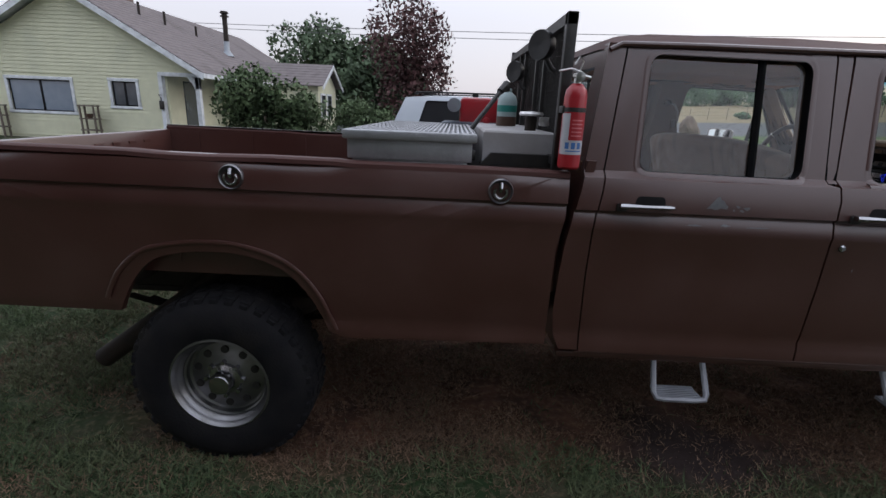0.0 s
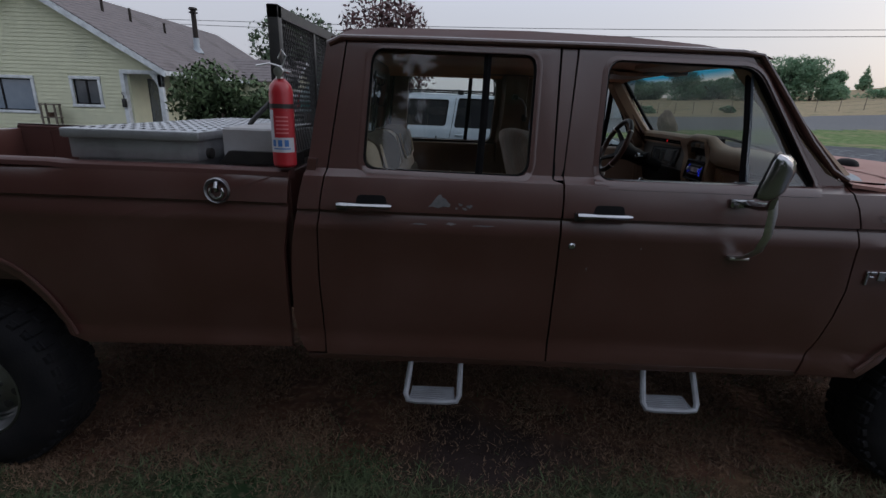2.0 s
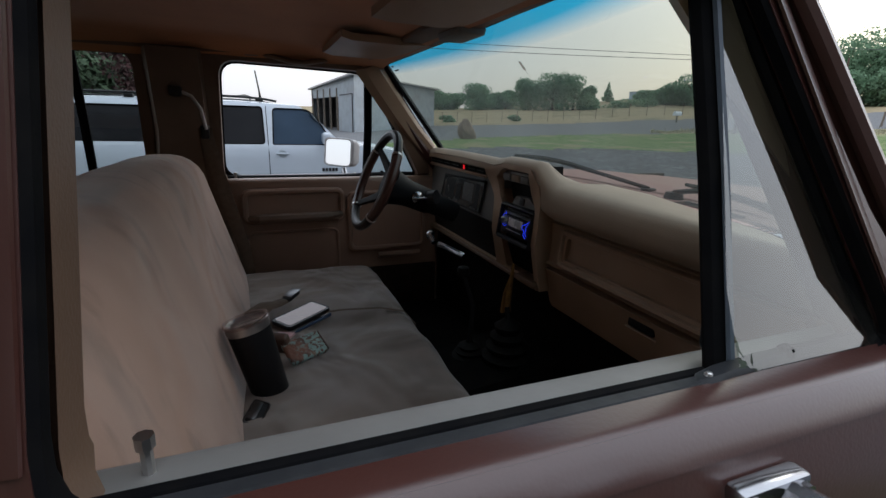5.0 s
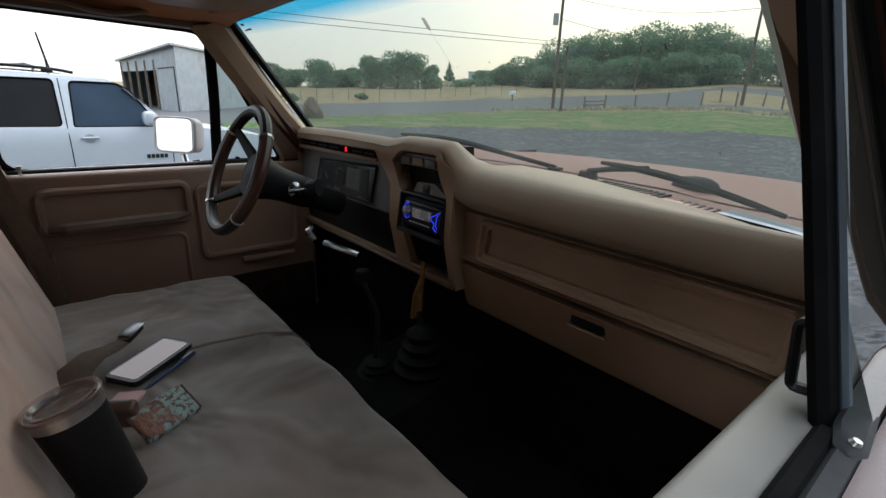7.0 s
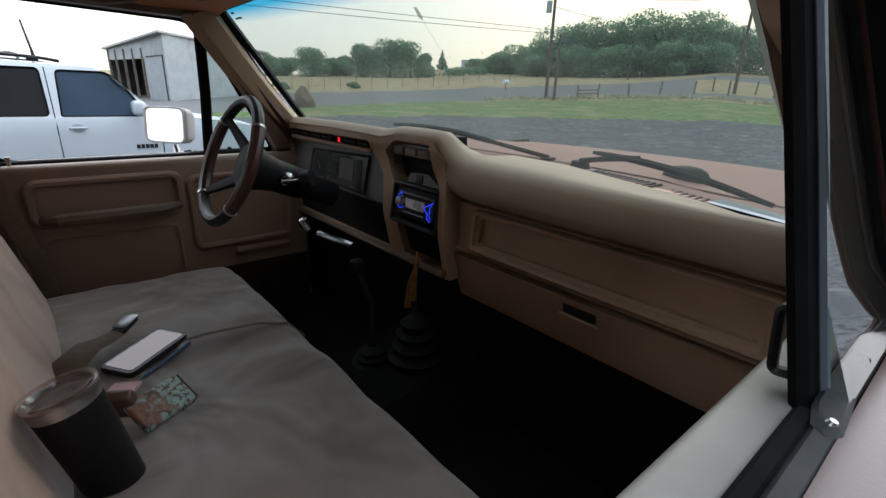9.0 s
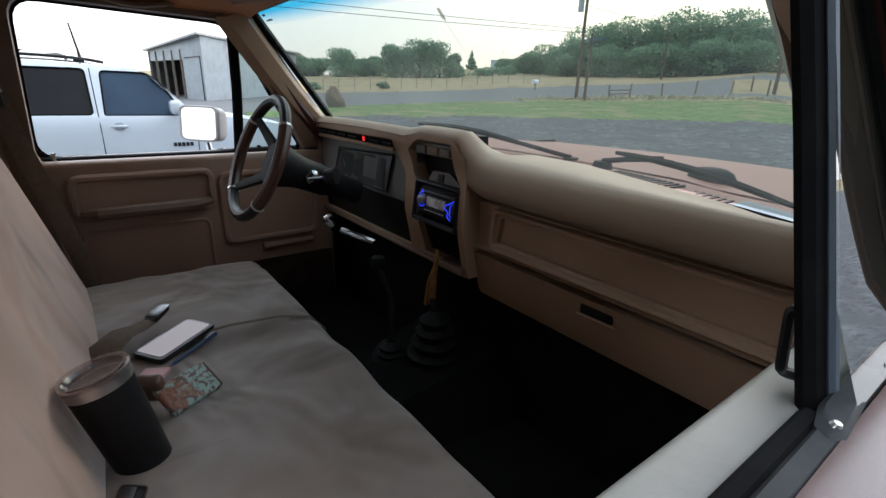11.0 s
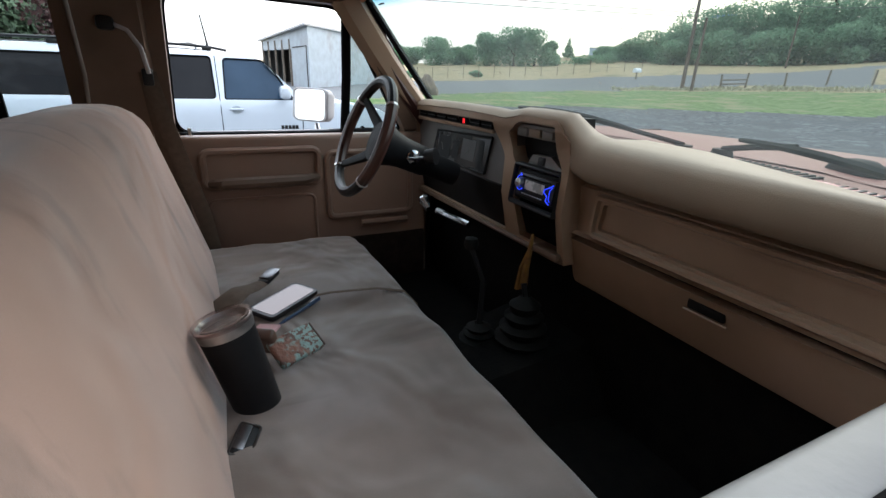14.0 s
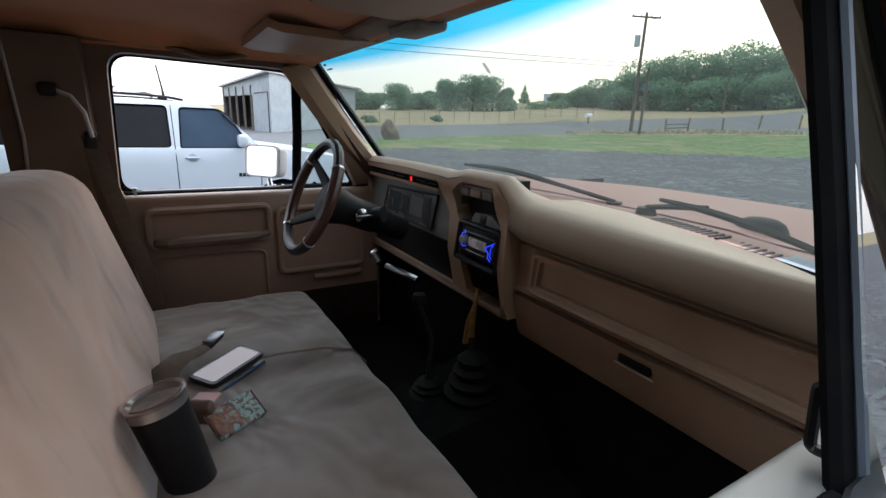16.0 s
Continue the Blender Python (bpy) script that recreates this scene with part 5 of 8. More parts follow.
for y in (0.46, 1.53):
    for x in (-1.462, 2.935):
        bm = bmesh.new()
        for k in range(5):
            L = 0.68 - 0.11 * k
            tube(bm, [(x + L * t, y, 0.50 + 0.10 * t * t + 0.010 * (4 - k) - 0.02) for t in np.linspace(-1, 1, 9)], 0.03, 4, 0.25, (0, 0, 1))
        part("leaf_spring", bm, FRAMEM, truck)
bm = tube(bmesh.new(), [(-0.6, 0.50, 0.62), (-1.2, 0.44, 0.86), (-1.55, 0.40, 0.86), (-1.78, 0.33, 0.655), (-1.93, 0.27, 0.54), (-2.17, 0.25, 0.362)], 0.050, 14)
tp = part("tailpipe", bm, PIPEM, truck, "dark rusty tailpipe")
d = Vector((-0.24, -0.02, -0.178)).normalized()
# black disc drawn as the dark inside of the pipe
bm = cyl(bmesh.new(), Vector((-2.17, 0.25, 0.362)) + d * 0.001, Vector((-2.17, 0.25, 0.362)) + d * 0.003, 0.043, seg=14)
part("tailpipe_mouth", bm, CARPETSHADE, tp)
bm = box(bmesh.new(), 0.1, 2.2, 0.10, 1.93, 0.66, 0.78)
part("cab_floor_pan", bm, FRAMEM, truck)
for i, b in enumerate(both(lambda: loft(bmesh.new(), [[(x, y, z) for y in (0.035, 0.42)] for x, z in ((-1.90, 0.80), (-1.83, 0.92), (-1.70, 1.035), (-1.44, 1.075), (-1.16, 1.03), (-1.03, 0.90), (-0.95, 0.74))], caps=False, closed=False))):
    part("wheel_well", b, BLACKM, truck)
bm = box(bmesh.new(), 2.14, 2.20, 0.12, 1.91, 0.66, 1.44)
part("firewall", bm, CARPETSHADE, truck)

# back of the cab with its window
def back_wall(bm, y0, y1, z0, z1, t=0.035):
    px = lambda z: 0.012 + 0.12 * max(0.0, (z - 1.1)) / 0.77
    return loft(bm, [[(px(z), y0, z), (px(z), y1, z), (px(z) + t, y1, z), (px(z) + t, y0, z)] for z in (z0, 0.5 * (z0 + z1), z1)])


bm = back_wall(bmesh.new(), 0.05, 1.98, 0.66, 1.46)
back_wall(bm, 0.20, 1.83, 1.83, 1.91)
for y0, y1 in ((0.185, 0.33), (1.70, 1.845)):
    back_wall(bm, y0, y1, 1.46, 1.83)
back_wall(bm, 0.13, 0.185, 1.46, 1.66)
back_wall(bm, 1.845, 1.90, 1.46, 1.66)
part("cab_back", bm, PAINT, truck)
bm = bmesh.new()
bm.faces.new([bm.verts.new(p) for p in ((0.085, 0.33, 1.46), (0.085, 1.70, 1.46), (0.142, 1.70, 1.83), (0.142, 0.33, 1.83))])
g = part("rear_window", bm, GLASSR, truck)
g.visible_shadow = False
bm = box(bmesh.new(), 0.06, 0.12, 0.12, 1.91, 0.80, 1.45)
part("back_trim", bm, TANDARK, truck)

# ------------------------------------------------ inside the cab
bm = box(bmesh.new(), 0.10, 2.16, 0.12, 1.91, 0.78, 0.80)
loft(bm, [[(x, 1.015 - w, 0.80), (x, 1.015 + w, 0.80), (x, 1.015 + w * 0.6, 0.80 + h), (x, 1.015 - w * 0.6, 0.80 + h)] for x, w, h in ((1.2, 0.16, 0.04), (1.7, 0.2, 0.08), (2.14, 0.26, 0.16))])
part("cab_carpet", bm, CARPETSHADE, truck, "black worn floor covering")


def pillow(x0, x1, y0, y1, z0, z1, r, nx=14, ny=26, sag=0.0, bumps=0.004, seed=0.0):
    """A stuffed block: rounded edges and a slightly uneven top."""
    t = bmesh.new()
    box(t, x0, x1, y0, y1, z0, z1)
    bmesh.ops.bevel(t, geom=t.edges[:], offset=r, segments=4, affect="EDGES", profile=0.5)
    for k in range(1, nx):
        bmesh.ops.bisect_plane(t, geom=t.verts[:] + t.edges[:] + t.faces[:], plane_co=(x0 + (x1 - x0) * k / nx, 0, 0), plane_no=(1, 0, 0), dist=1e-5)
    for k in range(1, ny):
        bmesh.ops.bisect_plane(t, geom=t.verts[:] + t.edges[:] + t.faces[:], plane_co=(0, y0 + (y1 - y0) * k / ny, 0), plane_no=(0, 1, 0), dist=1e-5)
    for v in t.verts:
        n1 = noise.noise((v.co.x * 6 + seed, v.co.y * 6, v.co.z * 6)) + 0.6 * noise.noise((v.co.x * 17, v.co.y * 11 + seed, v.co.z * 17))
        if v.co.z > (z0 + z1) / 2:
            v.co.z += bumps * n1 - sag * math.sin(math.pi * (v.co.y - y0) / (y1 - y0))
    return t


def wrinkles(t, amp, seed):
    for v in t.verts:
        a = v.co.y * 22 + 7 * v.co.x + 3 * noise.noise((v.co.x * 3, v.co.y * 3, seed))
        v.co.z += amp * math.sin(a) * max(0.0, noise.noise((v.co.x * 5 + seed, v.co.y * 2.5, 1.0)) + 0.15)
    return t


seat = part("front_seat_cushion", wrinkles(pillow(1.13, 1.745, 0.26, 1.74, 0.86, 1.064, 0.055, 30, 90, 0.0, 0.005), 0.011, 3.0), SEATC, truck, "dusty grey-tan bench seat cover with wrinkles")
t = pillow(0.0, 0.17, 0.22, 1.74, 0.0, 0.60, 0.065, 6, 40, 0.0, 0.0, 2.0)
for v in t.verts:
    h = v.co.z / 0.60
    cr = abs(v.co.y - 0.98) / 0.76
    v.co.z -= 0.03 * cr ** 4 if v.co.y > 0.98 else 0.075 * cr ** 2.2 * max(0.0, h)
    v.co.x += 0.010 * noise.noise((v.co.y * 4, v.co.z * 5, 0.3)) + 0.018 * math.sin(h * 3.14) * (1 - cr ** 4)
    y, z, x = v.co.y, v.co.z, v.co.x
    v.co = Vector((1.105 + x - 0.17 * h, y, 0.945 + z))
part("front_seat_back", t, SEATB, truck, "stained tan cloth bench seat back")
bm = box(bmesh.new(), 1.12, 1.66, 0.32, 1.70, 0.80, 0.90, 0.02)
part("front_seat_base", bm, CARPETSHADE, truck)
# a strap across the cushion
bm = bmesh.new()
tube(bm, [(1.40, 1.185, 1.074), (1.52, 1.180, 1.081), (1.64, 1.165, 1.079), (1.715, 1.150, 1.064), (1.752, 1.14, 1.02), (1.754, 1.138, 0.93)], 0.007, 8, 0.25, (0, 0, 1))
part("seat_strap", bm, BELT, seat)
# rear bench: cream vinyl with brown ribbed cloth
bm = pillow(0.30, 0.80, 0.28, 1.75, 0.90, 1.16, 0.05, 8, 20)
part("rear_seat_cushion", bm, CREAM, truck, "cream and brown rear bench")
t = pillow(0.0, 0.14, 0.28, 1.75, 0.0, 0.42, 0.05, 5, 24, 0.0, 0.0)
for v in t.verts:
    v.co = Vector((0.26 + v.co.x - 0.26 * v.co.z, v.co.y, 1.10 + v.co.z))
rb = part("rear_seat_back", t, CREAM, truck, "cream vinyl rear seat back with brown cloth inserts")
for y0, y1 in ((0.31, 0.93), (1.10, 1.72)):
    bm = bmesh.new()
    n = 18
    for k in range(n):
        ya, yb = y0 + (y1 - y0) * k / n + 0.002, y0 + (y1 - y0) * (k + 1) / n - 0.002
        # the insert rounds off at its lower corners
        e = abs((k + 0.5) / n * 2 - 1)
        zl = 1.345 + 0.05 * max(0.0, (e - 0.6) / 0.4) ** 2
        loft(bm, [[(0.402 - 0.26 * (z - 1.10) + dx, ya, z + dz), (0.402 - 0.26 * (z - 1.10) + dx, yb, z + dz), (0.35 - 0.26 * (z - 1.1) + dx, yb, z), (0.35 - 0.26 * (z - 1.1) + dx, ya, z)] for z, dx, dz in ((zl, 0.0, 0), (zl + 0.03, 0.010, 0), (1.45, 0.010, 0), (1.495, 0.0, 0), (1.521, -0.035, 0.006), (1.524, -0.08, 0.006))])
    part("cloth_insert", bm, BRCLOTH, rb, "ribbed brown cloth insert")
    part("piping", tube(bmesh.new(), [(0.414 - 0.26 * (z - 1.10), y, z) for y, z in ((y0 - 0.004, 1.50), (y0, 1.41), (y0 + 0.05, 1.355), (0.5 * (y0 + y1), 1.343), (y1 - 0.05, 1.355), (y1, 1.41), (y1 + 0.004, 1.50))], 0.006, 6), CREAM, rb)
    bm = bmesh.new()
    for k in range(14):
        ya, yb = y0 + (y1 - y0) * k / 14 + 0.002, y0 + (y1 - y0) * (k + 1) / 14 - 0.002
        loft(bm, [[(0.407 - 0.26 * (z - 1.10) + dx, ya, z), (0.407 - 0.26 * (z - 1.10) + dx, yb, z), (0.36 - 0.26 * (z - 1.1), yb, z), (0.36 - 0.26 * (z - 1.1), ya, z)] for z, dx in ((1.17, 0.0), (1.19, 0.008), (1.25, 0.008), (1.27, 0.0))])
    part("cloth_insert", bm, BRCLOTH, rb)
    bm = box(bmesh.new(), 0.40, 0.74, y0, y1, 1.15, 1.172, 0.008)
    part("cloth_insert", bm, BRCLOTH, rb)

# pillar trim and belts
def pillar_inner():
    loops = []
    for z in (0.80, 1.2, 1.41, 1.6, 1.75, 1.88):
        y = flank(1.0, max(z, 1.2))
        a, b = (0.93, 1.13) if z < 1.5 else (0.935 + 0.02, 1.155)
        loops.append([(a, y + 0.06, z), (b, y + 0.06, z), (b - 0.015, y + 0.135, z), (a + 0.03, y + 0.150, z)])
    return loft(bmesh.new(), loops)


for b in both(pillar_inner):
    part("pillar_cover", b, TANDARK, truck, "dark brown pillar cover")
for b in both(lambda: loft(bmesh.new(), [[(x, flank(0, 1.86) + 0.06, 1.864), (x, flank(0, 1.89) + 0.05, 1.900), (x, flank(0, 1.89) + 0.13, 1.908), (x, flank(0, 1.86) + 0.11, 1.880)] for x in (0.18, 0.6, 1.1, 1.5, 1.76)])):
    part("roof_rail_trim", b, TANDARK, truck)
bm = box(bmesh.new(), 1.035, 1.078, 1.722, 1.79, 1.722, 1.758, 0.010)
an = part("belt_anchor", bm, BLACKP, truck)
bm = tube(bmesh.new(), [(1.066, 1.738, 1.742), (1.107, 1.730, 1.724), (1.133, 1.728, 1.68), (1.143, 1.730, 1.61)], 0.006, 8)
part("belt_guide", bm, TANKM, an)
bm = bmesh.new()
tube(bm, [(1.135, 1.775, 1.615), (1.142, 1.785, 1.50), (1.15, 1.79, 1.40), (1.165, 1.80, 1.25), (1.18, 1.80, 1.05), (1.18, 1.80, 0.95)], 0.024, 8, 0.12, (0, 1, 0))
tube(bm, [(1.135, 1.775, 1.60), (1.165, 1.765, 1.45), (1.20, 1.755, 1.30), (1.235, 1.745, 1.15), (1.25, 1.745, 1.0)], 0.024, 8, 0.12, (0, 1, 0))
part("seat_belt", bm, BELT, truck, "brown seat belt hanging at the pillar")
bm = box(bmesh.new(), 1.120, 1.150, 1.765, 1.785, 1.575, 1.625, 0.006)
part("belt_tongue", bm, BLACKP, truck)

# headliner fittings
bm = bmesh.new()
loft(bm, [[(x, y, z + dz) for y, z in ((1.20, 1.900), (1.42, 1.903), (1.58, 1.900), (1.62, 1.888), (1.58, 1.882), (1.40, 1.879), (1.20, 1.880))] for x, dz in ((1.55, 0.0), (1.58, -0.008), (1.72, -0.010), (1.82, -0.004))])
part("sun_visor", bm, TAN, truck, "brown sun visor folded up")
bm = bmesh.new()
loft(bm, [[(x, y, z + dz) for y, z in ((0.36, 1.898), (0.60, 1.902), (0.92, 1.902), (0.92, 1.882), (0.60, 1.879), (0.36, 1.877))] for x, dz in ((1.57, 0.0), (1.61, -0.006), (1.73, -0.008), (1.80, -0.003))])
part("sun_visor", bm, TAN, truck, "brown sun visor folded up")
bm = tube(bmesh.new(), [(1.35, 1.765, 1.885), (1.39, 1.755, 1.876), (1.45, 1.745, 1.862), (1.50, 1.745, 1.860), (1.56, 1.752, 1.872), (1.60, 1.765, 1.884)], 0.010, 8, 1.6, (0, 1, 0))
gr = part("grab_handle", bm, TANDARK, truck, "dark brown grab strap over the door")
for x in (1.315, 1.60):
    part("strap_end", box(bmesh.new(), x - 0.026, x + 0.026, 1.752, 1.782, 1.874, 1.894, 0.006), SILLM, gr)
bm = box(bmesh.new(), 1.77, 1.85, 0.90, 1.04, 1.862, 1.892, 0.012)
part("mirror_mount", bm, SILLM, truck)

# dashboard
DP = [(2.30, 1.405), (2.135, 1.405), (2.134, 1.390), (2.104, 1.3865), (2.097, 1.384), (2.101, 1.33), (2.097, 1.270), (2.084, 1.2635), (2.118, 1.2625), (2.118, 1.2500),
      (2.083, 1.2490), (2.088, 1.246), (2.10, 1.20), (2.118, 1.135), (2.128, 1.118), (2.15, 1.115)]


def dash_piece(prof, y0, y1, n=10, bulge=0.0):
    loops = []
    for k in range(n + 1):
        y = y0 + (y1 - y0) * k / n
        loops.append([(x - bulge * math.sin(math.pi * k / n), y, z) for x, z in prof])
    t = loft(bmesh.new(), loops, caps=False, closed=False)
    for ends in (loops[0], loops[-1]):
        vs = [t.verts.new(p) for p in ends] + [t.verts.new((2.30, ends[0][1], 1.115))]
        t.faces.new(vs)
    return t


dash = part("dashboard", dash_piece(DP, 0.185, 0.93, 14), TAN, truck, "tan moulded dashboard with a pad on top")
# one pad running across on top, higher over the gauges; on the passenger's side it rolls down to the trim panel
def pad_loop(y, w, dz):
    back = 2.320 - 0.16 * ((y - 1.015) / 0.85) ** 2
    a = ((back, 1.468), (2.225, 1.502), (2.14, 1.503), (2.092, 1.500), (2.070, 1.494), (2.057, 1.484), (2.051, 1.470), (2.049, 1.450), (2.051, 1.428), (2.055, 1.410), (2.062, 1.4025), (2.130, 1.4005))
    q = max(0.0, (0.80 - y) / 0.6) ** 1.3
    a = [(p[0], p[1] - q * g) for p, g in zip(a, (0.060, 0.056, 0.036, 0.018, 0.008) + (0.0,) * 7)]
    b = ((back, 1.466), (2.23, 1.495 + dz), (2.14, 1.511 + dz), (2.085, 1.513 + dz), (2.060, 1.511 + dz), (2.044, 1.505 + dz), (2.036, 1.494 + dz), (2.042, 1.492), (2.050, 1.491), (2.060, 1.490), (2.070, 1.489), (2.085, 1.489))
    late = min(1.0, max(0.0, (y - 0.928) / 0.035))
    return [(p[0] + (q[0] - p[0]) * s, y, p[1] + (q[1] - p[1]) * s) for p, q, s in zip(a, b, [w] * 7 + [late * w] * 5)]


bm = loft(bmesh.new(), [pad_loop(y, w, dz) for y, w, dz in ((0.185, 0.0, 0), (0.4, 0.0, 0), (0.7, 0.0, 0), (0.86, 0.0, 0), (0.89, 0.12, 0.002), (0.91, 0.38, 0.004), (0.925, 0.66, 0.006), (0.945, 0.90, 0.010), (0.965, 1.0, 0.012), (0.99, 1.0, 0.013), (1.07, 1.0, 0.014), (1.15, 1.0, 0.013), (1.19, 1.0, 0.007), (1.22, 1.0, 0.002), (1.26, 1.0, 0.004),
                                                            (1.5, 1.0, 0.006), (1.75, 1.0, 0.004), (1.87, 1.0, 0.001), (1.93, 1.0, -0.006), (1.968, 1.0, -0.02))], caps=False, closed=False)
part("dash_pad", bm, TANTOP, dash, "muted tan dash pad", 60.0)
loops = []
for inset, x, r in ((0.0, 2.096, 0.014), (0.0015, 2.082, 0.013), (0.004, 2.078, 0.012), (0.011, 2.079, 0.010), (0.015, 2.088, 0.008), (0.022, 2.089, 0.007), (0.025, 2.103, 0.006)):
    fr = rounded([(0.20 + inset, 1.272 + inset), (0.862 - inset, 1.272 + inset), (0.852 - inset, 1.3815 - inset), (0.20 + inset, 1.3815 - inset)], r, 3)
    loops.append([(x, y, z) for y, z in fr])
part("trim_panel", loft(bmesh.new(), loops, caps=False), TAN, dash, "moulded frame of the trim panel", 25.0)
# black strip put in as the shade of the glove box gap
bm = box(bmesh.new(), 2.108, 2.117, 0.20, 0.835, 1.2505, 1.2620)
part("glove_box_gap", bm, CARPETSHADE, dash)
bm = box(bmesh.new(), 2.0895, 2.112, 0.497, 0.577, 1.212, 1.234, 0.005)
gb = part("glove_box_latch", bm, BLACKR, dash, "dark glove box latch")
bm = tube(bmesh.new(), [(2.092, 0.491, 1.207), (2.092, 0.583, 1.207)], 0.003, 6)
part("latch_lip", bm, TAN, gb)

# instrument side: one moulded frame with two bays, the panels lean back inside it
FZ = (1.17, 1.20, 1.285, 1.39, 1.43, 1.462, 1.484, 1.50, 1.515)
FX = (2.072, 2.066, 2.044, 2.050, 2.052, 2.044, 2.038, 2.037, 2.037)


def frame_plate():
    outer = [(0.925, 1.172), (1.965, 1.172), (1.965, 1.40), (1.968, 1.472), (1.93, 1.486), (1.87, 1.493), (1.50, 1.498), (1.26, 1.496), (1.22, 1.494), (1.19, 1.499), (1.15, 1.505), (0.99, 1.505), (0.965, 1.490), (0.935, 1.474), (0.925, 1.470)]
    gauge = rounded([(1.258, 1.485), (1.261, 1.465), (1.224, 1.402), (1.219, 1.192), (1.915, 1.192), (1.922, 1.385), (1.948, 1.44), (1.893, 1.483)], [0.02, 0.02, 0.01, 0.005, 0.01, 0.02, 0.02, 0.02], 3)
    radio_bay = rounded([(1.150, 1.495), (1.185, 1.486), (1.214, 1.462), (1.198, 1.405), (1.176, 1.388), (1.172, 1.29), (1.150, 1.198), (0.962, 1.198), (0.964, 1.28), (0.962, 1.396), (0.998, 1.442), (0.994, 1.495)], [0.01, 0.015, 0.012, 0.01, 0.008, 0.004, 0.004, 0.004, 0.004, 0.01, 0.012, 0.01], 3)
    t = bmesh.new()
    for loop in (outer, gauge, radio_bay):
        vs = [t.verts.new((0, p[0], p[1])) for p in loop]
        for i in range(len(vs)):
            t.edges.new((vs[i], vs[(i + 1) % len(vs)]))
    bmesh.ops.triangle_fill(t, use_beauty=True, use_dissolve=False, edges=t.edges[:], normal=(1, 0, 0))
    for c in FZ[1:-1]:
        bmesh.ops.bisect_plane(t, geom=t.verts[:] + t.edges[:] + t.faces[:], plane_co=(0, 0, c), plane_no=(0, 0, 1), dist=1e-5)
    rim, back = [e for e in t.edges if len(e.link_faces) == 1], {}
    for e in rim:
        for v in e.verts:
            if v not in back:
                back[v] = t.verts.new(v.co + Vector((0.07, 0, 0)))
    for e in rim:
        a, b = e.verts
        t.faces.new((a, b, back[b], back[a]))
    for v in t.verts:
        v.co.x += lerp(v.co.z, FZ, FX)
    return t


part("instrument_frame", frame_plate(), TAN, dash, "tan moulded frame round gauges and radio", 28.0)

def leaning(bm, k=0.13):
    """The panels in the bays: the lower, the nearer to the seat."""
    for v in bm.verts:
        v.co.x -= max(0.0, 1.43 - max(v.co.z, 1.275)) * k - max(0.0, 1.275 - v.co.z) * 0.35
    return bm


bm = leaning(box(bmesh.new(), 2.073, 2.10, 1.205, 1.960, 1.30, 1.46))
part("gauge_panel", bm, GAUGEP, dash, "grey plastic gauge surround")
part("lower_dash", leaning(box(bmesh.new(), 2.071, 2.10, 1.20, 1.960, 1.165, 1.302, 0.004)), BLACKR, dash)
bm = loft(bmesh.new(), [[(x, y, z) for x, z in ((2.052, 1.448), (2.046, 1.486), (2.09, 1.486), (2.09, 1.448))] for y in (1.262, 1.90)])
vs = part("vent_strip", bm, TANDARK, dash, "row of dark air vents under the dash hood")
part("vent_lip", tube(bmesh.new(), [(2.050, 1.268, 1.449), (2.050, 1.895, 1.447)], 0.005, 6), TAN, vs)
# vents are solid boxes; their black stands in for the shade inside
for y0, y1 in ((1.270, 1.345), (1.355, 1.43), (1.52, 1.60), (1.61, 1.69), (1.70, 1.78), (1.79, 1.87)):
    part("vent", box(bmesh.new(), 2.043, 2.056, y0, y1, 1.456, 1.481, 0.002, 1), CARPETSHADE, vs)
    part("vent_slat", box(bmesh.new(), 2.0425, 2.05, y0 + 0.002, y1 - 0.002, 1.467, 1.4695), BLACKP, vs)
part("clock_window", box(bmesh.new(), 2.043, 2.056, 1.44, 1.51, 1.456, 1.481, 0.002, 1), CARPETSHADE, vs)
bm = bmesh.new()
for y in (1.468,):
    box(bm, 2.0415, 2.0435, y - 0.0045, y + 0.0045, 1.463, 1.465)
    box(bm, 2.0415, 2.0435, y - 0.0045, y + 0.0045, 1.471, 1.473)
    box(bm, 2.0415, 2.0435, y - 0.0055, y - 0.0035, 1.459, 1.478)
    box(bm, 2.0415, 2.0435, y + 0.0035, y + 0.0055, 1.459, 1.478)
tagged(part("clock_digits", bm, REDG, vs, "glowing red clock digits"), kind="stuff")
LENS = ((1.300, 1.434), (1.715, 1.422), (1.738, 1.312), (1.319, 1.317))
bm = leaning(loft(bmesh.new(), [[(2.064, y, z) for y, z in LENS], [(2.075, y, z) for y, z in LENS]]))
gl = part("gauge_lens", bm, GAUGE, dash, "dusty dark gauge window")
bm = bmesh.new()
lp = [(2.064, y, z) for y, z in LENS]
tube(bm, lp + lp[:1], 0.0035, 6)
part("lens_rim", leaning(bm), BLACKR, gl)
for y0, y1, z0, z1 in ((1.345, 1.385, 1.325, 1.420), (1.405, 1.50, 1.345, 1.415), (1.525, 1.57, 1.335, 1.40), (1.59, 1.69, 1.330, 1.41)):
    part("gauge_face", leaning(box(bmesh.new(), 2.0625, 2.066, y0, y1, z0, z1)), GAUGEF if 1.4 < y0 < 1.5 else BLACKR, gl)
for y, z, a in ((1.645, 1.355, 0.6), (1.46, 1.365, -0.7)):
    part("gauge_needle", leaning(tube(bmesh.new(), [(2.0615, y, z), (2.0615, y + 0.035 * math.sin(a), z + 0.035 * math.cos(a))], 0.0010, 5)), GREYP, gl)
bm = tube(bmesh.new(), [(2.066, 1.95, 1.180), (2.066, 1.6, 1.180), (2.066, 1.25, 1.180), (2.066, 0.93, 1.182)], 0.008, 8)
part("lower_edge", bm, TANDARK, dash, "dark brown lower edge of the dash")
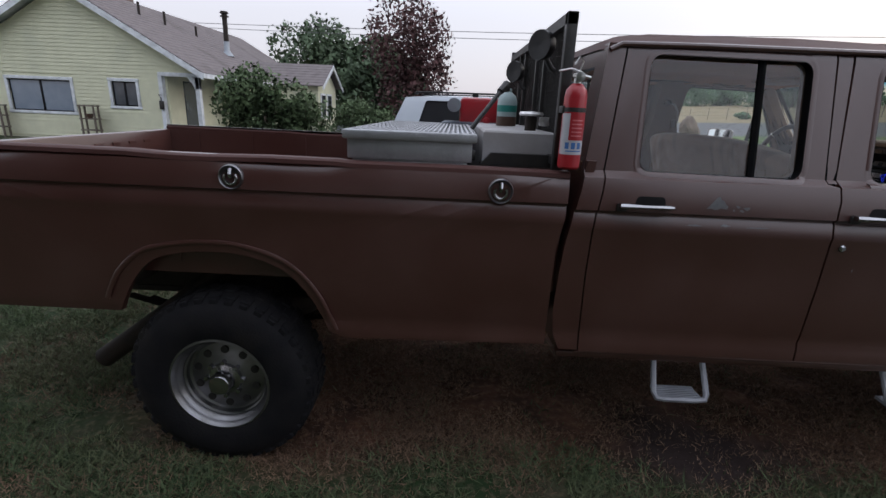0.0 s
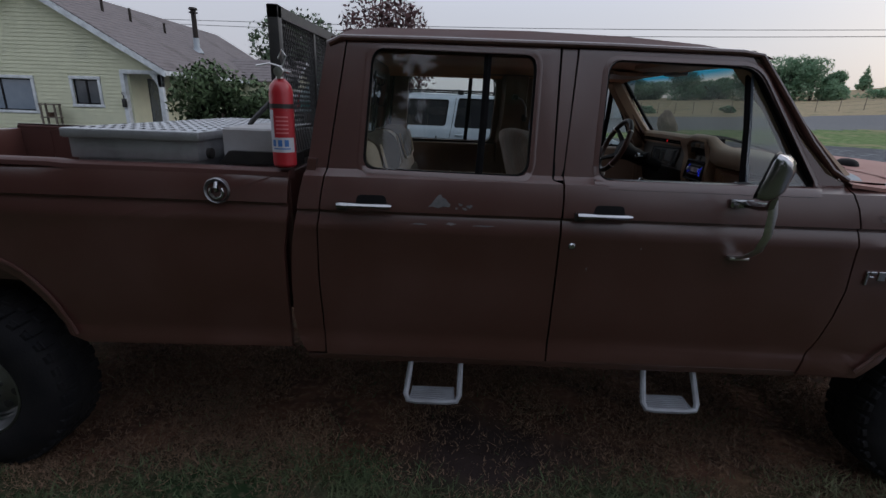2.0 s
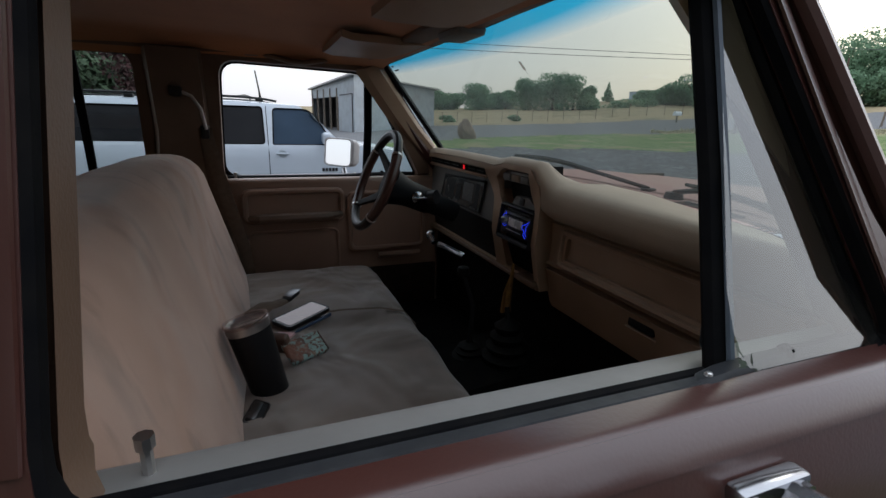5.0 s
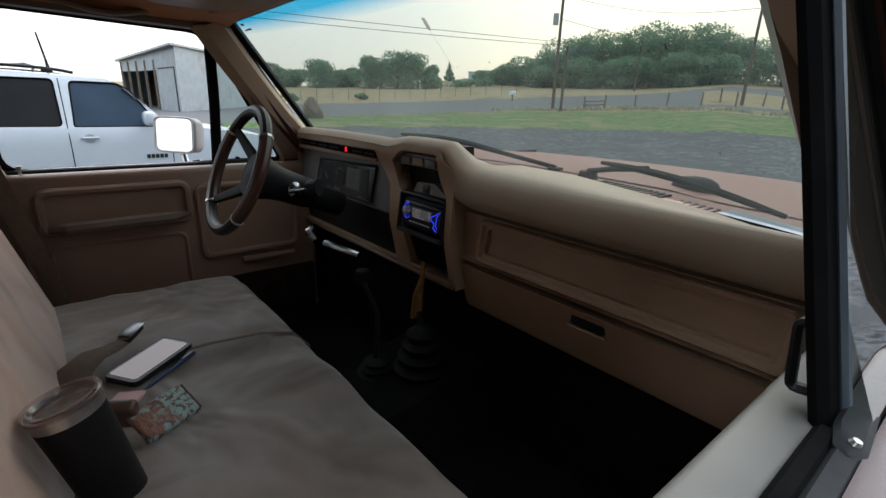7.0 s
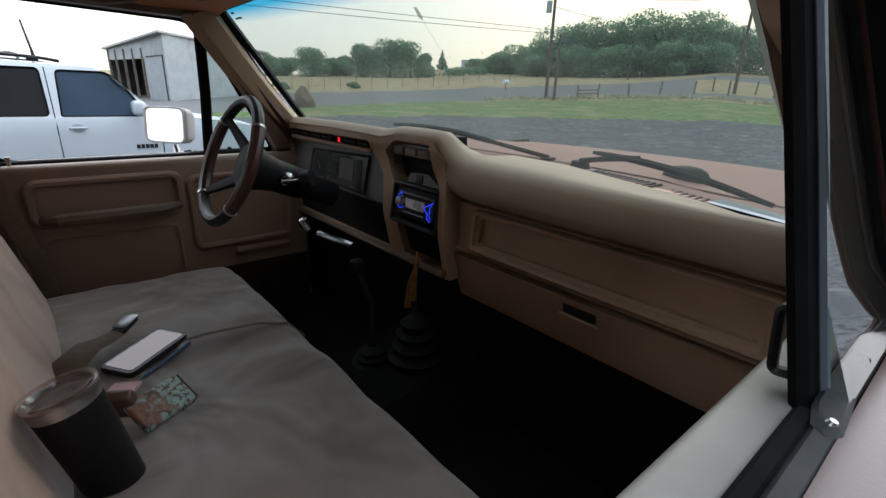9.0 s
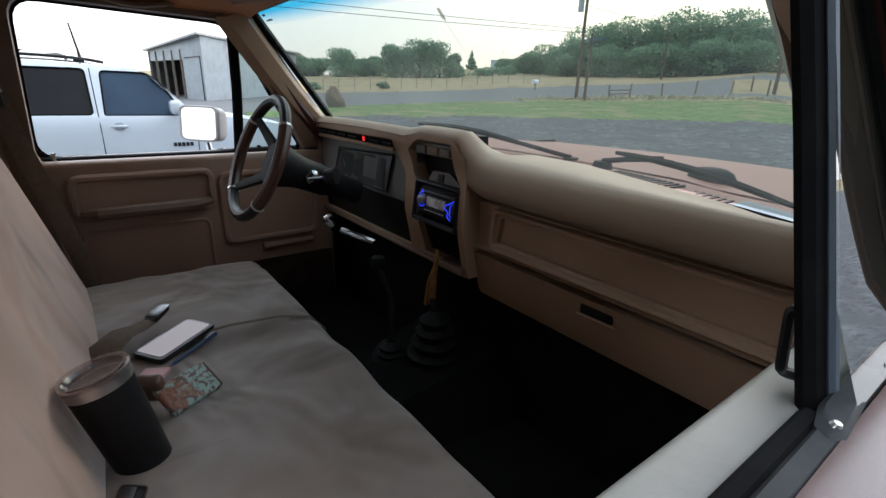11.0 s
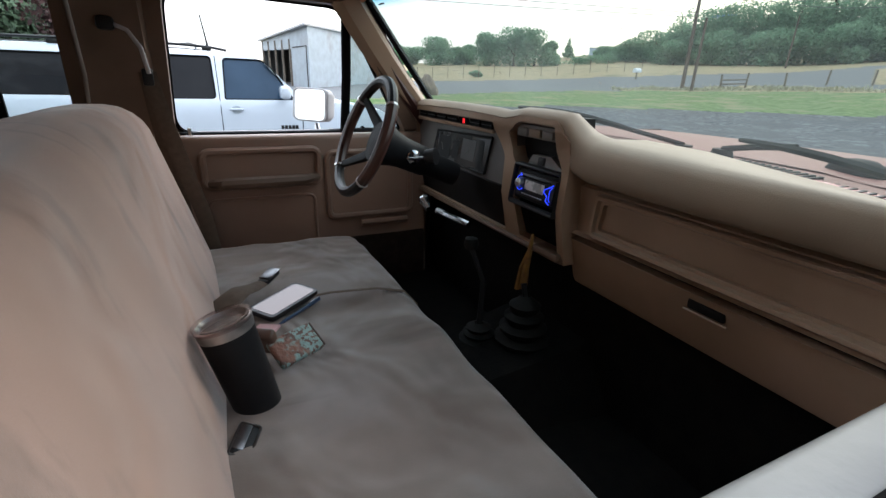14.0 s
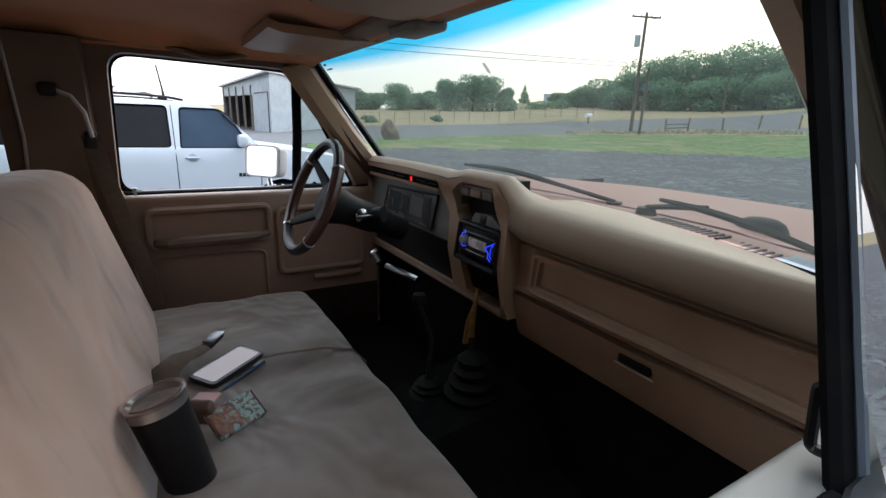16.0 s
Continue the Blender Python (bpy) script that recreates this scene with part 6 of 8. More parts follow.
# centre stack
part("centre_panel", leaning(box(bmesh.new(), 2.092, 2.13, 0.945, 1.225, 1.165, 1.51)), BLACKR, dash)
bm = box(bmesh.new(), 2.058, 2.095, 1.004, 1.195, 1.452, 1.488, 0.003)
sf = part("switch_frame", bm, GREYP, dash)
for y0, y1 in ((1.018, 1.066), (1.076, 1.128), (1.138, 1.186)):
    part("switch", box(bmesh.new(), 2.050, 2.066, y0, y1, 1.457, 1.482, 0.003), TANTOP if y0 == 1.076 else GREYP, sf)
LP = ((0.972, 1.386), (1.158, 1.380), (1.135, 1.416), (1.052, 1.420))
lt = part("lighter_plate", leaning(loft(bmesh.new(), [[(2.078, y, z) for y, z in LP], [(2.095, y, z) for y, z in LP]])), GREYP, dash)
part("lighter_socket", leaning(box(bmesh.new(), 2.075, 2.080, 1.072, 1.104, 1.392, 1.414, 0.003)), BLACKP, lt)
radio = part("radio", leaning(box(bmesh.new(), 2.064, 2.10, 0.968, 1.168, 1.284, 1.380, 0.006)), BLACKR, dash, "aftermarket car radio with lit blue keys")
loops = []
for inset, x in ((0.0, 2.070), (0.001, 2.053), (0.004, 2.051), (0.008, 2.053), (0.010, 2.064)):
    fr = rounded([(0.957 + inset, 1.270 + inset), (1.181 - inset, 1.270 + inset), (1.181 - inset, 1.393 - inset), (0.957 + inset, 1.393 - inset)], 0.006, 2)
    loops.append([(x, y, z) for y, z in fr])
part("radio_bezel", leaning(loft(bmesh.new(), loops, caps=False)), BLACKP, radio, "black plastic mounting frame", 25.0)
part("radio_face", leaning(box(bmesh.new(), 2.057, 2.066, 0.980, 1.156, 1.296, 1.368, 0.004)), BLACKP, radio)
part("radio_display", leaning(box(bmesh.new(), 2.0545, 2.058, 1.024, 1.112, 1.321, 1.349)), SCREEN, radio)
# thin black bar drawn as the shade in the radio's slot
part("radio_slot", leaning(box(bmesh.new(), 2.0540, 2.0575, 1.00, 1.13, 1.3555, 1.3595)), CARPETSHADE, radio)
bm = lathe(bmesh.new(), [(0.0, -0.014), (0.014, -0.012), (0.016, 0.0)], (2.056, 1.134, 1.337), (1, 0, 0), 18)
part("radio_knob", leaning(bm), STEEL, radio)
bm = bmesh.new()
arc = [(2.0535, 1.134 + 0.020 * math.cos(a), 1.337 + 0.023 * math.sin(a)) for a in np.linspace(-2.4, 1.7, 14)]
tube(bm, arc, 0.0010, 6)
tube(bm, [arc[-1], (2.0535, 1.138, 1.366)], 0.0010, 6)
part("lit_keys", leaning(bm), BLUEG, radio, "glowing blue key outline")
bm = tube(bmesh.new(), [(2.0535, 0.982, 1.358), (2.0535, 1.000, 1.347), (2.0535, 1.016, 1.340), (2.0535, 1.018, 1.330), (2.0535, 1.002, 1.322), (2.0535, 1.004, 1.308), (2.0535, 0.988, 1.300)], 0.0011, 6)
tube(bm, [(2.0535, 0.986, 1.350), (2.0535, 0.994, 1.342), (2.0535, 0.994, 1.316), (2.0535, 0.986, 1.308)], 0.0009, 6)
part("lit_keys", leaning(bm), BLUEG, radio, "glowing blue key outline")
for k in range(8):
    part("preset_key", leaning(box(bmesh.new(), 2.0535, 2.056, 1.024 + 0.0125 * k, 1.031 + 0.0125 * k, 1.3055, 1.3078)), WHITEL, radio)
# solid black box in place of the pocket's shaded hollow
part("pocket", leaning(box(bmesh.new(), 2.085, 2.12, 0.96, 1.17, 1.20, 1.278, 0.004)), CARPETSHADE, dash)
bm = box(bmesh.new(), 2.050, 2.10, 0.935, 1.06, 1.178, 1.199, 0.006)
part("ash_tray", bm, TANDARK, dash)

# how the moulding really sits: the gauges and radio stand higher than the glove box side and draw in towards the middle
DASH_Y, DASH_DY = (0.90, 0.95, 0.968, 1.168, 1.20, 1.262, 1.31, 1.40, 1.72, 1.90, 1.97), (0.0, -0.008, -0.020, -0.034, -0.037, 0.004, -0.002, -0.014, -0.028, -0.055, -0.072)
DASH_Z, DASH_DZ = (1.17, 1.20, 1.284, 1.38, 1.43, 1.449, 1.482, 1.505, 1.53), (0.0, 0.002, 0.030, 0.018, 0.020, 0.030, 0.024, 0.033, 0.036)
for ob in dash.children_recursive:
    for v in ob.data.vertices:
        y, z = v.co.y, v.co.z
        k = min(1.0, max(0.0, (y - 0.84) / 0.11))
        back = lerp(v.co.x, (2.075, 2.10, 2.14, 2.22), (1.0, 0.55, -0.25, -0.7)) if ob.name.startswith("dash_pad") else 1.0
        back = max(back, lerp(y, (1.22, 1.30), (back, 0.35)))
        v.co.y, v.co.z = y + lerp(y, DASH_Y, DASH_DY), z + k * k * (3 - 2 * k) * back * lerp(z, DASH_Z, DASH_DZ)

# steering column and wheel
C = Vector((1.691, 1.418, 1.455))
up = Vector((0.390, 0.0, 0.921)).normalized()
axis = Vector((0.921, 0.0, -0.390))
bm = lathe(bmesh.new(), [(0.0, 0.035), (0.060, 0.036), (0.070, 0.05), (0.054, 0.10), (0.048, 0.13), (0.046, 0.21), (0.040, 0.23), (0.038, 0.33), (0.0, 0.335)], C, axis, 24)
col = part("steering_column", bm, BLACKR, truck, "black steering column")
k0 = C + axis * 0.150 + Vector((0, -0.056, 0.0))
bm = lathe(bmesh.new(), [(0.0, -0.020), (0.013, -0.018), (0.018, -0.004), (0.022, 0.0), (0.022, 0.012)], k0, (0, 1, 0), 18)
box(bm, k0.x - 0.028, k0.x + 0.028, k0.y - 0.022, k0.y - 0.016, k0.z - 0.005, k0.z + 0.005, 0.002)
part("ignition", bm, CHROME, col, "chrome ignition switch with its key")
bm = tube(bmesh.new(), [k0 + Vector((0.04, 0.0, 0.0)), k0 + Vector((0.062, -0.025, 0.005))], [0.022, 0.026], 12)
part("column_plug", bm, BLACKP, col)
def ring_pts(a0, a1, n, r=0.171):
    return [C + up * r * math.sin(a) + Vector((0, 1, 0)) * r * math.cos(a) for a in np.linspace(a0, a1, n)]


bm = tube(bmesh.new(), ring_pts(0, 2 * math.pi, 57), 0.0155, 10)
bmesh.ops.remove_doubles(bm, verts=bm.verts[:], dist=1e-5)
sw = part("steering_wheel", bm, BLACKP, truck, "black steering wheel with brown grips")
for a0, a1 in ((2.5, 3.9), (-0.75, 0.65)):
    part("grip", tube(bmesh.new(), ring_pts(a0 + 0.0, a1, 20), 0.0172, 10), WOODR, sw, "dark red-brown grip")
for a in (2.5, 3.9, -0.75, 0.65):
    part("grip_band", tube(bmesh.new(), ring_pts(a - 0.018, a + 0.018, 3), 0.0185, 10), STEEL, sw)
for a in (0.75, 2.45, -0.75, 3.9):
    p = C + up * 0.162 * math.sin(a) + Vector((0, 1, 0)) * 0.162 * math.cos(a)
    bm = tube(bmesh.new(), [C + axis * 0.055 + (p - C) * 0.15, C + axis * 0.045 + (p - C) * 0.5, p], [0.030, 0.022, 0.014], 8, 0.45, axis)
    part("spoke", bm, BLACKR, sw)
bm = lathe(bmesh.new(), [(0.0, 0.03), (0.042, 0.034), (0.052, 0.05), (0.046, 0.075)], C, axis, 20)
part("horn_pad", bm, BLACKR, sw)
# brake handle, levers, shift boots
bm = tube(bmesh.new(), [(1.965, 1.58, 1.185), (1.94, 1.535, 1.212), (1.945, 1.50, 1.190)], 0.012, 8)
lathe(bm, [(0.0, -0.020), (0.012, -0.016), (0.018, 0.0), (0.014, 0.014), (0.0, 0.020)], (1.945, 1.545, 1.214), (0.3, -0.5, 0.6), 16)
part("brake_release", bm, CHROME, truck, "chrome pull handle under the dash")
bm = tube(bmesh.new(), [(1.925, 1.39, 1.213), (1.945, 1.33, 1.208), (1.972, 1.258, 1.198)], 0.011, 8)
part("brake_lever", bm, CHROME, truck)
def boot(c, r, h, n):
    prof = []
    for k in range(n):
        a = 1 - k / n
        prof += [(r * (0.30 + 0.70 * a), h * (k - 0.15) / n), (r * (0.32 + 0.72 * a), h * (k + 0.2) / n), (r * (0.20 + 0.55 * a), h * (k + 0.55) / n)]
    return lathe(bmesh.new(), prof + [(0.012, h)], c, (0, 0, 1), 18)


for c, r, h, tops in (((1.92, 1.075, 0.86), 0.085, 0.10, [(1.92, 1.075, 0.95), (1.935, 1.09, 1.08), (1.92, 1.14, 1.17)]), ((2.01, 0.985, 0.87), 0.10, 0.20, [(2.01, 0.985, 1.06), (2.01, 1.0, 1.10)])):
    bt = part("shift_boot", boot(c, r, h, 6), BOOT, truck, "ribbed black shift boot")
    part("shift_lever", tube(bmesh.new(), tops, 0.008, 8), BLACKR, bt)
bm = lathe(bmesh.new(), [(0.0, -0.022), (0.018, -0.014), (0.022, 0.0), (0.018, 0.016), (0.0, 0.022)], (1.92, 1.145, 1.18), (0, 0, 1), 14)
part("shift_knob", bm, BOOT, truck)
bm = tube(bmesh.new(), [(2.022, 0.998, 1.242), (2.018, 0.998, 1.20), (2.02, 1.012, 1.14), (2.02, 1.016, 1.078)], [0.004, 0.007, 0.010, 0.012], 7)
tube(bm, [(2.019, 0.998, 1.21), (2.012, 1.022, 1.14), (2.012, 1.032, 1.07)], [0.004, 0.006, 0.008], 6)
part("hanging_cord", bm, YARN, truck, "frayed yellow-brown cord hanging under the radio")


# ---------------------------------------------------------------- cargo in the bed
def toolbox():
    t = thing("toolbox", (-0.64, 0.9, 1.42), "bright aluminium tread-plate toolbox lying across the bed rails", "toolbox")
    x0, x1, y0, y1 = -0.905, -0.372, 0.10, 1.55
    bm = box(bmesh.new(), x0 + 0.012, x1 - 0.012, y0 + 0.02, y1, 1.425, 1.505, 0.004)
    box(bm, x0 + 0.03, x1 - 0.03, 0.13, 1.5, 1.20, 1.43, 0.004)
    part("body", bm, PLATE, t)
    bm = box(bmesh.new(), x0 - 0.006, x1 + 0.006, y0, y1 + 0.01, 1.503, 1.540, 0.008)
    lid = part("lid", bm, PLATE, t, "tread-plate lid, closed")
    bm = bmesh.new()
    for i in range(26):
        for j in range(22):
            cx, cy = x0 + 0.02 + i * 0.0205, y0 + 0.03 + j * 0.065 + (0.032 if i % 2 else 0)
            a = 0.78 if (i + j) % 2 else -0.78
            dx, dy = 0.012 * math.cos(a), 0.022 * math.sin(a)
            nx, ny = -dy * 0.22, dx * 0.22
            vs = [bm.verts.new(p) for p in ((cx - dx, cy - dy, 1.5401), (cx + nx, cy + ny, 1.5425), (cx + dx, cy + dy, 1.5401), (cx - nx, cy - ny, 1.5425))]
            bm.faces.new(vs)
    for i in range(26):
        for zz in (1.515, 1.530):
            cx = x0 + 0.01 + i * 0.0205 + (0.010 if zz > 1.52 else 0)
            bm.faces.new([bm.verts.new(p) for p in ((cx - 0.008, y0 - 0.0002, zz - 0.003), (cx, y0 - 0.002, zz - 0.0015), (cx + 0.008, y0 - 0.0002, zz + 0.003), (cx, y0 - 0.002, zz + 0.0015))])
    for i in range(24):
        for k in range(4):
            cx, zz = x0 + 0.025 + i * 0.0205 + (0.010 if k % 2 else 0), 1.437 + 0.018 * k
            s = 1 if (i + k) % 2 else -1
            bm.faces.new([bm.verts.new(p) for p in ((cx - 0.007, y0 + 0.0198, zz - 0.005 * s), (cx, y0 + 0.018, zz - 0.0015), (cx + 0.007, y0 + 0.0198, zz + 0.005 * s), (cx, y0 + 0.018, zz + 0.0015))])
    tagged(part("tread_pattern", bm, PLATE, lid), kind="stuff")
    part("hinge_end", lathe(bmesh.new(), [(0.0, 0.0), (0.022, 0.002), (0.022, 0.03)], (x1 + 0.006, 0.20, 1.45), (-1, 0, 0), 16), BLACKM, t)


toolbox()


def fuel_tank():
    t = thing("fuel_tank", (-0.18, 0.6, 1.42), "chalky white steel fuel tank with a filler cap behind the cab", "tank")
    bm = loft(bmesh.new(), [[(x, y, z) for x, y in ((-0.335 + d, 0.235 + d), (-0.035 - d, 0.235 + d), (-0.035 - d, 1.35 - d), (-0.335 + d, 1.35 - d))] for z, d in ((0.95, 0.0), (1.545, 0.0), (1.553, 0.008))])
    part("body", bm, TANKM, t)
    bm = loft(bmesh.new(), [[(x, y, z) for x, y in ((-0.30 + d, 0.20), (-0.02, 0.20), (-0.02, 0.30), (-0.30 + d, 0.30))] for z, d in ((1.41, -0.045), (1.462, 0.0))])
    part("mount", bm, BLACKM, t, "black steel mount")
    bm = cyl(bmesh.new(), (-0.115, 0.40, 1.55), (-0.115, 0.40, 1.615), 0.026, seg=14)
    part("filler_neck", bm, PIPEM, t)
    bm = lathe(bmesh.new(), [(0.0, 0.016), (0.050, 0.013), (0.056, 0.004), (0.050, -0.004), (0.0, -0.004)], (-0.115, 0.40, 1.622), (0, 0, 1), 22)
    part("cap", bm, STEEL, t, "round steel filler cap")
    bm = box(bmesh.new(), -0.075, -0.035, 0.37, 0.43, 1.575, 1.615, 0.006)
    part("padlock", bm, STEEL, t)


fuel_tank()


def headache_rack():
    t = thing("headache_rack", (-0.03, 1.0, 1.42), "dark steel headache rack with expanded mesh behind the cab", "rack")
    z1 = lambda y: 1.992 + 0.035 * (y - 0.1) / 1.8
    bm = box(bmesh.new(), -0.062, -0.022, 0.085, 0.125, 1.40, 1.995, 0.003)
    part("post", bm, BLACKM, t)
    for y in (0.55, 0.78, 1.22, 1.45):
        part("post", box(bmesh.new(), -0.055, -0.025, y, y + 0.03, 1.45, z1(y) - 0.01, 0.003), BLACKM, t)
    part("post", box(bmesh.new(), -0.062, -0.022, 1.90, 1.94, 1.42, 2.05, 0.003), BLACKM, t)
    bm = loft(bmesh.new(), [[(-0.062, y, z1(y) - 0.04), (-0.022, y, z1(y) - 0.04), (-0.022, y, z1(y)), (-0.062, y, z1(y))] for y in (0.085, 1.94)])
    part("top_beam", bm, BLACKM, t)
    part("bottom_beam", box(bmesh.new(), -0.058, -0.026, 0.085, 1.94, 1.43, 1.465, 0.003), BLACKM, t)
    # expanded metal: slanted strands both ways
    bm = bmesh.new()
    x = -0.034
    h0, h1, ya, yb = 1.46, 1.985, 0.12, 1.90
    L = h1 - h0
    k = ya - L * 0.62
    while k < yb:
        for s in (1, -1):
            p = [(k, h0), (k + L * 0.62, h1)] if s > 0 else [(k + L * 0.62, h0), (k, h1)]
            (a0, b0), (a1, b1) = p
            t0, t1 = 0.0, 1.0
            d = a1 - a0
            for lim, sign in ((ya, 1), (yb, -1)):
                tt = (lim - a0) / d
                if sign * d > 0:
                    t0 = max(t0, tt)
                else:
                    t1 = min(t1, tt)
            if t1 - t0 > 0.02:
                q0 = Vector((x + 0.003 * s, a0 + d * t0, b0 + (b1 - b0) * t0))
                q1 = Vector((x + 0.003 * s, a0 + d * t1, b0 + (b1 - b0) * t1))
                tube(bm, [q0, q1], 0.0024, 4)
        k += 0.024
    tagged(part("mesh_screen", bm, BLACKM, t, "expanded metal mesh"), kind="stuff")
    # hooks of a gun rack inside the window line
    for y in (0.62, 0.98):
        bm = tube(bmesh.new(), [(0.165, y, 1.50), (0.185, y, 1.80)], 0.006, 6)
        for z in (1.56, 1.68, 1.79):
            tube(bm, [(0.175, y, z), (0.205, y + 0.02, z - 0.03), (0.225, y + 0.05, z - 0.02), (0.235, y + 0.07, z + 0.03)], 0.0045, 6)
        ob = solo("rack_hook", bm, BLACKM, "black wire rack with hooks in the rear window", "hook rack", "window hook racks")
    for y, z, r in ((0.33, 1.905, 0.062), (1.22, 1.865, 0.062)):
        bm = lathe(bmesh.new(), [(0.0, 0.055), (r * 0.5, 0.05), (r * 0.9, 0.02), (r, -0.01), (r * 0.97, -0.022), (0.0, -0.018)], (-0.105, y, z), (0.75, 0.62, 0.0), 22)
        li = part("work_light", bm, BLACKP, t, "round black work light")
        bm = tube(bmesh.new(), [(-0.085, y, z - 0.05), (-0.06, y, z - 0.09), (-0.045, y, z - 0.10)], 0.012, 8)
        part("light_bracket", bm, BLACKM, li)


headache_rack()


def extinguisher():
    t = thing("fire_extinguisher", (-0.012, 0.045, 1.43), "red fire extinguisher strapped to the bed corner behind the cab", "fire extinguisher")
    c = (-0.012, 0.035, 1.43)
    bm = lathe(bmesh.new(), [(0.0, 0.0), (0.036, 0.0), (0.042, 0.008), (0.042, 0.265), (0.038, 0.288), (0.026, 0.304), (0.016, 0.312), (0.0, 0.313)], c, (0, 0, 1), 28)
    part("cylinder", bm, REDP, t)
    # paper label wrapped round the front: a white field with red and blue printing
    def wrap(a0, a1, z0, z1, r):
        b = bmesh.new()
        loft(b, [[(c[0] + r * math.cos(a), c[1] + r * math.sin(a), c[2] + z) for a in np.linspace(a0, a1, 12)] for z in (z0, z1)], caps=False, closed=False)
        return b
    lab = part("label", wrap(-2.95, -0.25, 0.055, 0.205, 0.0424), WHITEL, t, "printed paper label")
    part("label_red_field", wrap(-2.05, -0.25, 0.108, 0.205, 0.0428), REDP, lab)
    for z in (0.122, 0.136, 0.150, 0.164, 0.178):
        part("print_line", wrap(-1.85, -0.8, z, z + 0.005, 0.0431), PINKL, lab)
    for a in (-2.3, -1.75, -1.2):
        part("pictogram", wrap(a, a + 0.36, 0.076, 0.100, 0.0431), BLUEL, lab)
    part("print_line", wrap(-2.2, -0.7, 0.066, 0.070, 0.0431), BLUEL, lab)
    bm = bmesh.new()
    loft(bm, [[(c[0] + 0.0436 * math.cos(a), c[1] + 0.0436 * math.sin(a), c[2] + z) for a in np.linspace(-3.6, 0.5, 20)] for z in (0.210, 0.226)], caps=False, closed=False)
    box(bm, -0.06, -0.03, 0.02, 0.10, c[2] + 0.205, c[2] + 0.232, 0.003)
    part("strap", bm, BLACKM, t)
    bm = lathe(bmesh.new(), [(0.014, 0.31), (0.014, 0.33), (0.020, 0.335), (0.020, 0.345), (0.0, 0.35)], c, (0, 0, 1), 14)
    lathe(bm, [(0.0, -0.012), (0.017, -0.010), (0.018, 0.004), (0.0, 0.006)], (c[0] + 0.004, c[1] - 0.018, c[2] + 0.335), (0, 1, 0), 14)
    va = part("valve", bm, STEEL, t)
    bm = tube(bmesh.new(), [(c[0] + 0.01, c[1], c[2] + 0.352), (c[0] - 0.03, c[1] - 0.01, c[2] + 0.362), (c[0] - 0.075, c[1] - 0.02, c[2] + 0.352)], 0.007, 8, 0.5, (0, 0, 1))
    tube(bm, [(c[0] + 0.01, c[1], c[2] + 0.342), (c[0] + 0.045, c[1] - 0.01, c[2] + 0.332)], 0.006, 8)
    part("lever", bm, STEEL, va)
    bm = tube(bmesh.new(), [(c[0] + 0.0, c[1] + 0.01, c[2] + 0.34), (c[0] + 0.02, c[1] + 0.02, c[2] + 0.39), (c[0] + 0.005, c[1] + 0.02, c[2] + 0.41), (c[0] - 0.01, c[1] + 0.02, c[2] + 0.38)], 0.003, 6)
    part("pin_ring", bm, STEEL, va)


extinguisher()


def jug():
    t = thing("jug", (-0.17, 0.95, 1.555), "pale jug with a green label standing on the tank", "jug")
    c = (-0.17, 0.95, 1.555)
    part("body", lathe(bmesh.new(), [(0.0, 0.0), (0.052, 0.0), (0.055, 0.01), (0.055, 0.13), (0.045, 0.16), (0.022, 0.18), (0.020, 0.20), (0.0, 0.201)], c, (0, 0, 1), 20), mat("pale_plastic", (0.33, 0.42, 0.42), 0.4, 0, (0.28, 0.37, 0.37), 8), t)
    part("label", lathe(bmesh.new(), [(0.0556, 0.075), (0.0556, 0.11)], c, (0, 0, 1), 20), mat("teal_label", (0.02, 0.20, 0.17), 0.5), t)
    part("foot", lathe(bmesh.new(), [(0.056, 0.0), (0.056, 0.05)], c, (0, 0, 1), 20), LEATHER, t)


jug()
bm = tube(bmesh.new(), smooth_pts([(-0.372, 0.60, 1.545), (-0.345, 0.62, 1.585), (-0.285, 0.68, 1.66), (-0.235, 0.74, 1.725), (-0.215, 0.78, 1.752), (-0.205, 0.79, 1.74)], 4), 0.012, 8)
tube(bm, [(-0.235, 0.74, 1.728), (-0.20, 0.79, 1.765), (-0.19, 0.80, 1.735)], [0.018, 0.024, 0.016], 8)
solo("pump_handle", bm, BLACKM, "dark bent pump handle beside the tank", "handle")


def red_pump():
    t = thing("red_pump", (-0.28, 1.62, 1.30), "red machine housing with a grey roller standing in the bed", "machine")
    part("housing", box(bmesh.new(), -0.43, -0.13, 1.52, 1.80, 1.44, 1.715, 0.03), REDP, t)
    part("motor", box(bmesh.new(), -0.56, -0.14, 1.44, 1.70, 1.30, 1.555, 0.03), MOTORB, t, "blue-grey motor block")
    part("roller", cyl(bmesh.new(), (-0.47, 1.40, 1.66), (-0.47, 1.82, 1.66), 0.045, seg=18), STEPM, t)
    part("knob", lathe(bmesh.new(), [(0.0, -0.03), (0.022, -0.026), (0.024, 0.0)], (-0.25, 1.44, 1.565), (0, 1, 0), 14), REDP, t)
    part("foot", box(bmesh.new(), -0.50, -0.15, 1.45, 1.78, 0.93, 1.305), BLACKM, t)


red_pump()


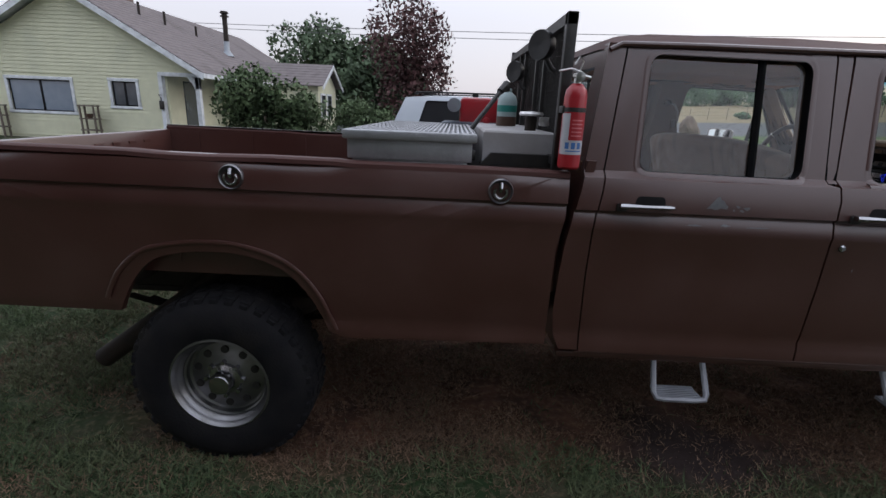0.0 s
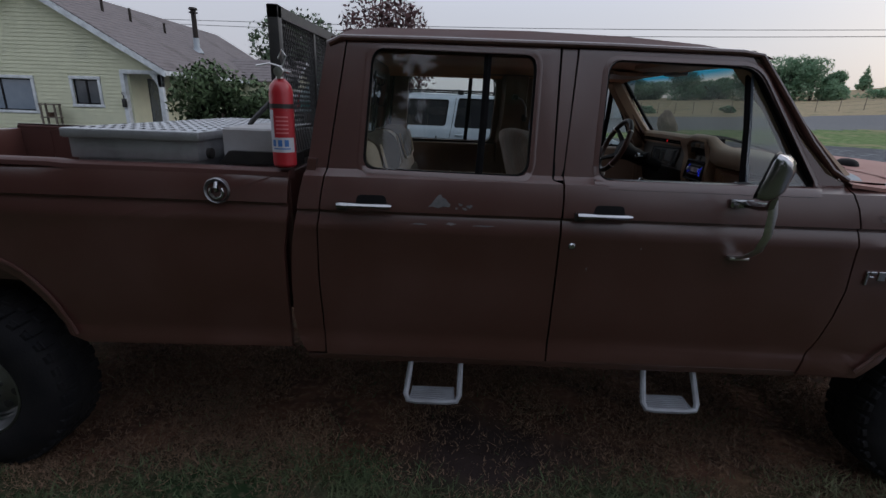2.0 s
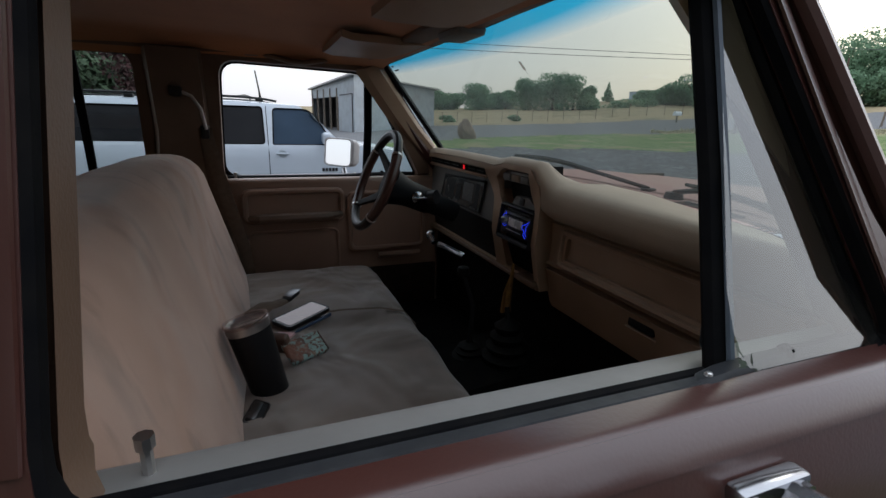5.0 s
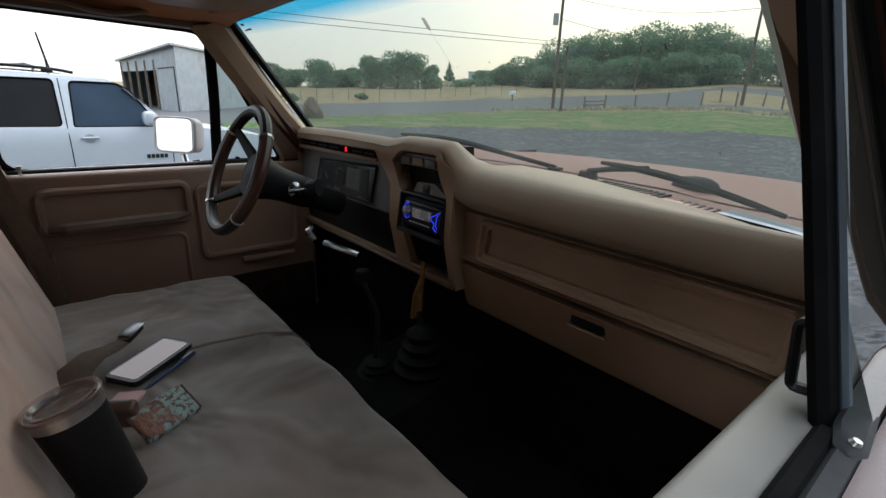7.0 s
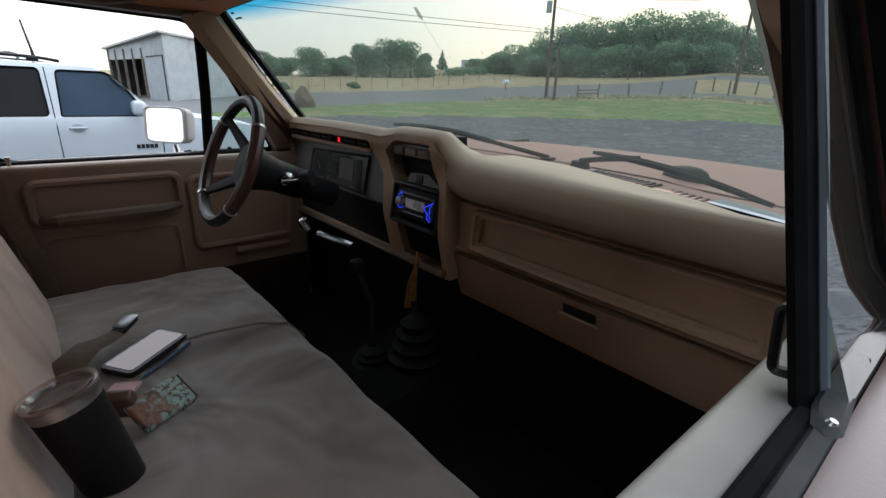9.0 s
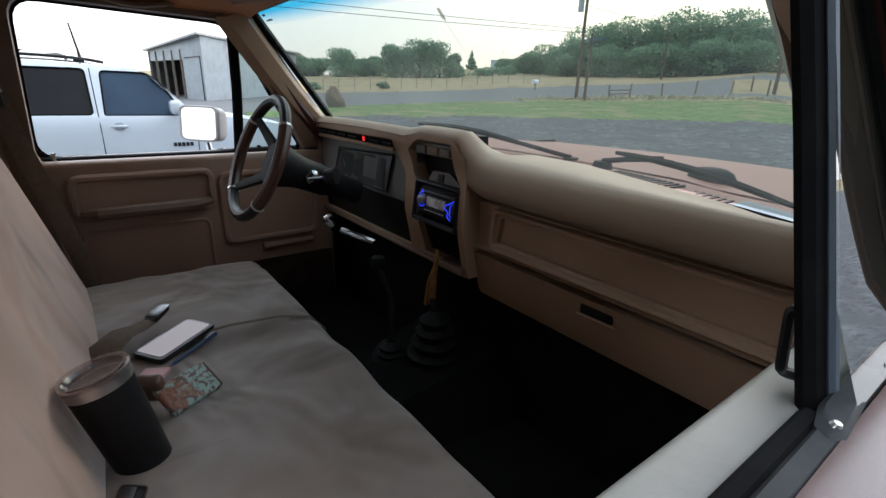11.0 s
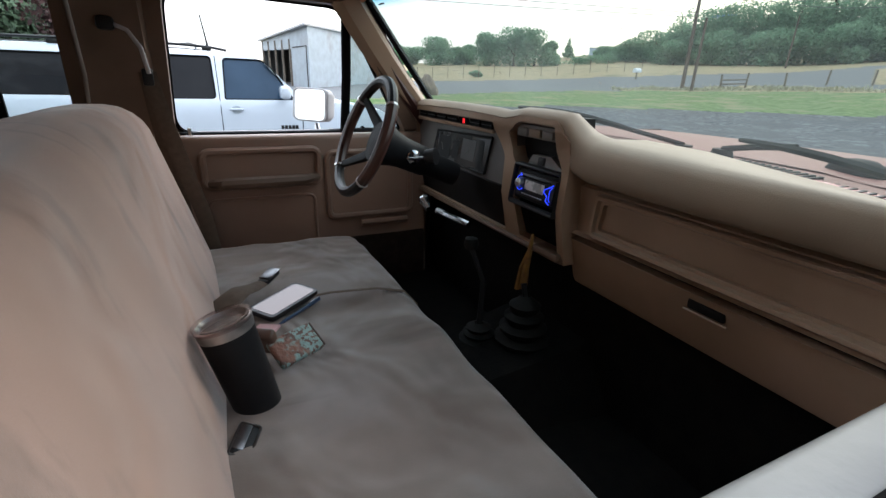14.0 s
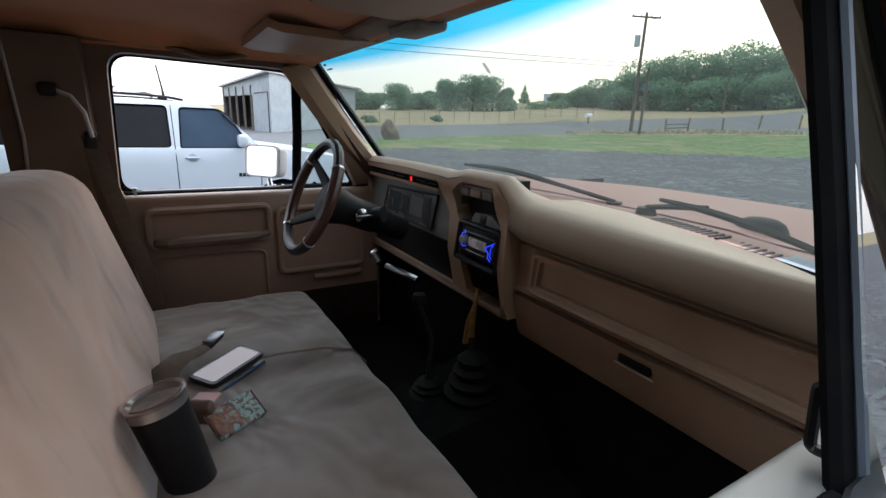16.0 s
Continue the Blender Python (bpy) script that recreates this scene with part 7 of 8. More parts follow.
# ---------------------------------------------------------------- on the front seat
def tumbler():
    t = thing("tumbler", (1.295, 0.805, 1.055), "matte black tumbler with a clear lid leaning on the seat back", "tumbler")
    ax = Vector((-0.034, 0.015, 0.145)).normalized()
    base, H = Vector((1.300, 0.812, 1.058)) - ax * 0.012, 0.170
    part("body", lathe(bmesh.new(), [(0.0, 0.0), (0.036, 0.0), (0.040, 0.006), (0.046, H), (0.046, H + 0.004)], base, ax, 32), CUPM, t)
    part("steel_rim", lathe(bmesh.new(), [(0.0462, H - 0.004), (0.0475, H + 0.002), (0.0475, H + 0.016), (0.045, H + 0.018), (0.044, H + 0.004)], base, ax, 32), STEEL, t, "brushed steel rim")
    part("lid", lathe(bmesh.new(), [(0.0485, H + 0.012), (0.050, H + 0.018), (0.049, H + 0.023), (0.042, H + 0.022), (0.038, H + 0.014), (0.0, H + 0.012)], base, ax, 32), CLEAR, t, "clear plastic lid")
    part("drink", lathe(bmesh.new(), [(0.043, H - 0.006), (0.0, H - 0.006)], base, ax, 28), LEATHER, t)


tumbler()


def phone():
    t = thing("phone", (1.40, 1.165, 1.06), "dark phone lying face up on the seat", "phone")
    m = pose(1.400, 1.176, 1.081, 2, -3, 37)
    def slab(w, h, z0, z1, r):
        b = bmesh.new()
        pts = rounded([(-w, -h), (w, -h), (w, h), (-w, h)], r, 5)
        loft(b, [[(p.x, p.y, z) for p in pts] for z in (z0, z1)])
        bmesh.ops.transform(b, matrix=m, verts=b.verts[:])
        return b
    part("case", slab(0.082, 0.042, -0.007, 0.005, 0.014), BLACKP, t, "black phone case")
    part("screen", slab(0.074, 0.0345, 0.004, 0.0058, 0.009), PHONEG, t)


phone()
m = pose(1.438, 1.118, 1.079, 0, 0, 41)
bm = cyl(bmesh.new(), (-0.075, 0, 0), (0.06, 0, 0), 0.0045, seg=8)
cyl(bm, (-0.09, 0, 0), (-0.075, 0, 0), 0.001, 0.004, 8)
box(bm, 0.02, 0.06, -0.0015, 0.0015, 0.004, 0.007)
bmesh.ops.transform(bm, matrix=m, verts=bm.verts[:])
solo("pen", bm, BLUEPEN, "dark blue pen beside the phone", "pen")


def wallet():
    t = thing("wallet", (1.385, 0.93, 1.06), "folded wallet of turquoise tooled leather on the seat", "wallet")
    ex = Vector((0.088, 0.046, 0.002)).normalized()
    ey = Vector((-0.012, 0.050, 0.036)).normalized()
    ez = ex.cross(ey).normalized()
    ey = ez.cross(ex)
    m = Matrix.Translation((1.388, 0.931, 1.092)) @ Matrix((ex, ey, ez)).transposed().to_4x4()
    b = box(bmesh.new(), -0.052, 0.052, -0.033, 0.033, -0.009, 0.008, 0.006, 3)
    bmesh.ops.transform(b, matrix=m, verts=b.verts[:])
    part("cover", b, TOOLED, t)
    b = box(bmesh.new(), 0.050, 0.054, -0.030, 0.030, -0.010, 0.0085, 0.0015)
    bmesh.ops.transform(b, matrix=m, verts=b.verts[:])
    part("edge", b, LEATHER, t)


wallet()
m = pose(1.331, 0.945, 1.108, 0, 66, 60)
bm = box(bmesh.new(), -0.030, 0.030, -0.024, 0.024, -0.013, 0.013, 0.008, 3)
bmesh.ops.transform(bm, matrix=m, verts=bm.verts[:])
solo("leather_pouch", bm, LEATHER, "small brown leather pouch between tumbler and wallet", "pouch")
bm = bmesh.new()
loft(bm, [[(1.285, 1.02, 1.072), (1.33, 1.075, 1.076), (1.372, 1.04, 1.082), (1.335, 0.98, 1.085)], [(1.285, 1.02, 1.076), (1.33, 1.075, 1.081), (1.372, 1.04, 1.088), (1.335, 0.98, 1.090)]])
solo("pink_paper", bm, PINKP, "crumpled pink paper slip under the phone", "paper")


def belt_buckle():
    t = thing("belt_buckle", (1.39, 1.29, 1.06), "brown belt strap with a metal tongue lying on the seat", "seat belt")
    part("strap", tube(bmesh.new(), [(1.245, 1.13, 1.062), (1.268, 1.175, 1.100), (1.300, 1.212, 1.108), (1.330, 1.245, 1.098), (1.36, 1.275, 1.096)], [0.034, 0.034, 0.028, 0.022, 0.017], 8, 0.3, (0, 0, 1)), BELT, t)
    m = pose(1.377, 1.293, 1.102, 0, -12, 48)
    b = box(bmesh.new(), -0.028, 0.030, -0.016, 0.016, -0.006, 0.006, 0.004)
    bmesh.ops.transform(b, matrix=m, verts=b.verts[:])
    part("housing", b, BLACKP, t)
    b = box(bmesh.new(), -0.018, 0.034, -0.017, 0.017, 0.0055, 0.0085, 0.001)
    bmesh.ops.transform(b, matrix=m, verts=b.verts[:])
    part("tongue", b, DARKMET, t)
    t2 = thing("belt_buckle", (1.28, 0.69, 1.06), "chrome belt buckle stuck between seat and seat back", "seat belt")
    m = pose(1.270, 0.712, 1.066, 20, -25, 58) @ Matrix.Scale(0.8, 4)
    b = box(bmesh.new(), -0.035, 0.035, -0.022, 0.022, -0.010, 0.010, 0.005)
    bmesh.ops.transform(b, matrix=m, verts=b.verts[:])
    part("housing", b, BLACKP, t2)
    fr = rounded([(-0.032, -0.021), (0.032, -0.021), (0.032, 0.021), (-0.032, 0.021)], 0.006, 3)
    lp = [(p.x, p.y, 0.011) for p in fr]
    b = tube(bmesh.new(), lp + lp[:1], 0.0028, 6)
    box(b, -0.02, 0.032, -0.004, 0.018, 0.009, 0.0125, 0.001)
    bmesh.ops.transform(b, matrix=m, verts=b.verts[:])
    part("buckle_frame", b, DARKMET, t2)


belt_buckle()


# ---------------------------------------------------------------- the white SUV
def suv():
    t = thing("suv", (1.0, 7.5, 0.0), "white SUV parked on the gravel beside the pickup", "car")
    Y, W = 6.58, 2.0
    ZP, YP = (0.30, 0.55, 1.0, 1.18, 1.22, 1.64, 1.74, 1.80), (0.06, 0.01, 0.0, 0.015, 0.035, 0.17, 0.22, 0.40)
    side = lambda x, z: Y + lerp(z, ZP, YP) + 0.10 * max(0.0, (x - 2.8) / 0.8) ** 2
    cuts = (0.55, 1.0, 1.18, 1.22, 1.45, 1.64, 1.70)
    arch = lambda cx: [(cx + 0.42 * math.cos(a), 0.38 + 0.42 * math.sin(a)) for a in np.linspace(math.pi, 0, 11)]
    top = [(3.62, 0.75), (3.60, 0.98), (3.45, 1.07), (3.0, 1.15), (2.55, 1.205), (2.33, 1.24), (2.05, 1.50), (1.93, 1.64), (1.80, 1.715), (1.0, 1.752), (0.0, 1.757), (-0.9, 1.742), (-1.42, 1.70), (-1.62, 1.25), (-1.66, 0.5)]
    out = [(-1.62, 0.38), (-1.22, 0.38), *arch(-0.75), (-0.30, 0.36), (2.10, 0.36), *arch(2.60), (3.10, 0.40), (3.58, 0.42), *top]
    W1 = rounded([(1.435, 1.205), (2.25, 1.205), (2.00, 1.60), (1.89, 1.672), (1.46, 1.675)], [0.02, 0.02, 0.06, 0.04, 0.05])
    W2 = rounded([(0.60, 1.210), (1.335, 1.210), (1.325, 1.690), (0.67, 1.690)], 0.05)
    W3 = rounded([(-1.18, 1.24), (0.44, 1.235), (0.50, 1.66), (-1.05, 1.66)], 0.05)
    def sided(f, mirror):
        b = f()
        if mirror:
            for v in b.verts:
                v.co.y = 2 * (Y + W / 2) - v.co.y
            bmesh.ops.reverse_faces(b, faces=b.faces[:])
        return b
    for far in (0, 1):
        part("body_side", sided(lambda: skin(out, [W1, W2, W3], side, cuts, [2.9, 3.1, 3.3, 3.5], 0.03), far), WHITECAR, t)
        for wdw, mm in ((W1, CARGLASSB), (W2, CARGLASS), (W3, CARGLASS)):
            def glassy():
                b = bmesh.new()
                b.faces.new([b.verts.new((p[0], side(p[0], p[1]) + 0.018, p[1])) for p in wdw])
                for c in (1.30, 1.40, 1.50, 1.60):
                    bmesh.ops.bisect_plane(b, geom=b.verts[:] + b.edges[:] + b.faces[:], plane_co=(0, 0, c), plane_no=(0, 0, 1), dist=1e-5)
                for v in b.verts:
                    v.co.y = side(v.co.x, v.co.z) + 0.018
                return b
            w = part("side_window", sided(glassy, far), mm, t, "tinted side window")
            def rubber():
                lp = [(p[0], side(p[0], p[1]) + 0.004, p[1]) for p in wdw]
                return tube(bmesh.new(), lp + lp[:1], 0.009, 6)
            part("window_seal", sided(rubber, far), RUBBER, w)
        for hx in (1.475, 0.62):
            def hnd():
                b = tube(bmesh.new(), [(hx, Y + 0.0, 1.085), (hx + 0.02, Y - 0.028, 1.09), (hx + 0.13, Y - 0.028, 1.09), (hx + 0.15, Y + 0.0, 1.085)], 0.012, 8)
                return b
            part("door_handle", sided(hnd, far), WHITECAR, t)
            def cup():
                return lathe(bmesh.new(), [(0.0, -0.003), (0.05, -0.002), (0.058, 0.004)], (hx + 0.075, Y + 0.004, 1.082), (0, 1, 0), 18)
            part("handle_cup", sided(cup, far), CORR, t)
        for pts in ([(1.375, 0.42), (1.375, 1.20), (1.372, 1.70)], [(0.42, 0.60), (0.55, 1.20), (0.62, 1.70)], [(2.32, 0.42), (2.34, 1.10), (2.30, 1.23)]):
            part("door_seam", sided(lambda: tube(bmesh.new(), [(x, side(x, z) - 0.001, z) for x, z in smooth_pts(pts, 5)], 0.005, 5), far), CARGLASS, t)
        for k in range(5):
            part("badge_block", sided(lambda: box(bmesh.new(), 2.06 + 0.045 * k, 2.095 + 0.045 * k, Y - 0.004, Y + 0.004, 0.845, 0.89), far), BLACKP, t)
        def mirr():
            b = bmesh.new()
            return box(b, 2.06, 2.18, Y - 0.24, Y - 0.02, 1.22, 1.38, 0.04, 3)
        part("wing_mirror", sided(mirr, far), WHITECAR, t)
        def rail():
            b = tube(bmesh.new(), smooth_pts([(-1.2, Y + 0.27, 1.77), (-1.1, Y + 0.27, 1.805), (0.6, Y + 0.27, 1.815), (1.25, Y + 0.27, 1.80), (1.52, Y + 0.27, 1.765)], 4), 0.017, 8)
            for x in (-1.05, -0.2, 0.7, 1.3):
                box(b, x - 0.05, x + 0.05, Y + 0.25, Y + 0.29, 1.755, 1.80, 0.006)
            return b
        part("roof_rail", sided(rail, far), BLACKP, t, "black roof rail")
        for wx in (-0.75, 2.60):
            def wh():
                b = lathe(bmesh.new(), [(0.20, 0.0), (0.25, -0.012), (0.34, -0.008), (0.375, 0.03), (0.38, 0.11), (0.375, 0.20), (0.20, 0.22)], (wx, Y + 0.06, 0.375), (0, 1, 0), 36)
                return b
            ty = part("wheel_tyre", sided(wh, far), TYRE, t)
            def rm():
                return lathe(bmesh.new(), [(0.205, 0.01), (0.20, 0.0), (0.18, 0.03), (0.10, 0.02), (0.0, 0.015)], (wx, Y + 0.06, 0.375), (0, 1, 0), 24)
            part("rim", sided(rm, far), ALLOY, ty)
    b = bmesh.new()
    tp = [(3.62, 0.42)] + top
    loops = []
    for x, z in tp:
        yy = side(x, z) - Y + 0.002
        loops.append([(x, Y + yy + (W - 2 * yy) * k / 8, z + 0.03 * (1 - (k / 4 - 1) ** 2)) for k in range(9)])
    loft(b, loops, caps=False, closed=False)
    part("roof_and_hood", b, WHITECAR, t)
    b = bmesh.new()
    loft(b, [[(x, Y + 0.10 + (W - 0.2) * k / 8, z + 0.006 + 0.03 * (1 - (k / 4 - 1) ** 2)) for k in range(9)] for x, z in ((2.325, 1.25), (2.05, 1.505), (1.94, 1.635))], caps=False, closed=False)
    part("windscreen", b, CARGLASS, t)
    b = bmesh.new()
    tube(b, [(1.325, Y + 0.75, 1.79), (1.315, Y + 0.75, 1.90), (1.275, Y + 0.75, 2.19)], [0.022, 0.012, 0.009], 8)
    part("aerial", b, BLACKP, t, "short black roof aerial")
    b = tube(bmesh.new(), [(0.55, Y + 0.30, 1.81), (0.65, Y + 0.5, 1.835), (0.72, Y + 1.0, 1.84), (0.72, Y + 1.7, 1.81)], 0.014, 8)
    tube(b, [(1.0, Y + 0.30, 1.812), (1.12, Y + 0.5, 1.838), (1.18, Y + 1.0, 1.842), (1.18, Y + 1.7, 1.81)], 0.014, 8)
    part("cross_bar", b, BLACKP, t)
    part("front_end", box(bmesh.new(), 3.55, 3.66, Y + 0.12, Y + W - 0.12, 0.42, 0.98, 0.03), CHROME, t)
    part("underside", box(bmesh.new(), -1.6, 3.5, Y + 0.3, Y + W - 0.3, 0.30, 1.0), CARPETSHADE, t)
    t.location += Vector((0.075, 0.0, 0.095))


suv()


# ---------------------------------------------------------------- the yellow house
def house():
    t = thing("house", (-13.0, 20.0, 0.0), "pale yellow clapboard house with white trim and a grey shingle roof", "house")
    F = 16.0
    AX, AZ, SL = -14.4, 5.35, 0.584
    rz = lambda x: AZ - SL * abs(x - AX)
    # walls: front gable with the porch notch, then the sides
    def wall(pts, holes, y, name="wall"):
        return part(name, skin(pts, holes, lambda x, z: y, (), (), 0.16), SIDING, t)
    gw = [(-16.9, 0.97), (-14.57, 0.97), (-14.57, 2.08), (-16.9, 2.08)]
    sw = [(-13.06, 1.26), (-12.14, 1.26), (-12.14, 2.12), (-13.06, 2.12)]
    wall([(-18.9, -0.05), (-11.23, -0.05), (-11.23, 2.42), (-9.9, 2.42), (-9.9, rz(-9.9) - 0.1), (AX, AZ - 0.1), (-18.9, rz(-18.9) - 0.1)], [gw, sw], F)
    part("wall", box(bmesh.new(), -11.23, -11.08, F + 0.16, 30, -0.05, 2.6), SIDING, t)
    part("wall", box(bmesh.new(), -18.9, -18.75, F + 0.16, 30, -0.05, 2.7), SIDING, t)
    part("wall", box(bmesh.new(), -11.1, -9.85, 20.2, 20.35, -0.05, 2.6), SIDING, t)
    part("wall", box(bmesh.new(), -10.0, -9.85, 20.35, 30.0, -0.05, 2.6), SIDING, t)
    part("wall", box(bmesh.new(), -18.9, -9.85, 29.9, 30.05, -0.05, 3.0), SIDING, t)
    # clapboards on the gable
    z = 0.10
    while z < AZ - 0.35:
        xl, xr = max(-18.92, AX - (AZ - 0.1 - z - 0.13) / SL), min(-11.21 if z < 2.42 else -9.9, AX + (AZ - 0.1 - z - 0.13) / SL)
        spans = [(xl, xr)]
        for hole in (gw, sw):
            h0, h1, hz0, hz1 = hole[0][0] - 0.12, hole[1][0] + 0.12, hole[0][1] - 0.1, hole[2][1] + 0.1
            if hz0 - 0.11 < z < hz1:
                spans = [s for a, b in spans for s in (((a, h0), (h1, b)) if a < h0 and b > h1 else ((a, b),))]
        for a, b in spans:
            if b - a > 0.1:
                bm = loft(bmesh.new(), [[(x, F - 0.026, z), (x, F - 0.004, z), (x, F - 0.002, z + 0.135), (x, F - 0.006, z + 0.135)] for x in (a, b)])
                part("clapboard", bm, SIDING, t)
        z += 0.13
    # windows
    for k, (hole, panes, mm) in enumerate(((gw, 2, PANE), (sw, 2, DARKPANE))):
        x0, x1, z0, z1 = hole[0][0], hole[1][0], hole[0][1], hole[2][1]
        bm = bmesh.new()
        for a, b, c, d in ((x0 - 0.11, x1 + 0.11, z1, z1 + 0.11), (x0 - 0.13, x1 + 0.13, z0 - 0.10, z0), (x0 - 0.10, x0, z0, z1), (x1, x1 + 0.10, z0, z1)):
            box(bm, a, b, F - 0.05, F + 0.02, c, d, 0.006)
        w = part("window", bm, TRIMW, t, "white-trimmed window with drawn curtains" if k == 0 else "small dark white-trimmed window")
        for i in range(panes):
            a, b = x0 + (x1 - x0) * i / panes, x0 + (x1 - x0) * (i + 1) / panes
            part("pane", box(bmesh.new(), a + 0.03, b - 0.03, F + 0.05, F + 0.06, z0 + 0.04, z1 - 0.04), mm, w)
            bm = bmesh.new()
            for p in ((a, a + 0.035, z0, z1), (b - 0.035, b, z0, z1), (a, b, z0, z0 + 0.045), (a, b, z1 - 0.045, z1)):
                box(bm, p[0], p[1], F + 0.03, F + 0.07, p[2], p[3])
            part("sash", bm, CARGLASS, w)
    # roof slopes with shingle courses, rake boards
    for s in (-1, 1):
        n = 22
        ex = 5.0
        for k in range(n):
            xa, xb = AX + s * ex * k / n, AX + s * (ex * (k + 1) / n + 0.02)
            za, zb = AZ - SL * ex * k / n, AZ - SL * (ex * (k + 1) / n + 0.02)
            bm = loft(bmesh.new(), [[(xa, y, za + 0.085), (xb, y, zb + 0.10), (xb, y, zb + 0.075), (xa, y, za + 0.045)] for y in (F - 0.45, 30.4)])
            part("shingle_course", bm, SHINGLE, t)
        bm = loft(bmesh.new(), [[(AX, y, AZ + 0.05), (AX + s * ex, y, AZ - SL * ex + 0.05), (AX + s * ex, y, AZ - SL * ex - 0.16), (AX, y, AZ - 0.16)] for y in (F - 0.48, F - 0.44)])
        part("rake_board", bm, TRIMW, t, "white rake board")
        bm = loft(bmesh.new(), [[(AX, y, AZ + 0.04), (AX + s * ex, y, AZ - SL * ex + 0.04), (AX + s * ex, y, AZ - SL * ex), (AX, y, AZ)] for y in (F - 0.44, 30.4)])
        part("soffit", bm, TRIMW, t)
        part("fascia", box(bmesh.new(), AX + s * ex - 0.02, AX + s * ex + 0.02, F - 0.45, 30.4, AZ - SL * ex - 0.10, AZ - SL * ex + 0.07), TRIMW, t)
    # porch: post, beam, floor, door
    bm = box(bmesh.new(), -9.98, -9.82, F + 0.0, F + 0.16, 0.25, 2.42, 0.01)
    loft(bm, [[(x, y, z) for x, y in ((-9.98 - d, F), (-9.82, F), (-9.82, F + 0.16), (-9.98 - d, F + 0.16))] for z, d in ((1.95, 0.0), (2.15, 0.10), (2.42, 0.32))])
    part("porch_post", bm, TRIMW, t, "white porch post with a bracket")
    part("porch_beam", box(bmesh.new(), -11.30, -9.80, F - 0.03, F + 0.15, 2.36, 2.50, 0.01), TRIMW, t)
    part("corner_board", box(bmesh.new(), -11.30, -11.16, F - 0.04, F + 0.18, 0.0, 2.40), TRIMW, t)
    part("porch_floor", box(bmesh.new(), -11.2, -9.8, F, 20.2, 0.0, 0.25), WOODF, t)
    # the porch's shade is put into the door's near-black colour
    part("porch_door", box(bmesh.new(), -11.085, -11.04, F + 1.2, F + 2.1, 0.25, 2.25), DARKPANE, t, "front door coloured dark for the porch shade")
    part("porch_window", box(bmesh.new(), -10.75, -10.05, 20.15, 20.22, 1.1, 2.1), DARKPANE, t)
    # flue, vents, brick chimney
    bm = cyl(bmesh.new(), (-11.45, 22.0, 3.5), (-11.45, 22.0, 5.35), 0.11, seg=16)
    lathe(bm, [(0.19, 0.0), (0.19, 0.05), (0.12, 0.07), (0.12, 0.13), (0.20, 0.15), (0.16, 0.24), (0.0, 0.26)], (-11.45, 22.0, 5.33), (0, 0, 1), 16)
    fl = part("flue_pipe", bm, PIPEM, t, "dark metal flue pipe")
    part("flue_collar", lathe(bmesh.new(), [(0.30, 0.0), (0.13, 0.25), (0.13, 0.65)], (-11.45, 22.0, 3.62), (0, 0, 1), 16), CORR, fl)
    for x, y, h in ((-13.2, 18.4, 0.55), (-12.9, 19.6, 0.6), (-12.6, 21.5, 0.5)):
        part("vent_pipe", cyl(bmesh.new(), (x, y, rz(x)), (x, y, rz(x) + h), 0.05, seg=10), PIPEM, t)
    bm = box(bmesh.new(), -16.4, -16.0, 22.0, 22.4, 4.0, 5.95, 0.01)
    box(bm, -16.46, -15.94, 21.94, 22.46, 5.85, 6.0, 0.01)
    part("brick_chimney", bm, mat("sooty_brick", (0.16, 0.12, 0.11), 0.9, 0, (0.22, 0.17, 0.15), 6), t)
    # lower wing behind, with its own gable end
    part("wing_wall", box(bmesh.new(), -9.9, -7.45, 23.0, 26.6, -0.05, 2.5), SIDING, t)
    bm = bmesh.new()
    loft(bm, [[(x, 23.0, 2.5), (x, 26.6, 2.5), (x, 24.8, 3.45)] for x in (-9.9, -7.45)])
    part("wing_gable", bm, SIDING, t)
    for s in (-1, 1):
        for k in range(8):
            ya, yb = 24.8 + s * 2.1 * k / 8, 24.8 + s * (2.1 * (k + 1) / 8 + 0.02)
            za, zb = 3.6 - 1.13 * k / 8, 3.6 - 1.13 * (k + 1) / 8 - 0.01
            bm = loft(bmesh.new(), [[(x, ya, za + 0.03), (x, yb, zb + 0.045), (x, yb, zb), (x, ya, za - 0.02)] for x in (-13.0, -7.1)])
            part("shingle_course", bm, SHINGLE, t)
        bm = loft(bmesh.new(), [[(x, 24.8, 3.6), (x, 24.8 + s * 2.12, 2.46), (x, 24.8 + s * 2.12, 2.30), (x, 24.8, 3.42)] for x in (-7.12, -7.06)])
        part("rake_board", bm, TRIMW, t)
    for y0 in (23.4, 24.6):
        w = part("window", box(bmesh.new(), -7.47, -7.40, y0, y0 + 0.9, 0.85, 2.15), TRIMW, t)
        part("pane", box(bmesh.new(), -7.41, -7.385, y0 + 0.1, y0 + 0.8, 0.95, 2.05), DARKPANE, w)


house()


def garden_stand(x, y, h):
    t = thing("plant_stand", (x, y, 0.0), "weathered wooden plant stand with pots against the house wall", "plant stand", "plant stands")
    bm = bmesh.new()
    for dx in (-0.25, 0.25):
        for dy in (-0.12, 0.12):
            box(bm, x + dx - 0.025, x + dx + 0.025, y + dy - 0.025, y + dy + 0.025, 0.0, h)
    part("frame", bm, WOODF, t)
    for z in (0.35, 0.75, h - 0.05):
        part("shelf", box(bmesh.new(), x - 0.3, x + 0.3, y - 0.16, y + 0.16, z, z + 0.04), WOODF, t)
    part("pot", lathe(bmesh.new(), [(0.0, 0), (0.08, 0), (0.11, 0.16), (0.0, 0.16)], (x, y, 0.79), (0, 0, 1), 14), LEATHER, t)


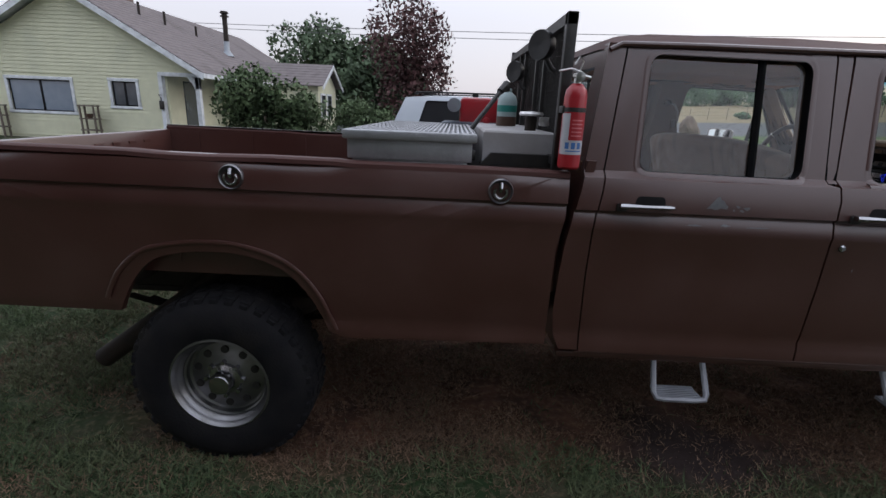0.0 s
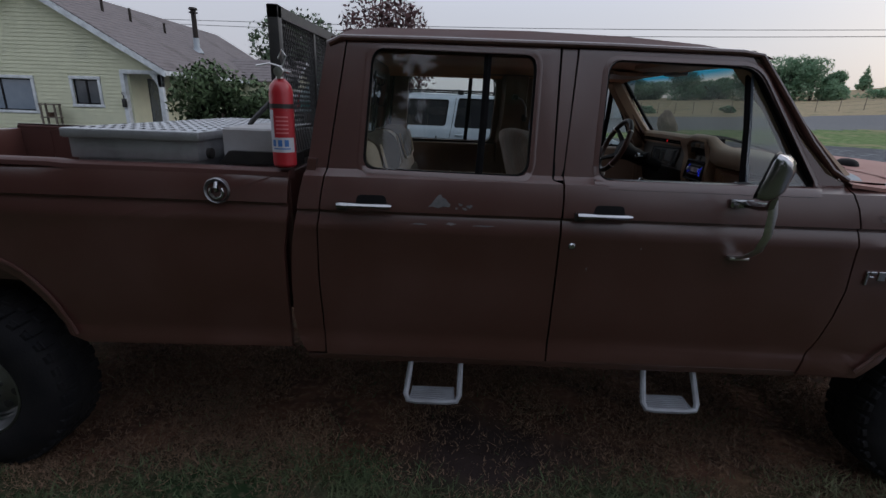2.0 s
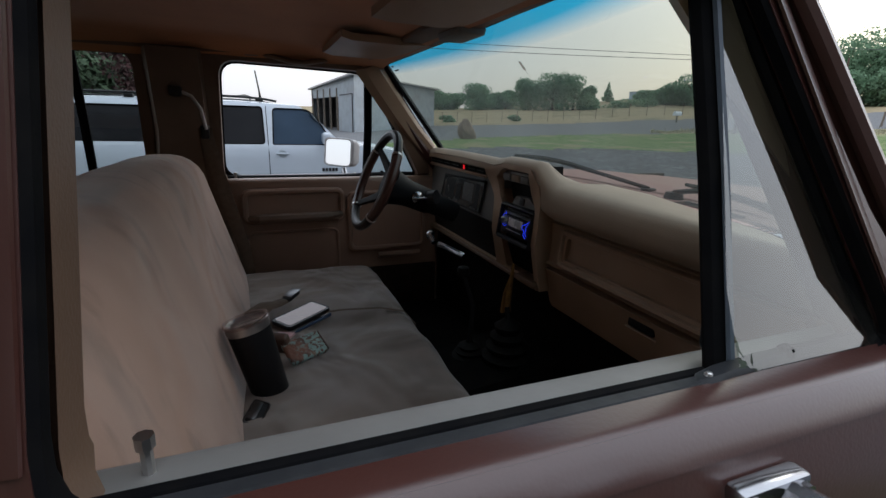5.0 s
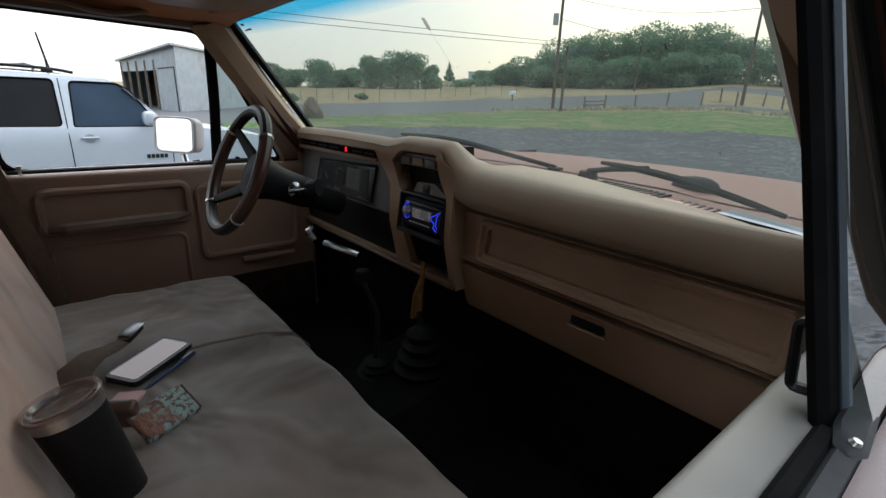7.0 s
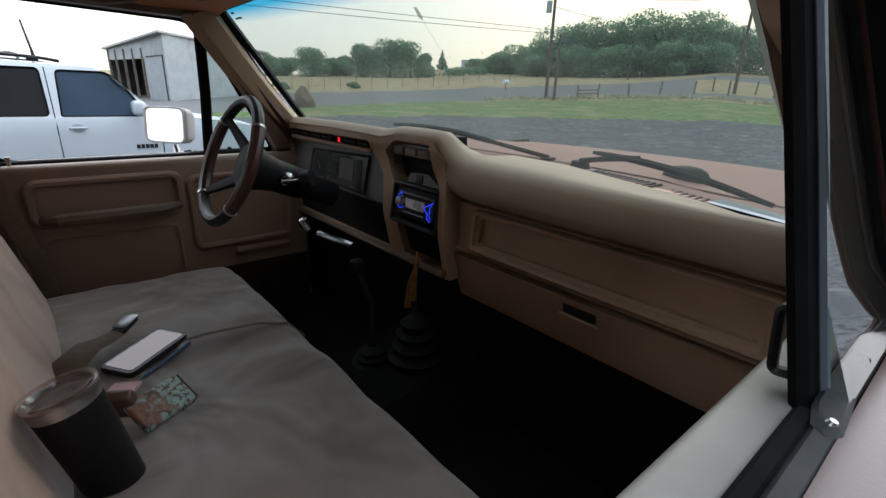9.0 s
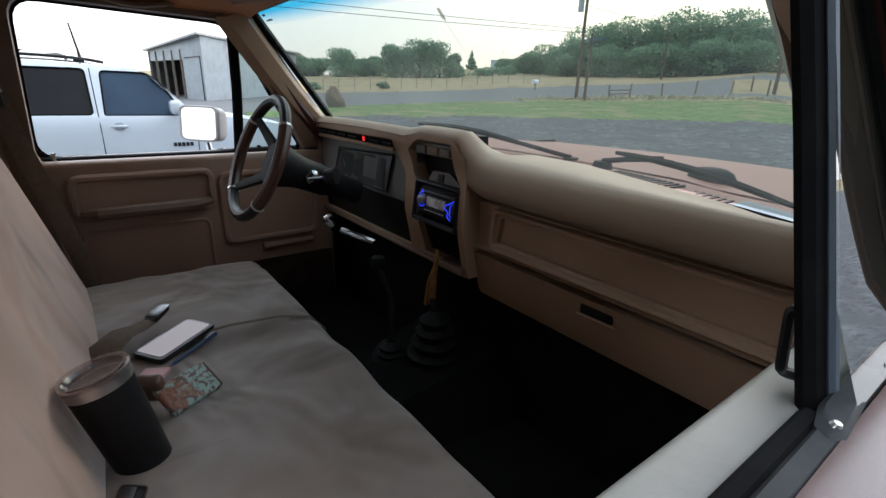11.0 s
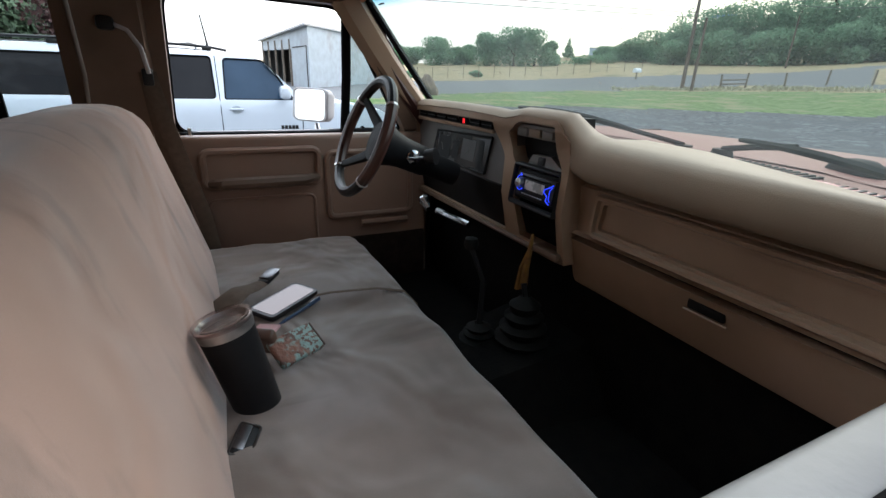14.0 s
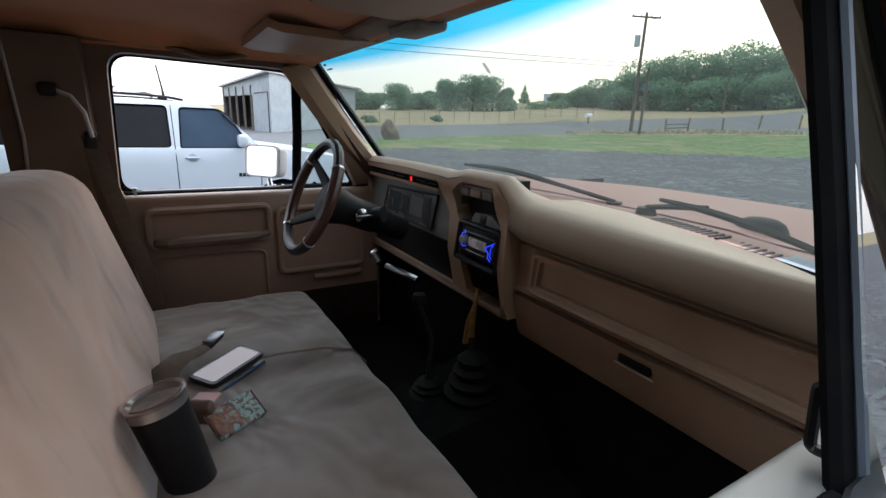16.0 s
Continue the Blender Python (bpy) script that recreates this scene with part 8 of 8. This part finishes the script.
garden_stand(-13.75, 15.6, 1.25)
garden_stand(-17.2, 15.6, 1.15)
bm = box(bmesh.new(), -11.30, -11.16, 15.86, 15.94, 1.20, 1.50, 0.01)
cyl(bm, (-11.23, 15.9, 1.5), (-11.23, 15.9, 1.62), 0.02, seg=8)
tube(bm, [(-11.23, 15.95, 1.7), (-11.3, 15.9, 1.72), (-11.23, 15.9, 1.6)], 0.012, 6)
solo("wall_lantern", bm, BLACKM, "small black lantern on the porch corner", "lantern")


# ---------------------------------------------------------------- trees and bushes
def foliage(name, material, parent, lobes, count, size, seed, soft=1.0):
    """Small leaf clumps scattered through uneven lobes."""
    rng = np.random.default_rng(seed)
    verts, faces, nrm = [], [], []
    vol = np.array([l[3] * l[4] * l[5] for l in lobes]) ** 0.75
    pick = rng.choice(len(lobes), count, p=vol / vol.sum())
    for k in range(count):
        cx, cy, cz, rx, ry, rz = lobes[pick[k]]
        d = rng.normal(size=3)
        d /= np.linalg.norm(d)
        r = rng.uniform(0.35, 1.0) ** 0.45 * rng.uniform(0.85, 1.12)
        c = np.array((cx + d[0] * rx * r, cy + d[1] * ry * r, cz + d[2] * rz * r))
        a = rng.normal(size=3)
        a /= np.linalg.norm(a)
        b = np.cross(a, rng.normal(size=3))
        b /= np.linalg.norm(b)
        if np.dot(np.cross(b, a), d) < 0:
            b = -b
        s = size * rng.uniform(0.5, 1.4)
        m = d * soft + rng.normal(size=3) * 0.35 + np.array((0.0, 0.0, 0.15 + 0.6 * (1.0 - soft)))
        nrm += [tuple(m / np.linalg.norm(m))] * 4
        i = len(verts)
        verts += [tuple(c - a * s), tuple(c + b * s * 0.5), tuple(c + a * s), tuple(c - b * s * 0.5)]
        faces.append((i, i + 1, i + 2, i + 3))
    me = bpy.data.meshes.new(name)
    me.from_pydata(verts, [], faces)
    me.materials.append(material)
    me.normals_split_custom_set_from_vertices(nrm)
    ob = new(name, me)
    ob.parent = parent
    ob.matrix_parent_inverse = Matrix.Translation(-parent.location)
    return ob


def tree(x, y, h, r, label, seed, leaf=None, count=1800, size=0.28, low=0.25, group="", narrow=False, name="tree"):
    z0 = ground_height(x, y)
    t = thing(name, (x, y, z0), label, "tree" if name == "tree" else "bush", group)
    rng = random.Random(seed)
    lobes = []
    n = 5 if narrow else 15
    for k in range(n):
        if narrow:
            f = k / (n - 1)
            lobes.append((x, y, z0 + h * (0.2 + 0.75 * f), r * (1 - 0.85 * f), r * (1 - 0.85 * f), h * 0.14))
            continue
        a, q = rng.uniform(0, 6.28), rng.uniform(0.2, 0.75) if k else 0.0
        cz = z0 + h * (low + (0.93 - low) * (0.12 + 0.75 * ((k * 0.618) % 1.0))) if k else z0 + h * 0.72
        s = rng.uniform(0.38, 0.6) if k else 0.55
        lobes.append((x + r * q * math.cos(a), y + r * q * math.sin(a), cz, r * s, r * s, min(h * 0.24, (z0 + h - cz) * 0.98 + 0.05)))
    bm = tube(bmesh.new(), [(x, y, z0 - 0.1), (x + 0.02 * h, y, z0 + 0.3 * h), (x, y + 0.01 * h, z0 + 0.75 * h)], [0.035 * h, 0.024 * h, 0.008 * h], 8)
    tr = part("trunk", bm, BARK, t)
    for l in lobes[1:6]:
        bm = tube(bmesh.new(), [(x, y, z0 + 0.28 * h), ((x + l[0]) / 2, (y + l[1]) / 2, z0 + 0.42 * h + 0.1 * (l[2] - z0)), l[:3]], [0.016 * h, 0.010 * h, 0.004 * h], 6)
        part("limb", bm, BARK, tr)
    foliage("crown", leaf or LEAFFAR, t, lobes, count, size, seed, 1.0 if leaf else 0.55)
    return t


def polar(az, d):
    return 1.3 + d * math.cos(radians(az - LAND_TURN)), d * math.sin(radians(az - LAND_TURN))


def far_tree(az, d, el, r, seed, **kw):
    x, y = polar(az, d)
    h = 1.65 + d * math.tan(radians(el + land_tilt(az))) - ground_height(x, y)
    return tree(x, y, h, r, kw.pop("label", "round green tree at the edge of the dry field"), seed, low=kw.pop("low", 0.08), group="trees along the field", **kw)


# far crowns carry distance haze in their leaf colour
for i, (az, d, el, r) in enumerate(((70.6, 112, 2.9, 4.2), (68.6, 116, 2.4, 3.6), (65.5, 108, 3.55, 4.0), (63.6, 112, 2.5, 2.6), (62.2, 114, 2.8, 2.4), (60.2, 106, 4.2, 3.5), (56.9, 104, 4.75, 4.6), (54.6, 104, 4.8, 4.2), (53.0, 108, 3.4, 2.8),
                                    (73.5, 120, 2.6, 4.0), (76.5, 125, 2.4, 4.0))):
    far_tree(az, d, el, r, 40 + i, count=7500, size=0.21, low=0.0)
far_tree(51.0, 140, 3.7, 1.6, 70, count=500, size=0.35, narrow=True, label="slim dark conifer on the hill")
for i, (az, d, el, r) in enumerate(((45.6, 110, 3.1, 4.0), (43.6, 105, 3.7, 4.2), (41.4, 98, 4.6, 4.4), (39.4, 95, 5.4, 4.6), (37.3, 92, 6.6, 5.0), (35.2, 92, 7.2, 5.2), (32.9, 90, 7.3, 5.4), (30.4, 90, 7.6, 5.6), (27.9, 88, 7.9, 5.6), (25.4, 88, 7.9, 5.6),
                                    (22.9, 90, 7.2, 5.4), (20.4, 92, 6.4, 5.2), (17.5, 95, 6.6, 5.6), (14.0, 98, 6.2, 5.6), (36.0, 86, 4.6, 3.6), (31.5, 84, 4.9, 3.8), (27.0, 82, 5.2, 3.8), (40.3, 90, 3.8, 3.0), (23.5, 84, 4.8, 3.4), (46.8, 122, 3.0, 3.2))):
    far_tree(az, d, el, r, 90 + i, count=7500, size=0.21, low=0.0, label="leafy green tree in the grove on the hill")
# by the house
tree(-13.0, 45.0, 8.9, 4.6, "large green tree behind the house", 5, LEAF, 8000, 0.22, 0.05)
tree(-8.3, 47.0, 7.8, 4.4, "large green tree behind the house", 6, LEAF, 7500, 0.22, 0.05)
tree(-3.2, 30.0, 8.3, 3.0, "dark red-leaved tree behind the truck", 8, LEAFRED, 6500, 0.14, 0.05)
tree(-4.9, 35.0, 5.2, 2.6, "dark green tree below the red-leaved one", 9, LEAF, 5500, 0.18, 0.0)
tree(-8.0, 36.0, 5.0, 2.6, "dark green tree below the red-leaved one", 10, LEAF, 4500, 0.18, 0.0)
tree(-6.3, 13.0, 2.75, 1.25, "dense green bush beside the porch", 11, LEAFBUSH, 6500, 0.075, 0.02, name="bush")
tree(-5.2, 13.4, 2.0, 0.9, "dense green bush beside the porch", 12, LEAFBUSH, 3500, 0.075, 0.02, name="bush")
tree(-5.2, 21.0, 1.9, 1.1, "small yellow-green shrub past the bush", 13, LEAFBUSH, 2500, 0.08, 0.02, name="bush")
tree(-4.0, 21.5, 1.5, 1.0, "small yellow-green shrub past the bush", 14, LEAFBUSH, 2200, 0.08, 0.02, name="bush")
# unseen, behind the camera: dark shapes in the glass; the near ones also block light from the flank
for i, (x, y, h, r) in enumerate(((-10.0, -8.0, 13.0, 5.0), (-4.4, -8.8, 13.5, 5.0), (2.2, -14.0, 12.0, 4.8), (10.0, -36.0, 10.0, 5.0), (24.0, -44.0, 9.0, 5.5), (40.0, -38.0, 8.0, 5.5), (-17.0, -9.0, 11.0, 5.0))):
    tree(x, y, h, r, "broad dark tree on the lawn behind", 200 + i, LEAF, 5200, 0.40, 0.10)


# ---------------------------------------------------------------- shed, poles, fences, far things
def shed():
    a, b, c = Vector((8.07, 35.34, 0.0)), Vector((6.02, 43.75, 0.0)), Vector((18.45, 46.94, 0.0))
    d = b + c - a
    t = thing("metal_shed", (12.0, 45.0, 0.2), "grey sheet-metal shed with an open bay", "shed")
    za, zb = 4.15, 3.45
    def wall(p, q, z0, zp, zq, n, name="wall", m=CORR):
        bm = bmesh.new()
        dirv = (q - p)
        nrm = Vector((-dirv.y, dirv.x, 0)).normalized()
        loops = []
        for k in range(n + 1):
            s = p + dirv * k / n + nrm * (0.02 if k % 2 else -0.02)
            loops.append([(s.x, s.y, z0), (s.x, s.y, zp + (zq - zp) * k / n)])
        loft(bm, loops, caps=False, closed=False)
        return part(name, bm, m, t)
    wall(a, c, -0.1, za, za, 120)
    wall(c, d, -0.1, za, zb, 60)
    wall(b, d, -0.1, zb, zb, 120)
    e = a + (b - a) * 0.34
    wall(a, e, -0.1, za, za + (zb - za) * 0.34, 22, "front_panel")
    wall(e, b, 2.75, za + (zb - za) * 0.34, zb, 40, "front_band")
    for f in (0.36, 0.52, 0.68, 0.84, 0.985):
        p = a + (b - a) * f
        part("post", box(bmesh.new(), p.x - 0.07, p.x + 0.07, p.y - 0.07, p.y + 0.07, 0.0, 3.4), WOODF, t)
    # dark sheet across the bay stands in for the shade inside
    p, q = e + (c - a) * 0.18, b + (c - a) * 0.18
    bm = loft(bmesh.new(), [[(p.x, p.y, 0), (q.x, q.y, 0)], [(p.x, p.y, 3.2), (q.x, q.y, 3.2)]], caps=False, closed=False)
    part("inner_wall", bm, DARKIN, t)
    p2 = a + (b - a) * 0.04
    p3 = a + (b - a) * 0.30
    bm = tube(bmesh.new(), [(p2.x, p2.y - 0.06, 0.1), (p2.x, p2.y - 0.06, 2.9), (p3.x, p3.y - 0.06, 2.85)], 0.04, 6)
    part("door_track", bm, DARKIN, t)
    bm = loft(bmesh.new(), [[(x.x, x.y, z), (y.x, y.y, w), (y.x, y.y, w + 0.12), (x.x, x.y, z + 0.12)] for x, z, y, w in ((a + Vector((-0.3, -0.5, 0)), za, b + Vector((-0.3, 0.3, 0)), zb), (c + Vector((0.3, -0.5, 0)), za, d, zb))])
    part("roof", bm, PLATE, t)
    t.location.z += 0.52


shed()


def lift(az, d):
    return d * math.tan(radians(land_tilt(az)))


def pole(az, d, top, r, arm, label):
    x, y = polar(az, d)
    z0 = ground_height(x, y)
    top += lift(az, d)
    t = thing("utility_pole", (x, y, z0), label, "utility pole", "utility poles")
    part("post", cyl(bmesh.new(), (x, y, z0 - 0.3), (x + 0.1, y - 0.05, top), r, r * 0.7, 12), WOODP, t)
    if arm:
        part("cross_arm", box(bmesh.new(), -1.15, 1.15, -0.06, 0.06, -0.06, 0.06, m=pose(x + 0.1, y - 0.05, top - 0.35, 0, 6, -50)), WOODP, t)
        for k in (-1.05, -0.4, 0.4, 1.05):
            p = pose(x + 0.1, y - 0.05, top - 0.35, 0, 6, -50) @ Vector((k, 0, 0.14))
            part("insulator", lathe(bmesh.new(), [(0.03, -0.1), (0.06, -0.02), (0.05, 0.06), (0.0, 0.09)], p, (0, 0, 1), 10), CORR, t)
        part("transformer", cyl(bmesh.new(), (x - 0.25, y + 0.28, top - 2.65), (x - 0.25, y + 0.28, top - 1.75), 0.24, seg=16), CORR, t, "grey transformer can")
    return Vector((x, y, top))


P1 = pole(39.1, 46, 10.55, 0.16, True, "tall weathered utility pole with a cross arm and a transformer")
pole(38.2, 44, 6.0, 0.13, False, "shorter leaning utility pole beside the tall one")
P3 = pole(20.4, 50, 9.6, 0.15, False, "weathered utility pole by the road")
pole(30.6, 74, 9.0, 0.12, False, "thin pale pole before the grove")
left = Vector((*polar(126, 44), 7.0))


def wire(a, b, sag, name="power_line", r=0.02):
    pts = [a.lerp(b, k / 24) + Vector((0, 0, -sag * math.sin(math.pi * k / 24))) for k in range(25)]
    solo(name, tube(bmesh.new(), pts, r, 5), WIRE, "thin grey overhead power line", "power line", "power lines")


wire(Vector((P1.x, P1.y, P1.z - 4.00)), left, 0.35)
wire(Vector((P1.x, P1.y, P1.z - 4.30)), left + Vector((0, 0, -0.25)), 0.5)
wire(Vector((P1.x, P1.y, P1.z - 0.35)), Vector((P3.x, P3.y, P3.z - 0.2)), 0.8)
wire(Vector((P1.x, P1.y, P1.z - 2.15)), Vector((P3.x, P3.y, P3.z - 2.4)), 0.9)
wire(Vector((P3.x, P3.y, P3.z - 0.2)), Vector((*polar(-5, 70), 10.4)), 0.9)


def post(x, y, h, r, lean, label, group, name="fence_post", m=None):
    z0 = ground_height(x, y)
    bm = cyl(bmesh.new(), (x, y, z0 - 0.2), (x + lean, y, z0 + h), r, r * 0.9, 8)
    return solo(name, bm, m or WOODF, label, "fence post", group)


rs = random.Random(31)
ends = []
for az, d in ((35.6, 47.5), (33.5, 48.0), (30.3, 48.5), (27.2, 50.0), (24.0, 49.0), (22.3, 51.0), (20.9, 48.5), (18.6, 51.0), (17.0, 50.0), (14.5, 51.0)):
    x, y = polar(az, d)
    post(x, y, rs.uniform(1.05, 1.3), 0.085, rs.uniform(-0.15, 0.25), "grey weathered wooden fence post by the road", "wooden fence posts")
    ends.append(Vector((x, y, ground_height(x, y))))
for z in (0.30, 0.62):
    solo("fence_rail", tube(bmesh.new(), [ends[0] + Vector((0, 0, z)), ends[1] + Vector((0, 0, z))], 0.05, 6), WOODF, "grey wooden fence rail between two posts", "fence rail", "fence rails")
prev = None
for k in range(18):
    az = 73 - 1.75 * k
    x, y = polar(az, 57 + 0.25 * k)
    post(x, y, 1.25, 0.035, rs.uniform(-0.03, 0.03), "thin grey post of the wire fence along the field", "wire fence posts")
    q = Vector((x, y, ground_height(x, y)))
    if prev:
        for z in (0.5, 0.85, 1.2):
            solo("fence_wire", tube(bmesh.new(), [prev + Vector((0, 0, z)), q + Vector((0, 0, z))], 0.008, 4), WIRE, "thin wire of the field fence", "wire", "fence wires")
    prev = q


def verge_weeds(count, seed):
    """Dry weeds standing along the fence by the road, in one mesh."""
    rng = random.Random(seed)
    verts, faces = [], []
    while len(faces) < count:
        az = rng.uniform(9, 46)
        d = lerp(az, (8, 20, 30, 41, 53), (48, 44.5, 47.5, 45.5, 40)) + rng.gauss(0, 0.9)
        x, y = polar(az, d)
        tall = 0.30 * (0.6 + 0.8 * noise.noise((x * 0.6, y * 0.6, 2.0))) * rng.uniform(0.5, 1.3)
        if tall < 0.08:
            continue
        z, a, w = ground_height(x, y), rng.uniform(0, 6.283), rng.uniform(0.02, 0.05)
        k = len(verts)
        verts += [(x - w * math.cos(a), y - w * math.sin(a), z - 0.02), (x + w * math.cos(a), y + w * math.sin(a), z - 0.02), (x + rng.gauss(0, 0.12), y + rng.gauss(0, 0.12), z + tall)]
        faces.append((k, k + 1, k + 2))
    me = bpy.data.meshes.new("roadside_weeds")
    me.from_pydata(verts, [], faces)
    me.materials.append(WEEDS)
    return tagged(new("roadside_weeds", me), "dry pale brown weeds along the roadside fence", "weeds", kind="stuff")


verge_weeds(5200, 77)


def mailbox():
    x, y = polar(43.7, 53)
    z0 = ground_height(x, y)
    t = thing("mailbox", (x, y, z0), "white mailbox on a post beside the road", "mailbox")
    part("post", box(bmesh.new(), x - 0.05, x + 0.05, y - 0.05, y + 0.05, z0 - 0.1, z0 + 0.72), WOODF, t)
    bm = bmesh.new()
    loft(bm, [[(x + s, y + 0.24 * math.cos(a), z0 + 0.74 + 0.30 * max(0.0, math.sin(a)) - (0.1 if math.sin(a) < 0 else 0)) for a in np.linspace(0, 2 * math.pi, 15)[:-1]] for s in (-0.35, 0.35)])
    part("box", bm, TRIMW, t)


mailbox()


def boulder():
    x, y = polar(66.5, 31.0)
    bm = bmesh.new()
    bmesh.ops.create_icosphere(bm, subdivisions=3, radius=1.0)
    for v in bm.verts:
        n1 = noise.noise(v.co * 1.3) * 0.25 + noise.noise(v.co * 3.1) * 0.12
        v.co *= 1 + n1
        h = v.co.z
        v.co = Vector((x + v.co.x * 0.55 * (1.0 - 0.30 * h) + 0.12 * h * -1, y + v.co.y * 0.5, ground_height(x, y) + 0.52 + h * 0.72))
    solo("boulder", bm, ROCKM, "pointed tan boulder at the edge of the gravel", "boulder", sharp=20)


boulder()
x, y = polar(47.9, 150)
z0 = ground_height(x, y)
t = thing("far_barn", (x, y, z0), "distant pale blue metal barn on the hill", "barn")
part("wall", box(bmesh.new(), -2.4, 2.4, -2.0, 2.0, -0.5, 1.5, m=pose(x, y, z0, 0, 0, -40)), mat("pale_blue_sheet", (0.42, 0.50, 0.58), 0.5, 0, (0.38, 0.45, 0.52), 1), t)
part("roof", box(bmesh.new(), -2.5, 2.5, -2.1, 2.1, 1.5, 1.7, m=pose(x, y, z0, 0, 0, -40)), PLATE, t)
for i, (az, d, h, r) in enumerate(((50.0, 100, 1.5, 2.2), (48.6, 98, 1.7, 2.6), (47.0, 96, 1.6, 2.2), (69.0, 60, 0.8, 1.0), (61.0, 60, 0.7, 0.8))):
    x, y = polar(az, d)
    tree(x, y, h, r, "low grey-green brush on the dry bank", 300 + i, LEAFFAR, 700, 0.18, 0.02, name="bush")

# ---------------------------------------------------------------- grass round the truck
def lawn_ok(x, y, rng):
    clump = noise.noise((x * 2.1, y * 2.1, 3.0)) + 0.6 * noise.noise((x * 6.0, y * 6.0, 9.0))
    return rng.random() < (0.34 + 1.0 * clump) * (1.0 - 0.96 * straw_zone(x, y)) * (1.0 - 0.95 * soil_zone(x, y))


def straw_ok(x, y, rng):
    clump = noise.noise((x * 2.6, y * 2.6, 7.0)) + 0.5 * noise.noise((x * 7.0, y * 7.0, 2.0))
    return rng.random() < (0.45 + 0.9 * clump) * (0.40 + 0.60 * straw_zone(x, y) * (1.25 - 0.6 * min(1.0, max(0.0, (y - 0.1) / 0.5)))) * (1.0 - 0.9 * soil_zone(x, y))


blades("grass", BLADE, "short patchy green grass", 110000, -4.6, 3.4, -1.0, 2.6, 0.034, 1, lawn_ok, 1.0)
blades("straw", STRAW, "dry trampled straw and dead grass", 170000, -3.4, 3.4, -0.8, 2.6, 0.017, 2, straw_ok, 1.2)
